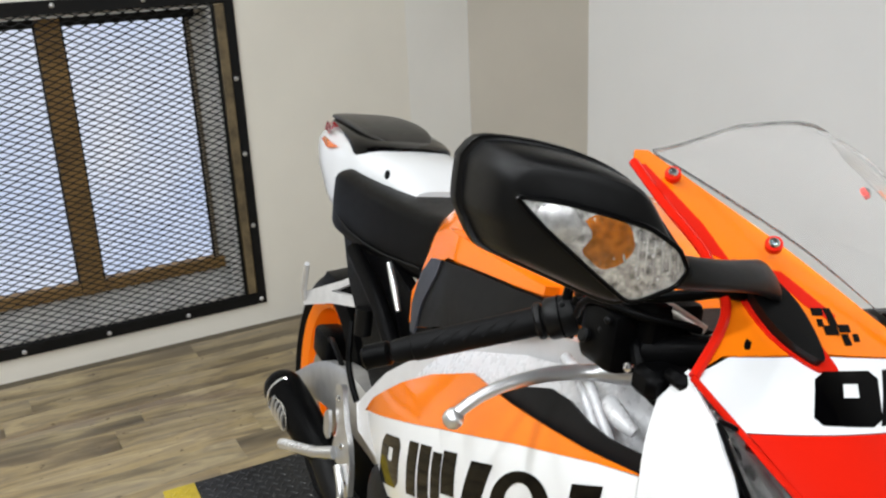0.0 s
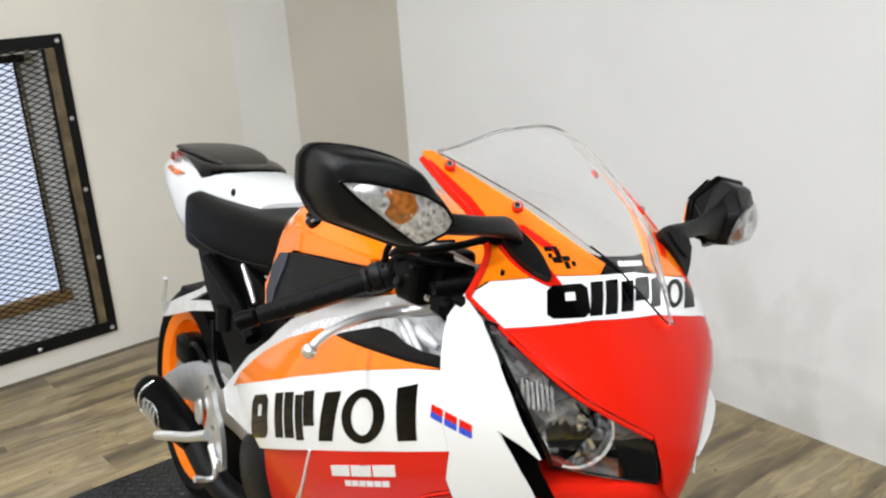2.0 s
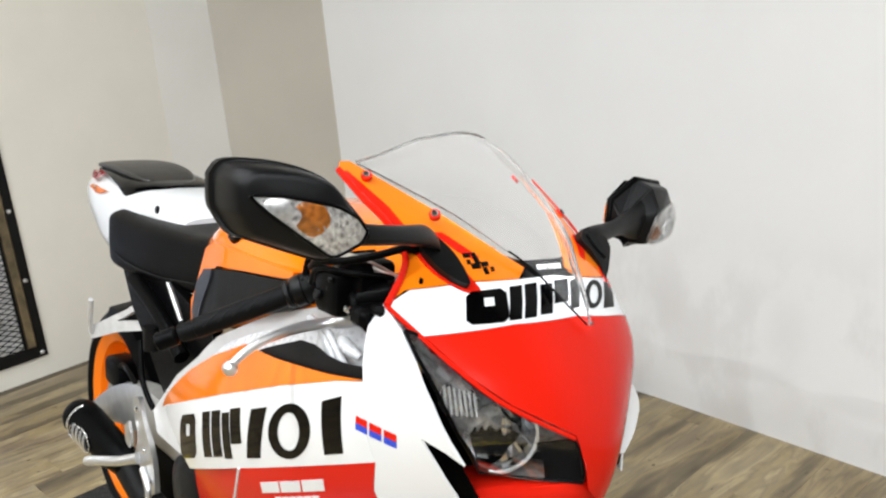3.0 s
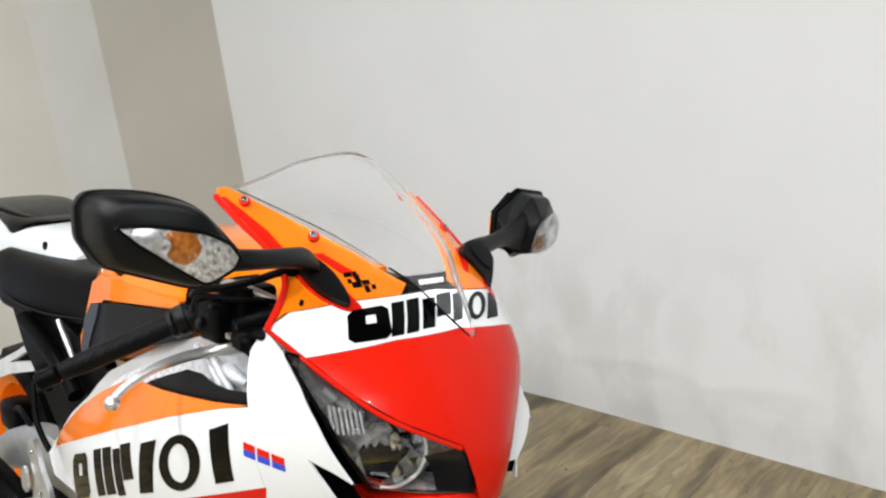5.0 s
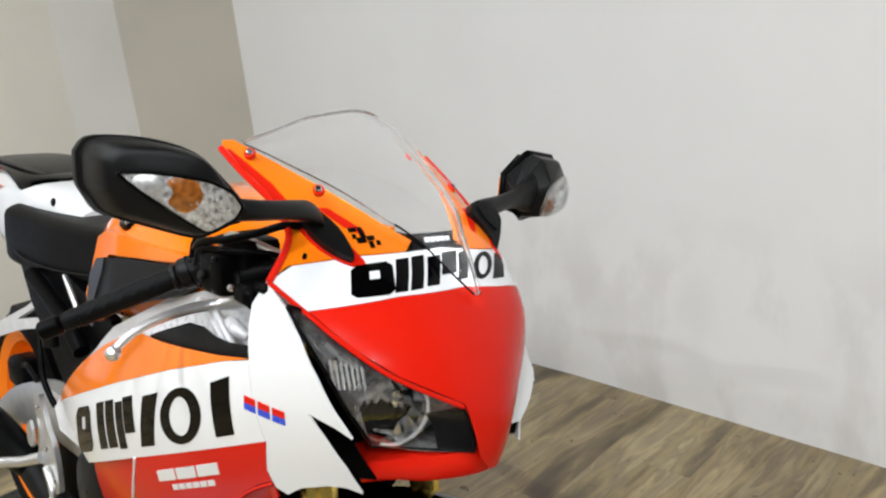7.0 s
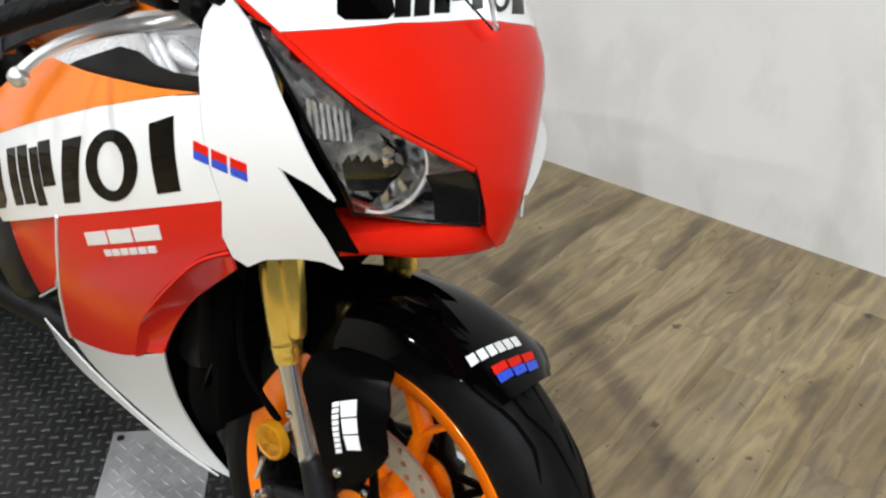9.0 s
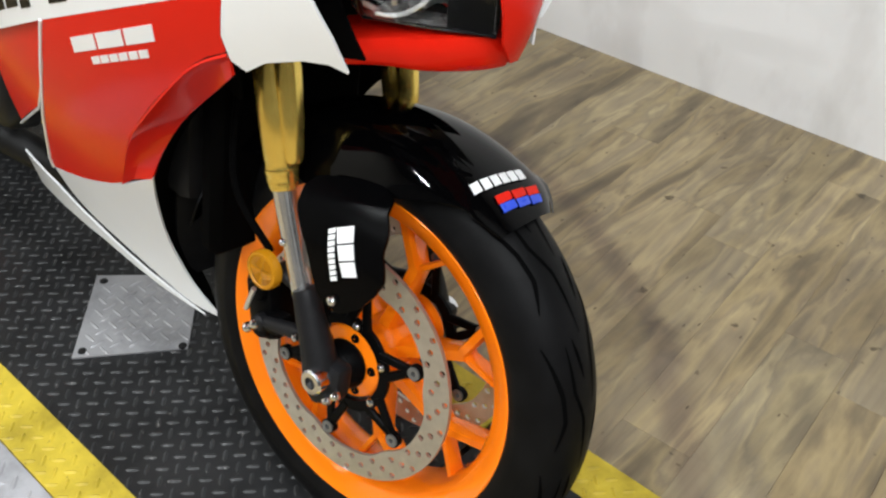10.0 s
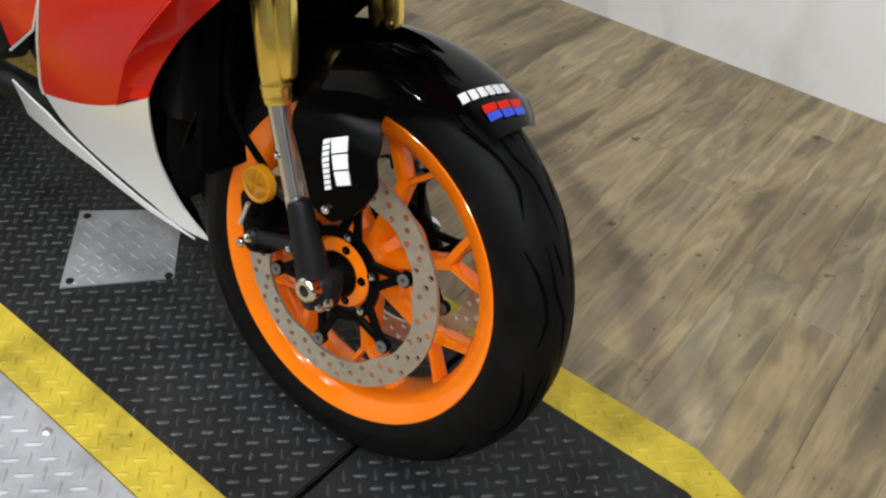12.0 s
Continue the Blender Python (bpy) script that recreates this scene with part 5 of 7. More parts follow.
def fender_skin(u, v):
    return fender_point(u, v)


# plain bars for the fender's sponsor marks, laid across its front
for k in range(6):
    v0 = -0.53 + 0.135 * k
    u0 = 69.6 - 0.30 * k
    q = [(u0 - 2.4, v0 - 0.03), (u0 - 2.5, v0 + 0.075), (u0 - 0.2, v0 + 0.105), (u0, v0)]
    part("sponsor_bar", moved(sheet(q, fender_skin, step=0.9, lift=0.0030, thick=0.001, out=(0.3, -0.3, 1)), FW), WHITE, fend)
for k in range(3):
    for j, m in enumerate((RED, BLUE)):
        v0 = -0.40 + 0.235 * k - 0.02 * j
        u0 = 64.9 - 0.55 * k - 1.9 * j
        q = [(u0 - 1.8, v0 - 0.02), (u0 - 1.95, v0 + 0.19), (u0 - 0.3, v0 + 0.215), (u0, v0 + 0.01)]
        part("badge_bar", moved(sheet(q, fender_skin, step=0.9, lift=0.0030, thick=0.001, out=(0.5, -0.3, 1)), FW), m, fend)

# ---------- mirrors ----------


def right_mirror():
    """Housing with a raised lip behind it and a clear indicator let into its lower front."""
    def P(y, z, off):
        return Vector((off + 0.40 * (y + 0.355), y, z))
    # lip outline: across, height, how far it lies behind the front
    lip = ((-0.420, 1.116, -0.045), (-0.409, 1.130, -0.045), (-0.383, 1.1315, -0.045), (-0.353, 1.128, -0.045), (-0.326, 1.120, -0.045), (-0.312, 1.109, -0.030), (-0.298, 1.086, -0.015), (-0.2875, 1.063, 0.0),
           (-0.290, 1.054, 0.0), (-0.300, 1.043, -0.005), (-0.318, 1.032, -0.010), (-0.331, 1.029, -0.015), (-0.363, 1.039, -0.030), (-0.391, 1.049, -0.035), (-0.406, 1.056, -0.040), (-0.415, 1.074, -0.045), (-0.420, 1.087, -0.045))
    lip = [tuple(p) for p in smooth_row([Vector(p) for p in lip + lip[:1]], 3)][:-1]
    cy, cz = -0.357, 1.083
    rows = []
    for f, t in ((0.05, 0.0), (0.40, 0.0), (0.66, 0.0), (0.80, 0.0), (0.87, 0.15), (0.91, 0.40), (0.93, 0.72), (0.94, 1.0), (1.0, 1.0), (1.005, 1.10), (1.0, 1.22), (0.93, 1.24), (0.90, 1.05)):
        front = 0.007 - 0.010 * f * f
        rows.append([P(cy + (y - cy) * f, cz + (z - cz) * f, front + (d - front - 0.002) * t) for y, z, d in lip])
    m = part("mirror", loft(smooth_rows(rows, 2), closed=True, cap=True), MIRRORBODY, bike, "black rear-view mirror on a forked stalk", 35)
    part("mirror_glass", loft([[P(cy + (y - cy) * f, cz + (z - cz) * f, d - 0.010) for y, z, d in lip] for f in (0.02, 0.5, 0.91)], closed=True), CHROME, m, "mirror glass")
    lens = [(-0.4055, 1.1013), (-0.380, 1.1014), (-0.351, 1.0965), (-0.325, 1.0907), (-0.3034, 1.0784), (-0.293, 1.063), (-0.2988, 1.051), (-0.3196, 1.0385), (-0.328, 1.037), (-0.349, 1.052), (-0.379, 1.0753), (-0.3965, 1.0909)]

    def face(u, v):
        f2 = ((u - cy) / 0.060) ** 2 + ((v - cz) / 0.040) ** 2
        return P(u, v, 0.010 - 0.006 * min(1.4, f2))
    lensc = part("indicator", sheet(lens, face, step=0.008, thick=0.002, lift=0.004, out=(1, 0, 0), soft=1), LENSM, m, "clear indicator lens with an amber bulb", 60)
    lensc.visible_shadow = False
    part("indicator_bed", sheet(lens, face, step=0.012, thick=0.002, lift=0.0012, out=(1, 0, 0), soft=1), INDICATORBED, lensc, "dimpled silver indicator reflector", 8)
    part("bulb", sheet([(-0.3690, 1.0980), (-0.345, 1.0940), (-0.336, 1.0900), (-0.330, 1.074), (-0.336, 1.062), (-0.349, 1.059), (-0.364, 1.070), (-0.358, 1.082)], lambda u, v: face(u, v) + Vector((0.0026 - 7 * ((u + 0.350) ** 2 + (v - 1.078) ** 2), 0, 0)), step=0.005, thick=0.001, lift=0.0010, out=(1, 0, 0), soft=2), AMBERGLASS, lensc, "amber indicator bulb", 60)
    part("inner_lens", sheet([(-0.398, 1.0985), (-0.372, 1.0985), (-0.363, 1.083), (-0.371, 1.072), (-0.388, 1.085)], lambda u, v: face(u, v) + Vector((0.004 - 16 * ((u + 0.379) ** 2 + (v - 1.087) ** 2), 0, 0)), step=0.005, thick=0.0015, lift=0.0006, out=(1, 0, 0), soft=1), LAMPRIB, lensc, "bright dimpled inner lens", 8)
    for k in range(6):
        y = -0.330 + 0.0055 * k
        part("rib", tube([face(y, 1.0870 - 0.0026 * k) + Vector((0.0016, 0, 0)), face(y + 0.0035, 1.056 + 0.0010 * k) + Vector((0.0016, 0, 0))], 0.0008 - 0.0001 * (k % 2), 6), LAMPRIB, lensc)
    for k in range(3):
        y = -0.359 + 0.007 * k
        part("rib", tube([face(y, 1.0930 - 0.0028 * k) + Vector((0.0012, 0, 0)), face(y + 0.009, 1.068 - 0.001 * k) + Vector((0.0020, 0, 0))], 0.0009, 6), LAMPRIB, lensc)
    for row, (u0, v0, n) in enumerate(((-0.396, 1.0965, 3), (-0.391, 1.0905, 3), (-0.385, 1.0840, 3), (-0.377, 1.0770, 2), (-0.326, 1.0800, 4), (-0.324, 1.0715, 5), (-0.326, 1.0630, 4), (-0.324, 1.0545, 3))):
        for k in range(n):
            c = face(u0 + 0.0072 * k + 0.0018 * ((k + row) % 3 - 1), v0 - 0.0004 * k + 0.0016 * ((2 * k + row) % 3 - 1))
            part("dimple", lathe([(0.0002, 0.0012), (0.0010, 0.0008), (0.0010 + 0.0003 * ((row * 2 + k) % 3), 0.0)], "X", 8, c + Vector((0.0014, 0, 0))), REFLECT if (row + k) % 3 == 0 else LAMPRIB, lensc)
    part("bezel", tube([face(u, v) + Vector((0.003, 0, 0)) for u, v in rounded(lens, 1)] + [face(*rounded(lens, 1)[0]) + Vector((0.003, 0, 0))], 0.0018, 6), BLACK, m, "black indicator bezel")
    arm = []
    for x, y, z, w, h in ((0.012, -0.300, 1.058, 0.008, 0.012), (0.012, -0.272, 1.055, 0.010, 0.0105), (0.006, -0.240, 1.051, 0.011, 0.0095), (-0.006, -0.205, 1.046, 0.013, 0.010), (-0.018, -0.180, 1.040, 0.016, 0.011), (-0.026, -0.164, 1.033, 0.018, 0.010)):
        arm.append([Vector((x + w * math.cos(a), y - 0.2 * w * math.cos(a), z + h * math.sin(a) - 0.35 * w * math.cos(a))) for a in (2 * math.pi * k / 14 for k in range(14))])
    part("stalk", loft(smooth_rows(arm, 4), closed=True, cap=True), MIRRORBODY, m, "slender black mirror stalk", 60)
    leaf = []
    for k in range(26):
        a = 2 * math.pi * k / 26
        u, v = math.cos(a), math.sin(a)
        wide = 0.0165 * (1 - 0.45 * max(0.0, u) ** 1.5)
        leaf.append((-0.165 + 0.012 * u + wide * 0.90 * v, 1.010 - 0.026 * u + wide * 0.42 * v))
    part("foot", sheet(leaf, nose_face, step=0.006, thick=0.010, lift=0.011, out=(1, -1, 0.4)), MIRRORBODY, m, "black pointed mirror foot", 60)
    part("foot_gasket", sheet([(-0.163 + (u + 0.163) * 1.22, 1.005 + (v - 1.005) * 1.14) for u, v in leaf], nose_face, step=0.008, thick=0.003, lift=0.0022, out=(1, -1, 0.4)), RED, m, "red pad under the mirror foot", 60)


def left_mirror():
    """The far mirror: a facetted housing on a broad stalk, its indicator on the outer front corner."""
    V = {"M": (-0.058, 0.2627, 1.0697), "G": (-0.067, 0.3114, 1.0630), "A": (-0.076, 0.3350, 1.0415), "D": (-0.066, 0.3330, 1.0185), "E": (-0.055, 0.3030, 0.9905), "C": (-0.055, 0.2590, 0.9840),
         "F": (-0.048, 0.2530, 1.0055), "B": (-0.046, 0.2705, 1.0345), "L": (-0.080, 0.2270, 1.0200), "H": (-0.092, 0.2680, 1.0760), "I": (-0.100, 0.2265, 1.0460), "J": (-0.100, 0.2240, 1.0120), "K": (-0.075, 0.2370, 0.9860),
         "R": (-0.100, 0.3300, 1.0660), "S": (-0.108, 0.3560, 1.0370), "T": (-0.103, 0.3500, 1.0080), "U": (-0.098, 0.3180, 0.9820), "W": (-0.098, 0.2640, 0.9760)}
    bm = bmesh.new()
    vert = {k: bm.verts.new(p) for k, p in V.items()}
    for ids in ("HML", "HLI", "ILJ", "MGB", "GAB", "MBL", "BFL", "LFK", "FCK", "LKJ", "HRG", "HGM", "RSA", "RAG", "STD", "SDA", "TUE", "TED", "UWC", "UCE", "WKC", "ADB", "DEB", "EFB", "ECF", "HIJ", "HJK", "HKW", "HWU", "HUT", "HTS", "HSR"):
        bm.faces.new([vert[k] for k in ids])
    bmesh.ops.recalc_face_normals(bm, faces=bm.faces)
    bmesh.ops.bevel(bm, geom=list(bm.edges), offset=0.0022, segments=2, affect="EDGES")
    m = part("mirror", bm, MIRRORBODY, bike, "black facetted rear-view mirror on a forked stalk", 40)
    part("mirror_lip", tube([Vector(V[k]) + Vector((-0.003, 0, 0)) for k in "HIJKWUTSRH"], 0.0048, 10), BLACK, m, "raised black lip behind the housing")
    part("mirror_glass", loft([[Vector((-0.1165, 0.286 + (V[k][1] - 0.286) * f, 1.026 + (V[k][2] - 1.026) * f)) for k in "HIJKWUTSR"] for f in (0.02, 0.5, 0.92)], 0.002, closed=True), CHROME, m, "mirror glass")
    rim_ = [Vector(V[k]) for k in "ADECFB"]
    rim_ = smooth_row(rim_ + rim_[:1], 3)[:-1]
    mid_ = sum(rim_, Vector()) / len(rim_)
    out_ = (Vector(V["D"]) - Vector(V["F"])).cross(Vector(V["B"]) - Vector(V["C"])).normalized()
    out_ = out_ if out_.x > 0 else -out_

    def shell(lift, bulge, size):
        return loft([[mid_.lerp(p, f * size) + out_ * (lift + bulge * (1 - f * f)) for p in rim_] for f in (1.0, 0.8, 0.55, 0.3, 0.03)], 0.0012, closed=True)
    glass = part("indicator", shell(0.0038, 0.006, 0.97), LENSM, m, "clear indicator lens with an amber bulb", 60)
    glass.visible_shadow = False
    part("indicator_bed", shell(0.0014, 0.004, 0.95), INDICATORBED, glass, "silver indicator reflector")
    bulb_at = mid_.lerp((Vector(V["F"]) + Vector(V["C"])) / 2, 0.48)
    part("bulb", loft([[bulb_at + (p - mid_) * 0.40 * f + out_ * (0.0052 + 0.002 * (1 - f * f)) for p in rim_] for f in (1.0, 0.6, 0.05)], 0.001, closed=True), AMBERGLASS, glass, "amber indicator bulb")
    for k in range(5):
        a, b = Vector(V["B"]).lerp(Vector(V["D"]), 0.30 + 0.13 * k), Vector(V["C"]).lerp(Vector(V["E"]), 0.30 + 0.15 * k)
        part("rib", tube([a.lerp(b, 0.12) + out_ * 0.0052, a.lerp(b, 0.5) + out_ * 0.0072, a.lerp(b, 0.88) + out_ * 0.0052], 0.0008, 6, smooth_steps=3), LAMPRIB, glass)
    arm = []
    for x, y, z, w, h in ((-0.066, 0.250, 1.020, 0.010, 0.029), (-0.064, 0.232, 1.017, 0.011, 0.024), (-0.058, 0.207, 1.0175, 0.010, 0.0165), (-0.049, 0.180, 1.0170, 0.009, 0.0125), (-0.040, 0.148, 1.0150, 0.010, 0.0125), (-0.033, 0.116, 1.0140, 0.012, 0.0135), (-0.031, 0.098, 1.0130, 0.011, 0.0120)):
        arm.append([Vector((x + w * math.cos(a), y + 0.3 * w * math.cos(a), z + h * math.sin(a))) for a in (2 * math.pi * k / 14 for k in range(14))])
    part("stalk", loft(smooth_rows(arm, 4), closed=True, cap=True), MIRRORBODY, m, "slender black mirror stalk", 60)
    foot = [(0.078, 1.014), (0.088, 1.025), (0.100, 1.028), (0.128, 1.013), (0.128, 1.000), (0.113, 0.981), (0.0955, 0.964), (0.0895, 0.963), (0.0985, 0.981), (0.0896, 1.0017)]

    def foot_face(u, v):
        return Vector((-0.024 + (1.02 - v) * 0.69, u, v))
    part("foot", sheet(foot, foot_face, step=0.006, thick=0.014, out=(1, 0, 0.5), soft=1), MIRRORBODY, m, "black pointed mirror foot", 40)
    part("foot_ridge", sheet([(0.092, 1.020), (0.100, 1.021), (0.115, 0.994), (0.110, 0.988), (0.099, 1.002)], foot_face, step=0.006, thick=0.004, lift=0.003, out=(1, 0, 0.5), soft=1), GREY, m, "grey ridge on the foot", 40)


right_mirror()
left_mirror()

# ---------- bars, levers and cables ----------
GA, GB = Vector((-0.2949, -0.3628, 0.8767)), Vector((-0.180, -0.1854, 0.9627))
d = (GB - GA).normalized()
grip = part("right_grip", tube([GA - d * 0.002, GA - d * 0.0015, GA + d * 0.004, GA + d * 0.020, GA + d * 0.021, GA + d * 0.145, GB], [0.008, 0.0110, 0.0122, 0.0126, 0.0138, 0.0142, 0.0110], 28), RUBBER, bike, "ribbed black rubber throttle grip")
for k in range(5):
    c = GA.lerp(GB, 0.14 + 0.085 * k)
    part("grip_rib", tube([c + d * 0.002 + Vector((0.012, -0.0075, 0.001)), c + d * 0.012 + Vector((0.009, -0.004, 0.0095)), c + d * 0.024 + Vector((0.003, 0.0, 0.0140))], 0.0019, 6, smooth_steps=3), RUBBER, grip)
part("bar_end", cyl(GA - d * 0.034, GA - d * 0.004, 0.0125, 24, bevel=0.003), BLACK, grip, "black bar end weight")
THROTTLE = GA.lerp(GB, 0.66)
part("collar", cyl(THROTTLE - d * 0.006, THROTTLE + d * 0.002, 0.0182, 28, bevel=0.002), MIRRORBODY, grip, "flanged grip end")
house = tube([THROTTLE + d * 0.004, THROTTLE + d * 0.0045, THROTTLE + d * 0.008, THROTTLE + d * 0.030, THROTTLE + d * 0.034, THROTTLE + d * 0.0345], [0.010, 0.0185, 0.0205, 0.0205, 0.0185, 0.010], 28)
throttle = part("throttle_housing", house, MIRRORBODY, bike, "black round throttle housing")
part("seam", moved(lathe([(0.0202, -0.001), (0.0214, -0.0006), (0.0214, 0.0006), (0.0202, 0.001)], "Z", 28, closed=True), Matrix.Translation(THROTTLE + d * 0.019) @ d.to_track_quat("Z", "Y").to_matrix().to_4x4()), SHADEBLACK, throttle)
for a in (40, 130, 250):
    q = d.to_track_quat("Z", "Y") @ Vector((math.cos(math.radians(a)), math.sin(math.radians(a)), 0))
    part("screw", bolt(THROTTLE + d * 0.024 + q * 0.0203, q, 0.0032, 0.0025), GREY, throttle, "small dark screw")
part("cable_elbow", tube([THROTTLE + d * 0.018 + Vector((0.006, 0.0, 0.020)), THROTTLE + d * 0.020 + Vector((0.006, 0.002, 0.040)), THROTTLE + d * 0.034 + Vector((0.010, 0.004, 0.050)), THROTTLE + d * 0.075 + Vector((0.012, 0.004, 0.046))], [0.0055, 0.0044, 0.0038, 0.0034], 10, smooth_steps=5), BLACK, throttle, "black throttle cable elbow")
part("cable_elbow", tube([THROTTLE + d * 0.026 + Vector((0.014, -0.004, 0.016)), THROTTLE + d * 0.032 + Vector((0.018, -0.004, 0.030)), THROTTLE + d * 0.050 + Vector((0.020, 0.0, 0.036)), THROTTLE + d * 0.100 + Vector((0.020, 0.006, 0.024))], [0.0050, 0.0042, 0.0036, 0.0034], 10, smooth_steps=5), BLACK, throttle, "black throttle cable elbow")
part("left_grip", tube([(-0.372, 0.372 + 2 * MID, 0.846), (-0.344, 0.358 + 2 * MID, 0.8625), (-0.10, 0.230 + 2 * MID, 0.965)], [0.016, 0.0175, 0.018], 24), RUBBER, bike, "black rubber grip")
sw = box(-0.135, -0.080, -0.262, -0.205, 0.935, 0.990, 0.010, seg=2)
box(-0.120, -0.060, -0.240, -0.190, 0.960, 1.005, 0.008, sw, 2)
swb = part("switch_box", sw, BLACK, bike, "black handlebar switch box")
part("kill_switch", box(-0.140, -0.118, -0.262, -0.246, 0.986, 0.994, 0.003), RED, swb, "red stop switch")
part("cable_guard", tube([(-0.150, -0.255, 0.985), (-0.120, -0.262, 0.998), (-0.08, -0.250, 1.006), (-0.050, -0.228, 1.016), (-0.035, -0.205, 1.024), (-0.03, -0.185, 1.022)], 0.0048, 10, smooth_steps=6), BLACK, bike, "thick black sheathed cable")
part("cable_guard", tube([(-0.150, -0.255, 0.965), (-0.12, -0.262, 0.990), (-0.07, -0.245, 0.992), (-0.05, -0.215, 0.99), (-0.05, -0.17, 0.975)], 0.0036, 10, smooth_steps=6), BLACK, bike, "black throttle cable")
for k, (y, z) in enumerate(((-0.235, 0.93), (-0.215, 0.925), (-0.20, 0.945))):
    part("hose", tube([(-0.09 + 0.02 * k, y, z + 0.04), (-0.05, y - 0.01, z + 0.01), (-0.03, y + 0.03, z - 0.03), (-0.10, y + 0.06, z - 0.08)], 0.006, 8, smooth_steps=6), BLACK, bike, "black hose")
mc = cyl((-0.075, -0.232, 0.958), (0.0, -0.190, 0.985), 0.015, 18, bevel=0.003)
box(-0.055, -0.025, -0.262, -0.215, 0.938, 0.962, 0.006, mc)
box(-0.030, -0.004, -0.252, -0.226, 0.955, 0.968, 0.005, mc)
mcyl = part("master_cylinder", mc, BLACK, bike, "black brake master cylinder")
res = part("brake_reservoir", cyl((-0.128, -0.190, 0.932), (-0.134, -0.200, 0.950), 0.020, 28, bevel=0.004), MIRRORBODY, bike, "black brake fluid reservoir")
part("cap", cyl((-0.134, -0.200, 0.950), (-0.137, -0.205, 0.958), 0.0215, 28, bevel=0.003), GREY, res, "grey reservoir cap")
lev = [(-0.150, -0.363, 0.875), (-0.150, -0.354, 0.883), (-0.151, -0.338, 0.8925), (-0.151, -0.318, 0.9005), (-0.150, -0.295, 0.9065), (-0.149, -0.270, 0.9100), (-0.146, -0.248, 0.9115), (-0.138, -0.232, 0.9135), (-0.122, -0.221, 0.9175), (-0.105, -0.211, 0.9235)]
lv = part("brake_lever", tube(lev, [0.0056, 0.0054, 0.0054, 0.0058, 0.0064, 0.0069, 0.0072, 0.0074, 0.0078, 0.0078], 14, smooth_steps=5), SILVER, bike, "polished aluminium brake lever with a ball end")
part("lever_ball", lathe([(0.0005, -0.0095), (0.005, -0.008), (0.0085, -0.004), (0.0097, 0), (0.0085, 0.004), (0.005, 0.008), (0.0005, 0.0095)], "Z", 18, (-0.150, -0.362, 0.874)), SILVER, lv, "rounded ball end")
part("lever_root", tube([(-0.136, -0.231, 0.914), (-0.122, -0.221, 0.9185), (-0.106, -0.212, 0.9245), (-0.090, -0.208, 0.932)], [0.0060, 0.0092, 0.0105, 0.0080], 14, smooth_steps=4), SILVER, lv, "broad cast lever root")
part("pivot_bolt", bolt((-0.112, -0.217, 0.931), (-0.2, -0.4, 1), 0.0080, 0.004), SILVER, lv, "bright pivot bolt")
part("lever_arm", tube([(-0.100, -0.210, 0.926), (-0.085, -0.214, 0.940), (-0.070, -0.225, 0.952)], [0.007, 0.0075, 0.007], 10), BLACK, lv, "black lever bracket")
for k in range(4):
    c = Vector((-0.125 + 0.012 * k, -0.252 - 0.004 * k, 0.944 + 0.013 * k))
    part("housing_screw", bolt(c, (0.3, -1, 0.3), 0.0035, 0.003), GREY, swb, "small dark screw")
part("starter_button", cyl((-0.118, -0.262, 0.958), (-0.118, -0.268, 0.960), 0.0065, 14, bevel=0.0015), GREY, swb, "grey starter button")
part("throttle_tube", tube([(-0.118, -0.235, 0.990), (-0.10, -0.235, 1.004), (-0.07, -0.225, 1.000), (-0.05, -0.20, 0.985)], 0.0065, 10, smooth_steps=4), STEEL, swb, "bent metal cable sleeve")
part("banjo_bolt", cyl((-0.020, -0.205, 0.985), (-0.014, -0.216, 0.992), 0.0085, 6, bevel=0.001), CHROME, mcyl, "bright banjo bolt")
part("brake_line", tube([(-0.016, -0.212, 0.988), (0.004, -0.20, 0.965), (0.0, -0.17, 0.90), (-0.04, -0.13, 0.80)], 0.0048, 8, smooth_steps=5), BLACK, mcyl, "black brake line")
part("clamp_bolt", bolt((-0.055, -0.262, 0.956), (0, -1, 0.3), 0.0045, 0.004), CHROME, mcyl, "bright clamp bolt")
part("triple_clamp", box(-0.20, -0.10, -0.13, 0.09, 0.925, 0.950, 0.008), BLACK, bike, "black top yoke")

# ---------- tank, seat and tail ----------


def ring_rows(stations, n=24, expo=2.6):
    """Closed cross-sections: (x, half width, bottom z, top z, y shift)."""
    rows = []
    for x, w, z0, z1 in stations:
        row = []
        for k in range(n):
            a = 2 * math.pi * k / n
            ca, sa = math.cos(a), math.sin(a)
            y = w * math.copysign(abs(ca) ** (2 / expo), ca)
            z = (z0 + z1) / 2 + (z1 - z0) / 2 * math.copysign(abs(sa) ** (2 / expo), sa)
            row.append(Vector((x, MID * 0.5 + y, z)))
        rows.append(row)
    return rows


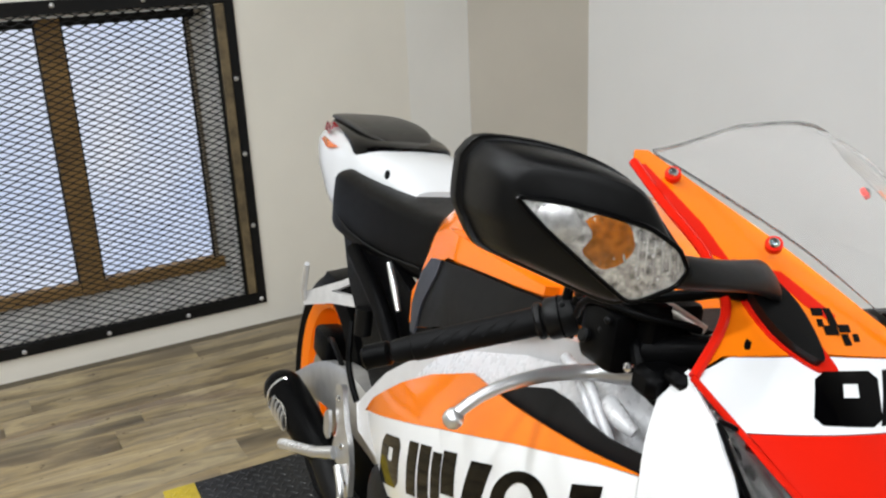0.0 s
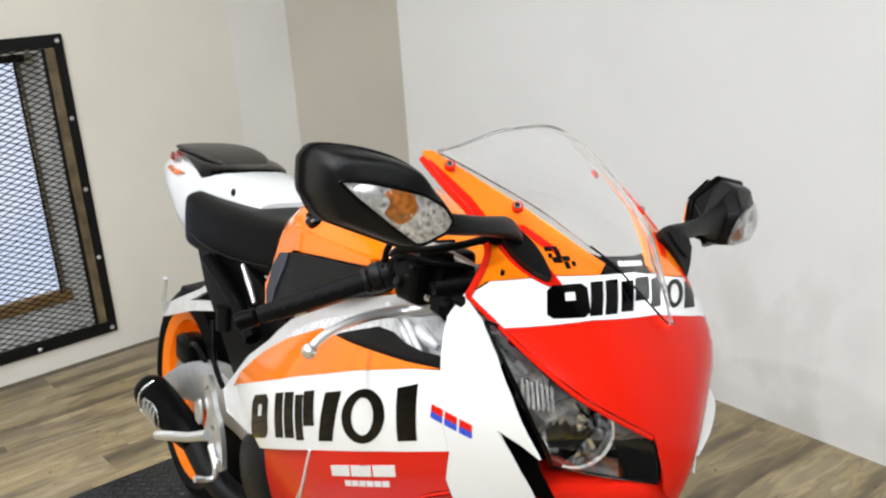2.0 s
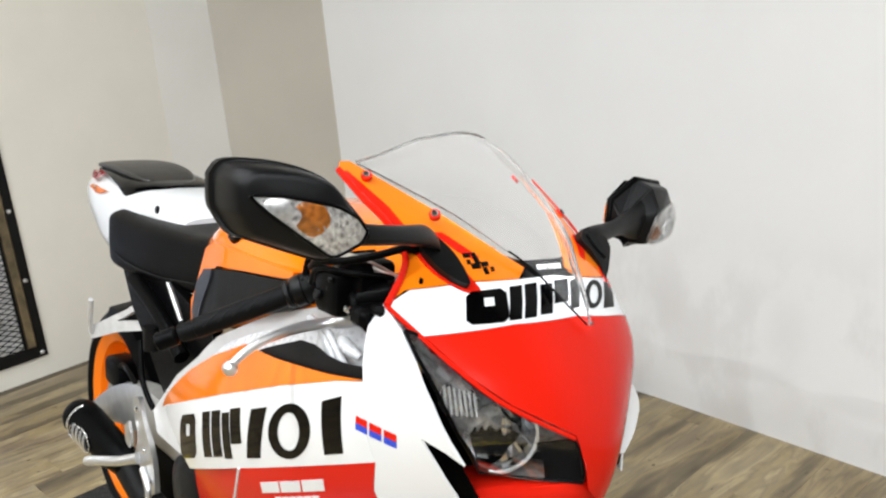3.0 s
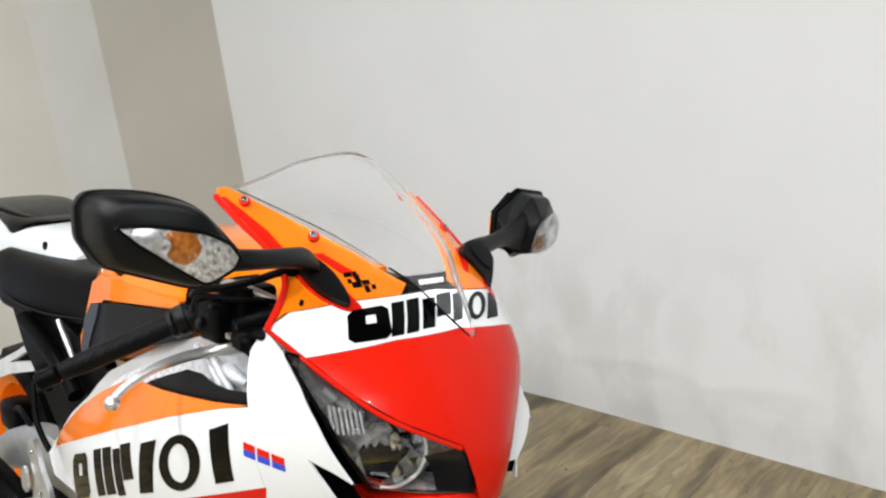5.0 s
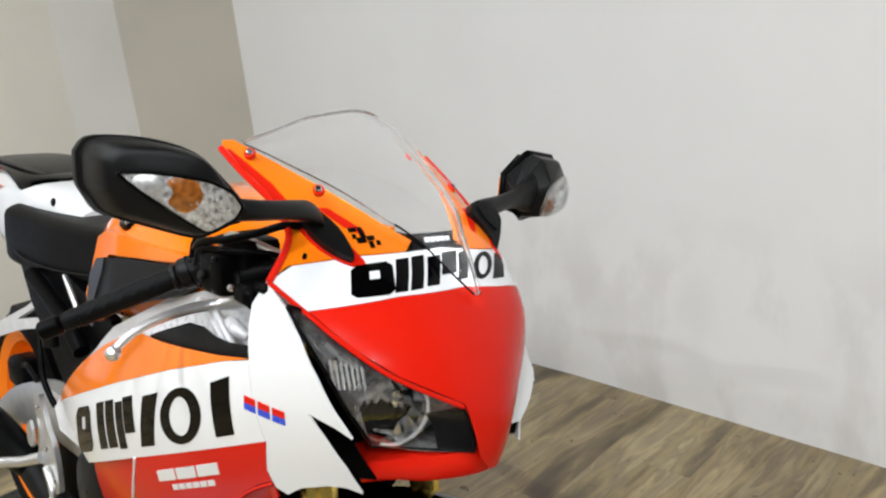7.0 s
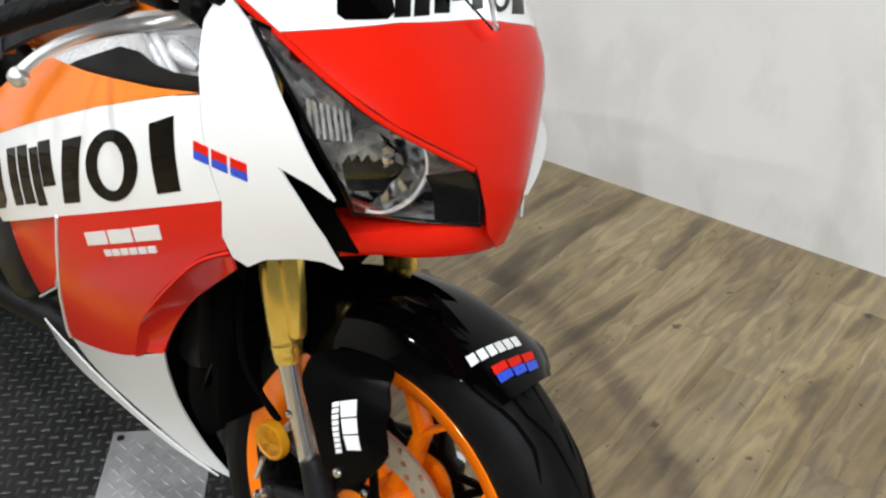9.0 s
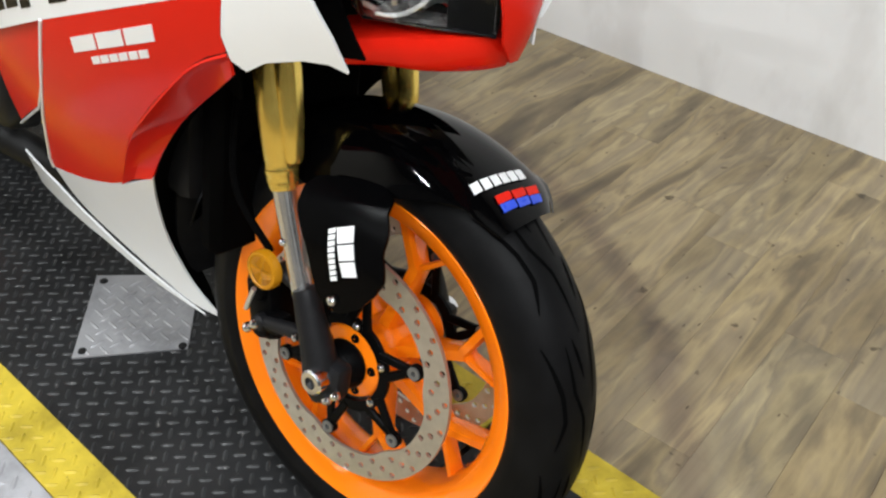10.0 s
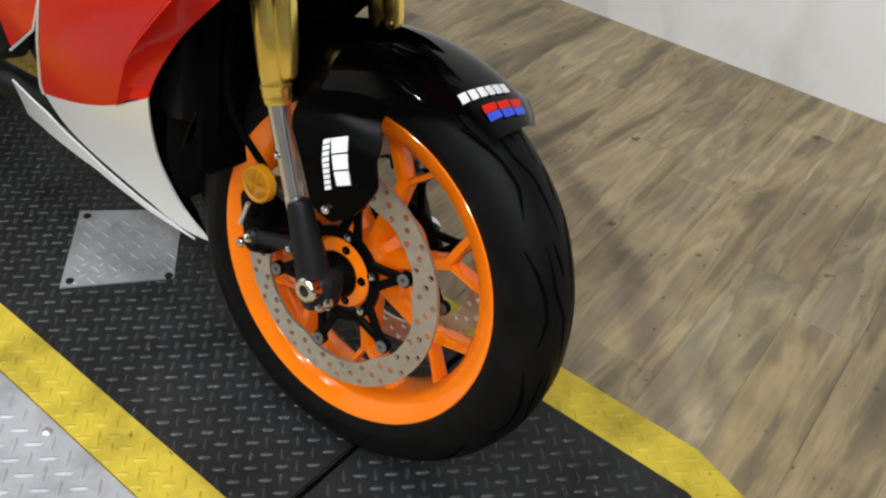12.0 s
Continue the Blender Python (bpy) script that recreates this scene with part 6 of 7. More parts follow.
tank = part("fuel_tank", loft(smooth_rows(ring_rows([(-0.215, 0.120, 0.86, 0.930), (-0.24, 0.150, 0.84, 0.958), (-0.32, 0.176, 0.80, 0.985), (-0.42, 0.186, 0.78, 0.998), (-0.52, 0.184, 0.76, 0.998), (-0.60, 0.174, 0.745, 0.988), (-0.66, 0.160, 0.735, 0.968), (-0.705, 0.150, 0.73, 0.935), (-0.735, 0.140, 0.73, 0.88)], expo=3.0), 4), closed=True, cap=True), ORANGE, bike, "orange fuel tank", 60)
for s in (1, -1):
    def knee(u, v, s=s):
        w = 0.203 - 0.10 * max(0, -0.52 - u) - 0.25 * max(0, u + 0.36) ** 1.5 - 0.10 * max(0, v - 0.86)
        return Vector((u, MID * 0.5 - s * w, v))
    part("knee_panel", sheet([(-0.545, 0.894), (-0.470, 0.906), (-0.300, 0.926), (-0.255, 0.905), (-0.300, 0.884), (-0.45, 0.838), (-0.640, 0.765), (-0.645, 0.800), (-0.620, 0.850), (-0.585, 0.885)], knee, thick=0.012, out=(0, -s, 0)), GREY, tank, "dark grey plastic tank side panel")
    part("tank_flank", sheet([(-0.560, 0.935), (-0.602, 0.917), (-0.637, 0.846), (-0.672, 0.809), (-0.670, 0.762), (-0.646, 0.762), (-0.640, 0.812), (-0.610, 0.858), (-0.540, 0.900), (-0.300, 0.930), (-0.300, 0.940)], knee, thick=0.02, lift=-0.004, out=(0, -s, 0)), ORANGE, tank, "orange tank flank behind the panel")
    part("knee_edge", sheet([(-0.545, 0.894), (-0.555, 0.868), (-0.600, 0.815), (-0.622, 0.762), (-0.640, 0.760), (-0.645, 0.800), (-0.620, 0.850), (-0.585, 0.885)], knee, thick=0.003, lift=0.003, out=(0, -s, 0)), SLATE, tank, "blue-grey panel edge")
CAP = Matrix.Translation((-0.520, -0.160, 0.964)) @ Vector((0.0, -0.60, 0.80)).to_track_quat("Z", "X").to_matrix().to_4x4()
cap = part("tank_cap", moved(lathe([(0.001, 0.006), (0.017, 0.006), (0.022, 0.004), (0.026, 0.006), (0.033, 0.006), (0.036, 0.002), (0.036, -0.006)], "Z", 40), CAP), BLACKGLOSS, tank, "black filler cap with a bolted ring")
for k in range(9):
    a = 2 * math.pi * k / 9
    part("cap_bolt", moved(bolt((0.030 * math.cos(a), 0.030 * math.sin(a), 0.006), (0, 0, 1), 0.0032, 0.003), CAP), CHROME, cap, "bright cap screw")

seat = part("rider_seat", loft(smooth_rows(ring_rows([(-0.700, 0.098, 0.800, 0.905), (-0.76, 0.114, 0.778, 0.898), (-0.86, 0.126, 0.765, 0.888), (-1.00, 0.138, 0.752, 0.884), (-1.12, 0.142, 0.746, 0.883), (-1.21, 0.143, 0.744, 0.882), (-1.246, 0.138, 0.748, 0.876), (-1.252, 0.126, 0.756, 0.866)], expo=6.5), 4), closed=True, cap=True), SEATM, bike, "black textured rider seat", 60)
part("seat_piping", tube([(-0.80, MID * 0.5 - 0.121, 0.802), (-0.95, MID * 0.5 - 0.1365, 0.785), (-1.10, MID * 0.5 - 0.144, 0.780), (-1.22, MID * 0.5 - 0.140, 0.792)], 0.0018, 6, smooth_steps=5), GREY, seat, "pale seat seam")
tail = part("tail_cowl", loft(smooth_rows(ring_rows([(-0.960, 0.075, 0.860, 0.895), (-1.06, 0.096, 0.850, 0.922), (-1.18, 0.108, 0.825, 0.930), (-1.30, 0.110, 0.750, 0.934), (-1.40, 0.106, 0.735, 0.933), (-1.50, 0.098, 0.780, 0.926), (-1.57, 0.086, 0.812, 0.914), (-1.63, 0.068, 0.835, 0.890)], expo=3.2), 4), closed=True, cap=True), WHITE, bike, "white tail cowl", 60)
part("tail_bolt", bolt((-1.062, MID * 0.5 - 0.0945, 0.902), (0, -1, 0.1), 0.009, 0.004), GREY, tail, "dark cowl fastener")
part("pillion_pad", loft(smooth_rows(ring_rows([(-1.205, 0.038, 0.930, 0.938), (-1.235, 0.060, 0.932, 0.947), (-1.28, 0.074, 0.934, 0.956), (-1.35, 0.080, 0.936, 0.962), (-1.44, 0.079, 0.937, 0.960), (-1.51, 0.074, 0.936, 0.953), (-1.54, 0.062, 0.934, 0.944)], expo=3.0), 4), closed=True, cap=True), PADM, tail, "black pillion seat pad", 60)
part("pad_base", loft(smooth_rows(ring_rows([(-1.165, 0.050, 0.914, 0.936), (-1.19, 0.086, 0.898, 0.939), (-1.235, 0.105, 0.890, 0.942), (-1.28, 0.104, 0.908, 0.944), (-1.38, 0.094, 0.930, 0.946), (-1.50, 0.076, 0.930, 0.942)], expo=2.6), 4), closed=True, cap=True), BLACKGLOSS, tail, "gloss black pad base", 60)
part("tail_lamp", loft(smooth_rows(ring_rows([(-1.535, 0.064, 0.905, 0.940), (-1.57, 0.060, 0.895, 0.930), (-1.603, 0.044, 0.885, 0.908)], expo=3.0), 3), closed=True, cap=True), TAILRED, tail, "red tail lamp")
part("tail_stripe", sheet([(-1.36, 0.900), (-1.49, 0.901), (-1.53, 0.888), (-1.52, 0.880), (-1.42, 0.886)], lambda u, v: Vector((u, MID * 0.5 - 0.104 + 0.12 * max(0, -1.42 - u), v)), thick=0.004, out=(0, -1, 0)), ORANGE, tail, "orange stripe")
part("lamp_corner", sheet([(-1.43, 0.936), (-1.50, 0.934), (-1.52, 0.914), (-1.47, 0.912)], lambda u, v: Vector((u, MID * 0.5 - 0.099 + 0.12 * max(0, -1.42 - u), v)), thick=0.006, out=(0, -1, 0)), TAILRED, tail, "red tail lamp corner")

# ---------- frame and rear ----------
for s in (1, -1):
    def spar(u, v, s=s):
        return Vector((u, MID * 0.5 - s * (0.186 - 0.06 * max(0, u + 0.25)), v))
    part("frame_spar", sheet([(-0.72, 0.50), (-0.84, 0.50), (-0.86, 0.54), (-0.775, 0.617), (-0.734, 0.653), (-0.64, 0.714), (-0.607, 0.740), (-0.556, 0.775), (-0.45, 0.824), (-0.355, 0.866), (-0.25, 0.900), (-0.17, 0.918), (-0.06, 0.945), (-0.03, 0.90), (-0.235, 0.86), (-0.40, 0.78), (-0.585, 0.67), (-0.64, 0.56)], spar, thick=0.03, out=(0, -s, 0)), GREYFRAME, bike, "silver grey aluminium frame spar")
    part("pivot_plate", sheet([(-0.62, 0.58), (-0.66, 0.70), (-0.74, 0.66), (-0.76, 0.55), (-0.72, 0.42), (-0.66, 0.36), (-0.62, 0.42)], flat_y(MID * 0.5 - s * 0.175), thick=0.03, out=(0, -s, 0), soft=1), ENGINE, bike, "dark frame pivot plate")
    part("subframe_cover", sheet([(-0.66, 0.58), (-0.70, 0.74), (-0.90, 0.785), (-1.18, 0.765), (-1.12, 0.68), (-1.04, 0.62), (-0.95, 0.54), (-0.86, 0.49), (-0.78, 0.50)], flat_y(MID * 0.5 - s * 0.132), thick=0.02, out=(0, -s, 0)), BLACK, bike, "black subframe cover")
    part("subframe_tube", tube([(-0.80, MID * 0.5 - s * 0.15, 0.66), (-0.90, MID * 0.5 - s * 0.15, 0.715), (-1.05, MID * 0.5 - s * 0.15, 0.76)], 0.016, 12, smooth_steps=3), BLACK, bike, "black subframe rail")
    def hanger_face(u, v, s=s):
        return Vector((u, MID * 0.5 - s * (0.105 + 0.165 * max(0, -1.0 - u)), v))
    hang = part("pillion_hanger", sheet([(-1.338, 0.572), (-1.318, 0.590), (-1.16, 0.664), (-1.095, 0.702), (-1.050, 0.712), (-1.036, 0.700), (-1.048, 0.642), (-1.085, 0.632), (-1.20, 0.602), (-1.330, 0.553)], hanger_face, thick=0.014, out=(0, -s, 0), holes=([(-1.205, 0.626), (-1.125, 0.668), (-1.092, 0.682), (-1.082, 0.655), (-1.125, 0.643)],)), BAREALU, bike, "polished aluminium pillion peg hanger")
    part("pillion_peg", tube([(-1.325, MID * 0.5 - s * 0.160, 0.570), (-1.308, MID * 0.5 - s * 0.168, 0.600), (-1.262, MID * 0.5 - s * 0.178, 0.668)], [0.0065, 0.006, 0.0055], 12), BAREALU, hang, "folded pillion foot peg")
    part("seat_strut", tube([(-0.836, MID * 0.5 - s * 0.16, 0.800), (-0.800, MID * 0.5 - s * 0.162, 0.774), (-0.768, MID * 0.5 - s * 0.163, 0.742)], [0.0045, 0.006, 0.0045], 10), SILVER, bike, "bright aluminium strut under the seat")
beam = []
for x, y, z, h in ((-0.70, -0.120, 0.440, 0.040), (-0.85, -0.135, 0.472, 0.050), (-1.02, -0.145, 0.476, 0.054), (-1.20, -0.145, 0.430, 0.044), (-1.40, -0.140, 0.330, 0.032)):
    beam.append([Vector((x, y + 0.026 * a, z + h * b)) for a, b in ((-1, -0.7), (-1, 0), (-1, 0.72), (-0.72, 1), (0, 1.02), (0.72, 1), (1, 0.7), (1, 0), (1, -0.7), (0.72, -1), (0, -1), (-0.72, -1))])
arm = loft(smooth_rows(beam, 5), closed=True, cap=True)
sa = part("swingarm", arm, SWINGM, bike, "bare aluminium gull-arm swingarm")
part("swingarm_leg", tube([(-0.70, 0.11, 0.44), (-1.0, 0.135, 0.42), (-1.40, 0.135, 0.33)], [0.045, 0.04, 0.03], 14, smooth_steps=4), SWINGM, sa)
part("rear_hugger", moved(loft([[Vector((r * math.cos(t), y, r * math.sin(t))) for y, r in ((-0.10, 0.262), (-0.088, 0.292), (0, 0.304), (0.088, 0.292), (0.10, 0.262))] for t in (math.radians(20 + 6 * k) for k in range(14))], 0.003), Matrix.Translation((-1.405, 0, 0.303))), BLACK, bike, "black rear hugger")
RWM = Matrix.Translation((-1.405, 0, 0.303))
rear = part("rear_wheel", moved(rim(0.078), RWM), ORANGE, bike, "orange cast rear wheel")
part("tyre", moved(tyre(0.298, 0.092, 0.226, 160), RWM), RUBBER, rear, "wide black rear tyre", 50)
for k in range(7):
    a = math.radians(70 - k * 360 / 7)
    part("spoke", moved(spoke(0.040, 0.140, a, a, 0.015, 0.012, 0.03, 0.02), RWM), ORANGE, rear)
    part("spoke", moved(spoke(0.132, 0.196, a, a + math.radians(14), 0.011, 0.010, 0.02, 0.022), RWM), ORANGE, rear)
    part("spoke", moved(spoke(0.132, 0.196, a, a - math.radians(13), 0.011, 0.010, 0.02, 0.022), RWM), ORANGE, rear)
part("hub", moved(lathe([(0.015, -0.075), (0.05, -0.07), (0.055, 0), (0.05, 0.07), (0.015, 0.075)], "Y", 32), RWM), ORANGE, rear)
part("rear_disc", moved(lathe([(0.070, -0.083), (0.110, -0.083), (0.110, -0.078), (0.070, -0.078)], "Y", 48, closed=True), RWM), STEEL, rear, "rear brake disc")
part("rear_caliper", box(-1.36, -1.26, -0.135, -0.07, 0.43, 0.50, 0.015, seg=2), BLACK, bike, "black rear brake caliper")
part("rear_hose", tube([(-0.955, -0.185, 0.655), (-0.940, -0.190, 0.615), (-0.928, -0.192, 0.582), (-0.906, -0.190, 0.553), (-0.888, -0.185, 0.530)], 0.0062, 8, smooth_steps=5), BLACK, bike, "black rear brake hose")
part("rear_reservoir", tube([(-0.930, -0.172, 0.640), (-0.929, -0.172, 0.641), (-0.928, -0.172, 0.690), (-0.928, -0.172, 0.691)], [0.006, 0.016, 0.016, 0.006], 18), MIRRORBODY, bike, "small black rear brake reservoir")
part("rear_hose", tube([(-1.28, -0.12, 0.49), (-1.15, -0.15, 0.53), (-1.02, -0.16, 0.50), (-0.96, -0.17, 0.42)], 0.006, 8, smooth_steps=5), BLACK, bike, "black rear brake hose")
# exhaust
EA, EB = Vector((-1.025, -0.190, 0.352)), Vector((-1.265, -0.232, 0.408))
ed = (EB - EA).normalized()
can = part("exhaust_can", tube([EA, EA + ed * 0.002, EA + ed * 0.05, EA + ed * 0.14, EB - ed * 0.060, EB - ed * 0.030, EB - ed * 0.012, EB], [0.02, 0.028, 0.036, 0.041, 0.043, 0.042, 0.036, 0.020], 32, smooth_steps=3), BLACK, bike, "stubby black exhaust silencer")
part("trim_ring", tube([EB - ed * 0.060 + Vector((0.0, -0.0435 * math.cos(a), 0.0435 * math.sin(a))) for a in (math.radians(q) for q in range(-80, 100, 20))], 0.0035, 8), CHROME, can, "bright silencer trim")
for k in range(4):
    c = EB - ed * (0.085 + 0.016 * k)
    part("plate_bar", tube([c + Vector((0.0, -0.0425 * math.cos(a), 0.0425 * math.sin(a))) for a in (math.radians(q) for q in (-28, -14, 0, 14, 28))], 0.0050, 6), SILVER, can, "worn silver plate bar")
part("plate_edge", tube([EB - ed * (0.070 + 0.045 * (1 - math.cos(t))) + Vector((0, -0.0430 * math.cos(0.55 * math.sin(t)), 0.0430 * math.sin(0.55 * math.sin(t)))) for t in (2 * math.pi * k / 18 for k in range(19))], 0.0018, 6), CHROME, can, "bright plate outline")
part("exhaust_pipe", tube([(-1.04, -0.190, 0.350), (-0.92, -0.165, 0.285), (-0.70, -0.08, 0.24), (-0.40, -0.02, 0.25)], [0.030, 0.029, 0.028, 0.028], 20, smooth_steps=5), STEELBLACK, bike, "blackened exhaust pipe")
# rider's foot peg, heel guard and brake pedal
plate = part("peg_hanger", sheet([(-0.935, 0.545), (-0.895, 0.560), (-0.865, 0.500), (-0.838, 0.478), (-0.822, 0.440), (-0.815, 0.385), (-0.838, 0.372), (-0.862, 0.412), (-0.905, 0.412), (-0.925, 0.430), (-0.905, 0.470)], lambda u, v: Vector((u, -0.212, v)), thick=0.010, out=(0, -1, 0), soft=2), SILVER, bike, "bare aluminium foot peg hanger")
part("foot_peg", tube([(-0.895, -0.216, 0.430), (-0.93, -0.245, 0.416), (-0.995, -0.278, 0.400), (-1.008, -0.284, 0.397)], [0.012, 0.010, 0.0088, 0.0092], 14), SILVER, plate, "knurled aluminium foot peg")
for k in range(9):
    c = Vector((-0.934, -0.247, 0.4155)).lerp(Vector((-1.000, -0.280, 0.399)), k / 8)
    part("knurl", lathe([(0.0088, -0.0022), (0.0110, -0.001), (0.0110, 0.001), (0.0088, 0.0022)], "X", 14, c), SILVER, plate)
part("heel_guard", sheet([(-0.955, 0.480), (-0.930, 0.500), (-0.918, 0.470), (-0.925, 0.440), (-0.950, 0.445)], lambda u, v: Vector((u, -0.222, v)), thick=0.006, out=(0, -1, 0), soft=2), SILVER, plate, "aluminium heel guard")
for u, v in ((-0.905, 0.530), (-0.870, 0.455), (-0.836, 0.400)):
    part("hanger_bolt", bolt((u, -0.2125, v), (0, -1, 0), 0.0065, 0.005), CHROME, plate, "bright hanger bolt")
part("brake_pedal", tube([(-0.866, -0.218, 0.420), (-0.830, -0.221, 0.392), (-0.827, -0.224, 0.370), (-0.830, -0.238, 0.366), (-0.832, -0.252, 0.369), (-0.832, -0.262, 0.371)], [0.007, 0.0065, 0.0060, 0.0062, 0.0072, 0.0072], 10, smooth_steps=4), SILVER, bike, "bare aluminium brake pedal")
cover = lathe([(0.002, -0.204), (0.050, -0.202), (0.072, -0.194), (0.080, -0.180), (0.082, -0.150)], "Y", 40, (-0.700, 0, 0.430))
part("engine_cover", cover, GREY, bike, "dark grey round engine cover", 50)
part("side_stand", tube([(-0.62, 0.12, 0.24), (-0.66, 0.20, 0.12), (-0.70, 0.262, 0.052)], [0.012, 0.011, 0.010], 12), BLACK, bike, "black side stand")
part("stand_foot", box(-0.73, -0.67, 0.245, 0.300, 0.040, 0.056, 0.004), BLACK, bike, "side stand foot")

# ---------- the platform ----------


def tread(poly, z, cell, length, width, height, turn=45.0):
    """Raised lens-shaped bars in a basket pattern within a plan outline."""
    bm = bmesh.new()
    ct, st = math.cos(math.radians(turn)), math.sin(math.radians(turn))
    xs, ys = [p[0] for p in poly], [p[1] for p in poly]
    cx, cy = -1.0, 0.8
    n = int(2.4 / cell)
    for i in range(-n, n + 1):
        for j in range(-n, n + 1):
            a, b = i * cell, j * cell
            x, y = cx + ct * a - st * b, cy + st * a + ct * b
            if not (min(xs) < x < max(xs) and min(ys) < y < max(ys)) or not inside((x, y), poly):
                continue
            dx, dy = (ct, st) if (i + j) % 2 else (-st, ct)
            tips = ((length / 2, 0), (0.0, width / 2), (-length / 2, 0), (0.0, -width / 2))
            if any(not inside((x + dx * u - dy * v, y + dy * u + dx * v), poly) for u, v in tips):
                continue
            ring = []
            for u, v in ((0.5, 0), (0.28, 0.42), (-0.28, 0.42), (-0.5, 0), (-0.28, -0.42), (0.28, -0.42)):
                u, v = u * length, v * width
                ring.append(bm.verts.new((x + dx * u - dy * v, y + dy * u + dx * v, z)))
            hi = []
            for u in (0.26, -0.26):
                u *= length
                hi.append(bm.verts.new((x + dx * u, y + dy * u, z + height)))
            for f in ((ring[0], ring[1], hi[0]), (ring[1], ring[2], hi[1], hi[0]), (ring[2], ring[3], hi[1]), (ring[3], ring[4], hi[1]), (ring[4], ring[5], hi[0], hi[1]), (ring[5], ring[0], hi[0])):
                bm.faces.new(f)
    return bm


Y0, Y1, YI0, YI1 = 0.520, 1.127, 0.600, 1.047
JX = -0.322                                  # joint between deck and ramp
lift = tagged(empty("motorcycle_lift", pose(0, 0, 0)), "black tread plate lift platform with yellow edges", "platform")
deck = [(-2.055, YI0), (JX - 0.006, YI0), (JX - 0.006, YI1), (-2.055, YI1)]
ramp = [(JX + 0.006, YI0), (0.096, YI0), (0.212, 0.648), (0.40, 0.725), (0.40, 0.922), (0.212, 0.999), (0.096, YI1), (JX + 0.006, YI1)]
north1 = [(-2.055, YI1), (JX - 0.006, YI1), (JX - 0.006, Y1), (-2.055, Y1)]
north2 = [(JX + 0.006, YI1), (0.096, YI1), (0.212, 0.999), (0.40, 0.922), (0.44, 0.985), (0.245, 1.066), (0.069, Y1), (JX + 0.006, Y1)]
south1 = [(x, Y0 + Y1 - y) for x, y in reversed(north1)]
south2 = [(x, Y0 + Y1 - y) for x, y in reversed(north2)]
for nm, poly, mt, lab in (("deck_plate", deck, TREADBLACK, "black painted tread plate"), ("ramp_plate", ramp, TREADBLACK, "black painted tread plate"), ("yellow_edge", north1, YELLOW, "chipped yellow painted edge"),
                          ("yellow_edge", north2, YELLOW, "chipped yellow painted edge"), ("yellow_edge", south1, YELLOW, "chipped yellow painted edge"), ("yellow_edge", south2, YELLOW, "chipped yellow painted edge")):
    pl = part(nm, prism(poly, -0.0104, 0.0), mt, lift, lab)
    tr = part("tread", tread(poly, 0.0, 0.0226, 0.0225, 0.0082, 0.0020), TREADWORNLIT if mt is TREADBLACK else mt, pl)
    tr["kind"] = "stuff"
part("joint_strip", box(JX - 0.0058, JX + 0.0058, Y0, Y1, -0.0104, -0.006), STEELBLACK, lift, "dark gap between deck and ramp")

plate = tagged(empty("cover_plate", pose(0, 0, 0)), "silver tread plate square screwed onto the black deck", "plate")
sq = [(-1.093, 0.832), (-0.934, 0.685), (-0.812, 0.833), (-0.955, 0.967)]
pl = part("sheet", prism(sq, 0.0022, 0.0055), PLATESILVER, plate, "bright tread plate")
part("tread", tread(sq, 0.0055, 0.0226, 0.028, 0.0075, 0.0017, 0.0), PLATESILVER, pl)["kind"] = "stuff"
for x, y in ((-1.069, 0.831), (-0.822, 0.830), (-0.935, 0.706), (-0.954, 0.948)):
    part("screw", bolt((x, y, 0.0060), (0, 0, 1), 0.0075, 0.004), STEELBLACK, plate, "dark screw head")

apron_edge = [(-0.399, 0.518), (-0.414, 0.488), (-0.434, 0.459), (-0.472, 0.411), (-0.517, 0.367), (-0.575, 0.328), (-0.640, 0.300)]
apron = [(-1.00, 0.262), (-0.86, 0.252), (-0.740, 0.268)] + list(reversed(apron_edge)) + [(-1.40, 0.518), (-1.37, 0.459), (-1.28, 0.367), (-1.16, 0.300)]
ap = tagged(empty("apron_plate", pose(0, 0, 0)), "pale silver tread plate apron with a rounded end", "plate")
sh = part("sheet", prism(apron, -0.0059, -0.001), TREADSILVER, ap, "pale silver tread plate")
part("tread", tread(apron, -0.001, 0.0270, 0.030, 0.0085, 0.0018), TREADSILVER, sh)["kind"] = "stuff"
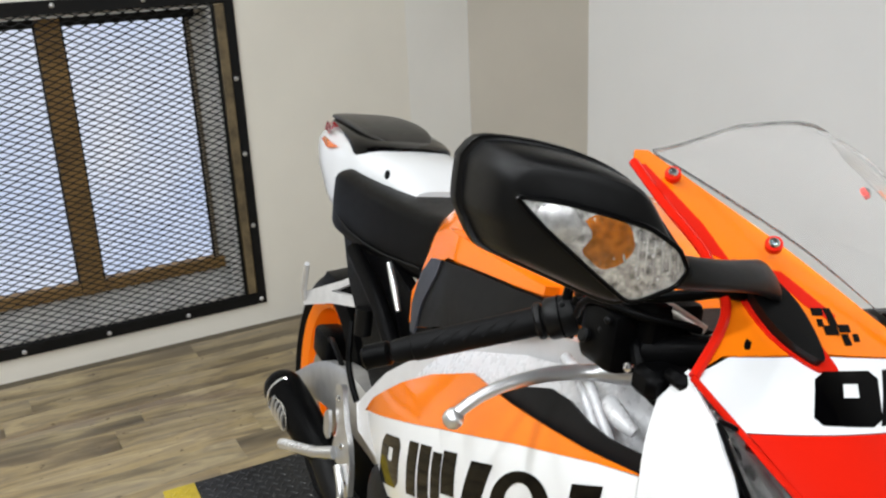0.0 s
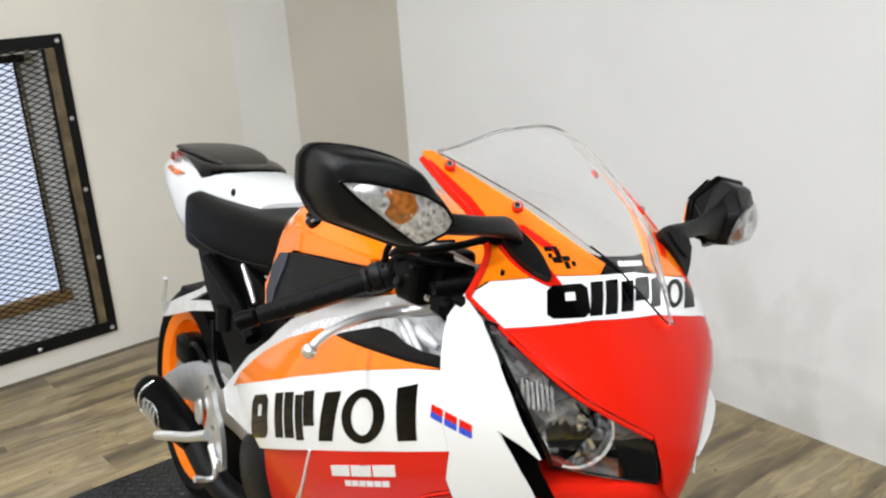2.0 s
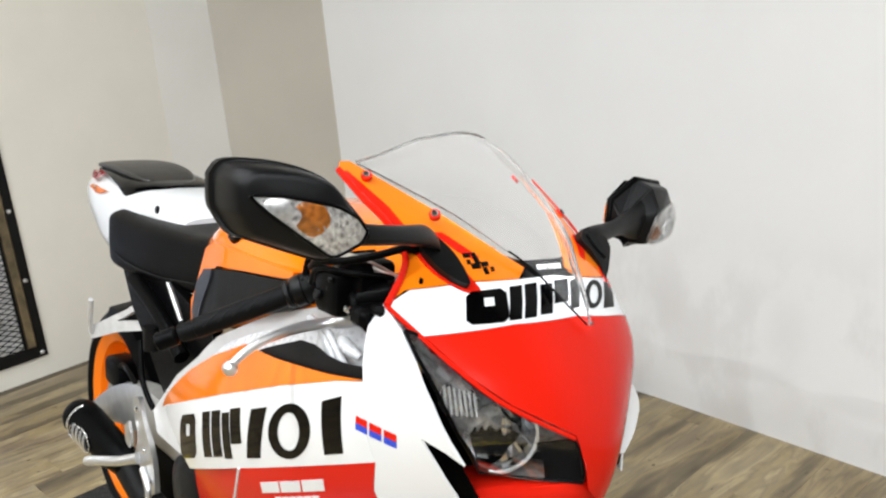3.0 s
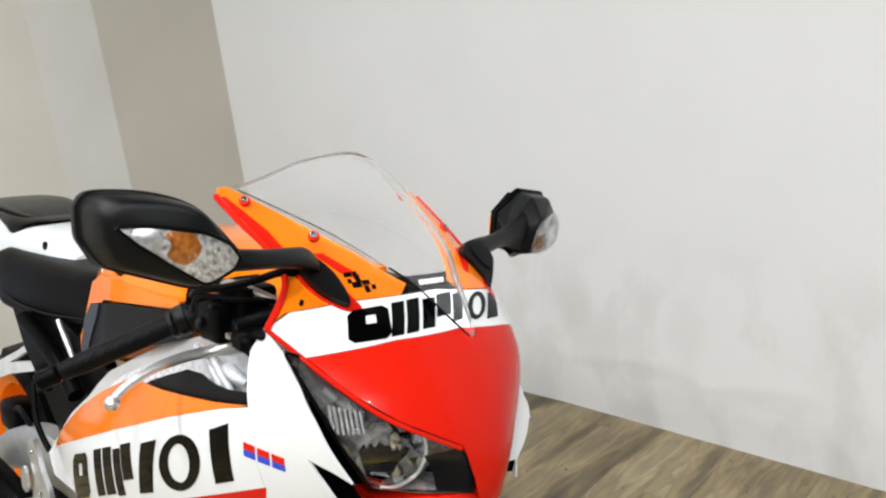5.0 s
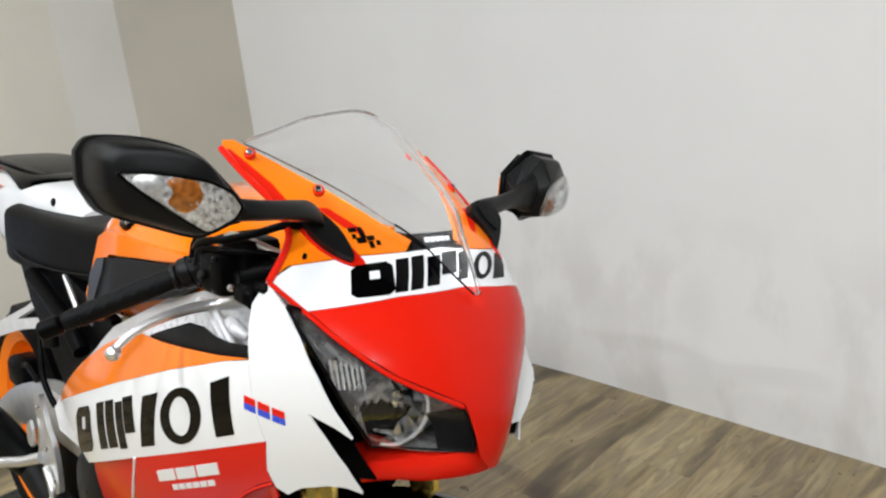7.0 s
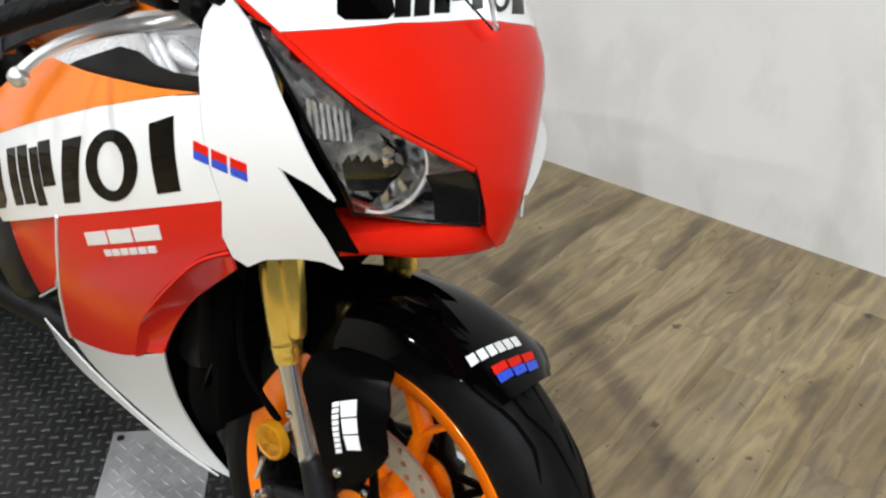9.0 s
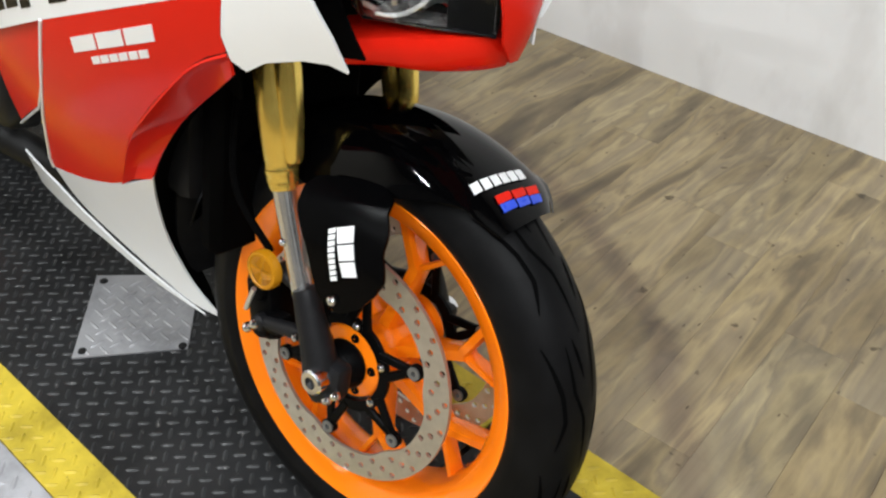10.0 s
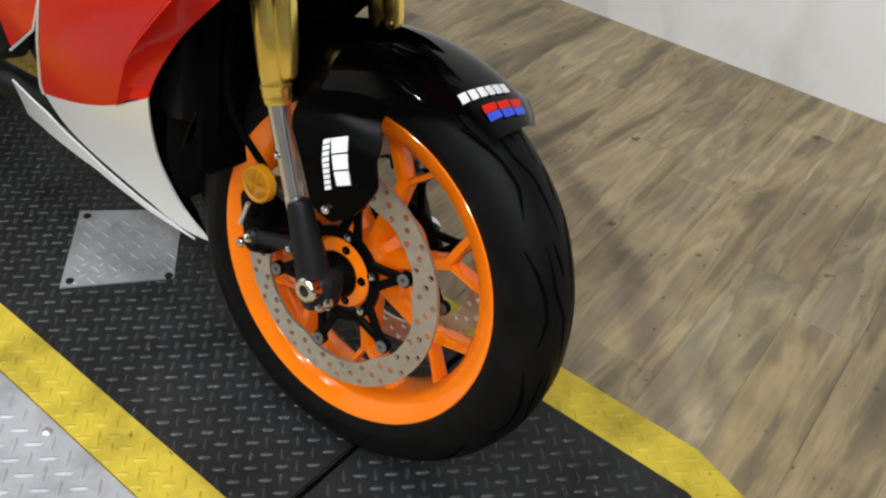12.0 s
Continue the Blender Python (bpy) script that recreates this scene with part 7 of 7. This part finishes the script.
for x, y in ((-0.68, 0.500), (-0.508, 0.430), (-0.90, 0.47), (-1.15, 0.47)):
    part("rivet", bolt((x, y, -0.0005), (0, 0, 1), 0.0085, 0.004), SILVER, ap, "bright rivet")

# ---------- floor planks ----------
rng = random.Random(7)
PW, SK = 0.122, -0.045                       # plank width, and how far the rows run askew
shared = {}


def plank_mesh(length):
    key = round(length, 3)
    if key not in shared:
        bm = bmesh.new()
        g, e = 0.0001, 0.0004
        lo = [bm.verts.new((x, y, -0.0042)) for x, y in ((g, g), (PW - g, g), (PW - g, length - g), (g, length - g))]
        mi = [bm.verts.new((x, y, -0.0005)) for x, y in ((g, g), (PW - g, g), (PW - g, length - g), (g, length - g))]
        hi = [bm.verts.new((x, y, 0.0)) for x, y in ((g + e, g + e), (PW - g - e, g + e), (PW - g - e, length - g - e), (g + e, length - g - e))]
        for a, b in ((lo, mi), (mi, hi)):
            for k in range(4):
                bm.faces.new((a[k], a[(k + 1) % 4], b[(k + 1) % 4], b[k]))
        bm.faces.new(hi)
        me = bpy.data.meshes.new("plank")
        bm.to_mesh(me)
        bm.free()
        me.materials.append(PLANKM)
        shared[key] = me
    return shared[key]


top = Matrix.Translation((0, 0, -0.006)) @ Matrix.Rotation(math.atan(-SK), 4, "Z")
for col in range(-28, 16):
    x = col * PW
    y = -1.6 + (col * 0.37 % 0.91) - 0.91
    while y < 2.32:
        n = 0.914 if rng.random() > 0.25 else 0.457
        end = min(y + n, 2.36)
        p = top @ Vector((x, (y + end) / 2, 0))
        covered = -1.95 < p.x < -0.05 and 0.62 < p.y - 0.45 and p.y + 0.45 < 1.02
        if end - y > 0.05 and p.x > xw(p.y) - 0.05 and not covered:
            ob = new("plank", plank_mesh(end - y))
            ob.parent = floor
            ob.matrix_basis = top @ Matrix.Translation((x, y, 0))
        y = end
rest = prism([(1.62, YB), (XR, YB), (XR, YW), (1.62, YW)], -0.0100, -0.0063)
prism([(-2.80, YB), (1.62, YB), (1.62, -1.65), (-2.95, -1.65)], -0.0100, -0.0063, rest)
part("plank_field", rest, PLANKM, floor, "plain stretch of the same planks")["kind"] = "stuff"
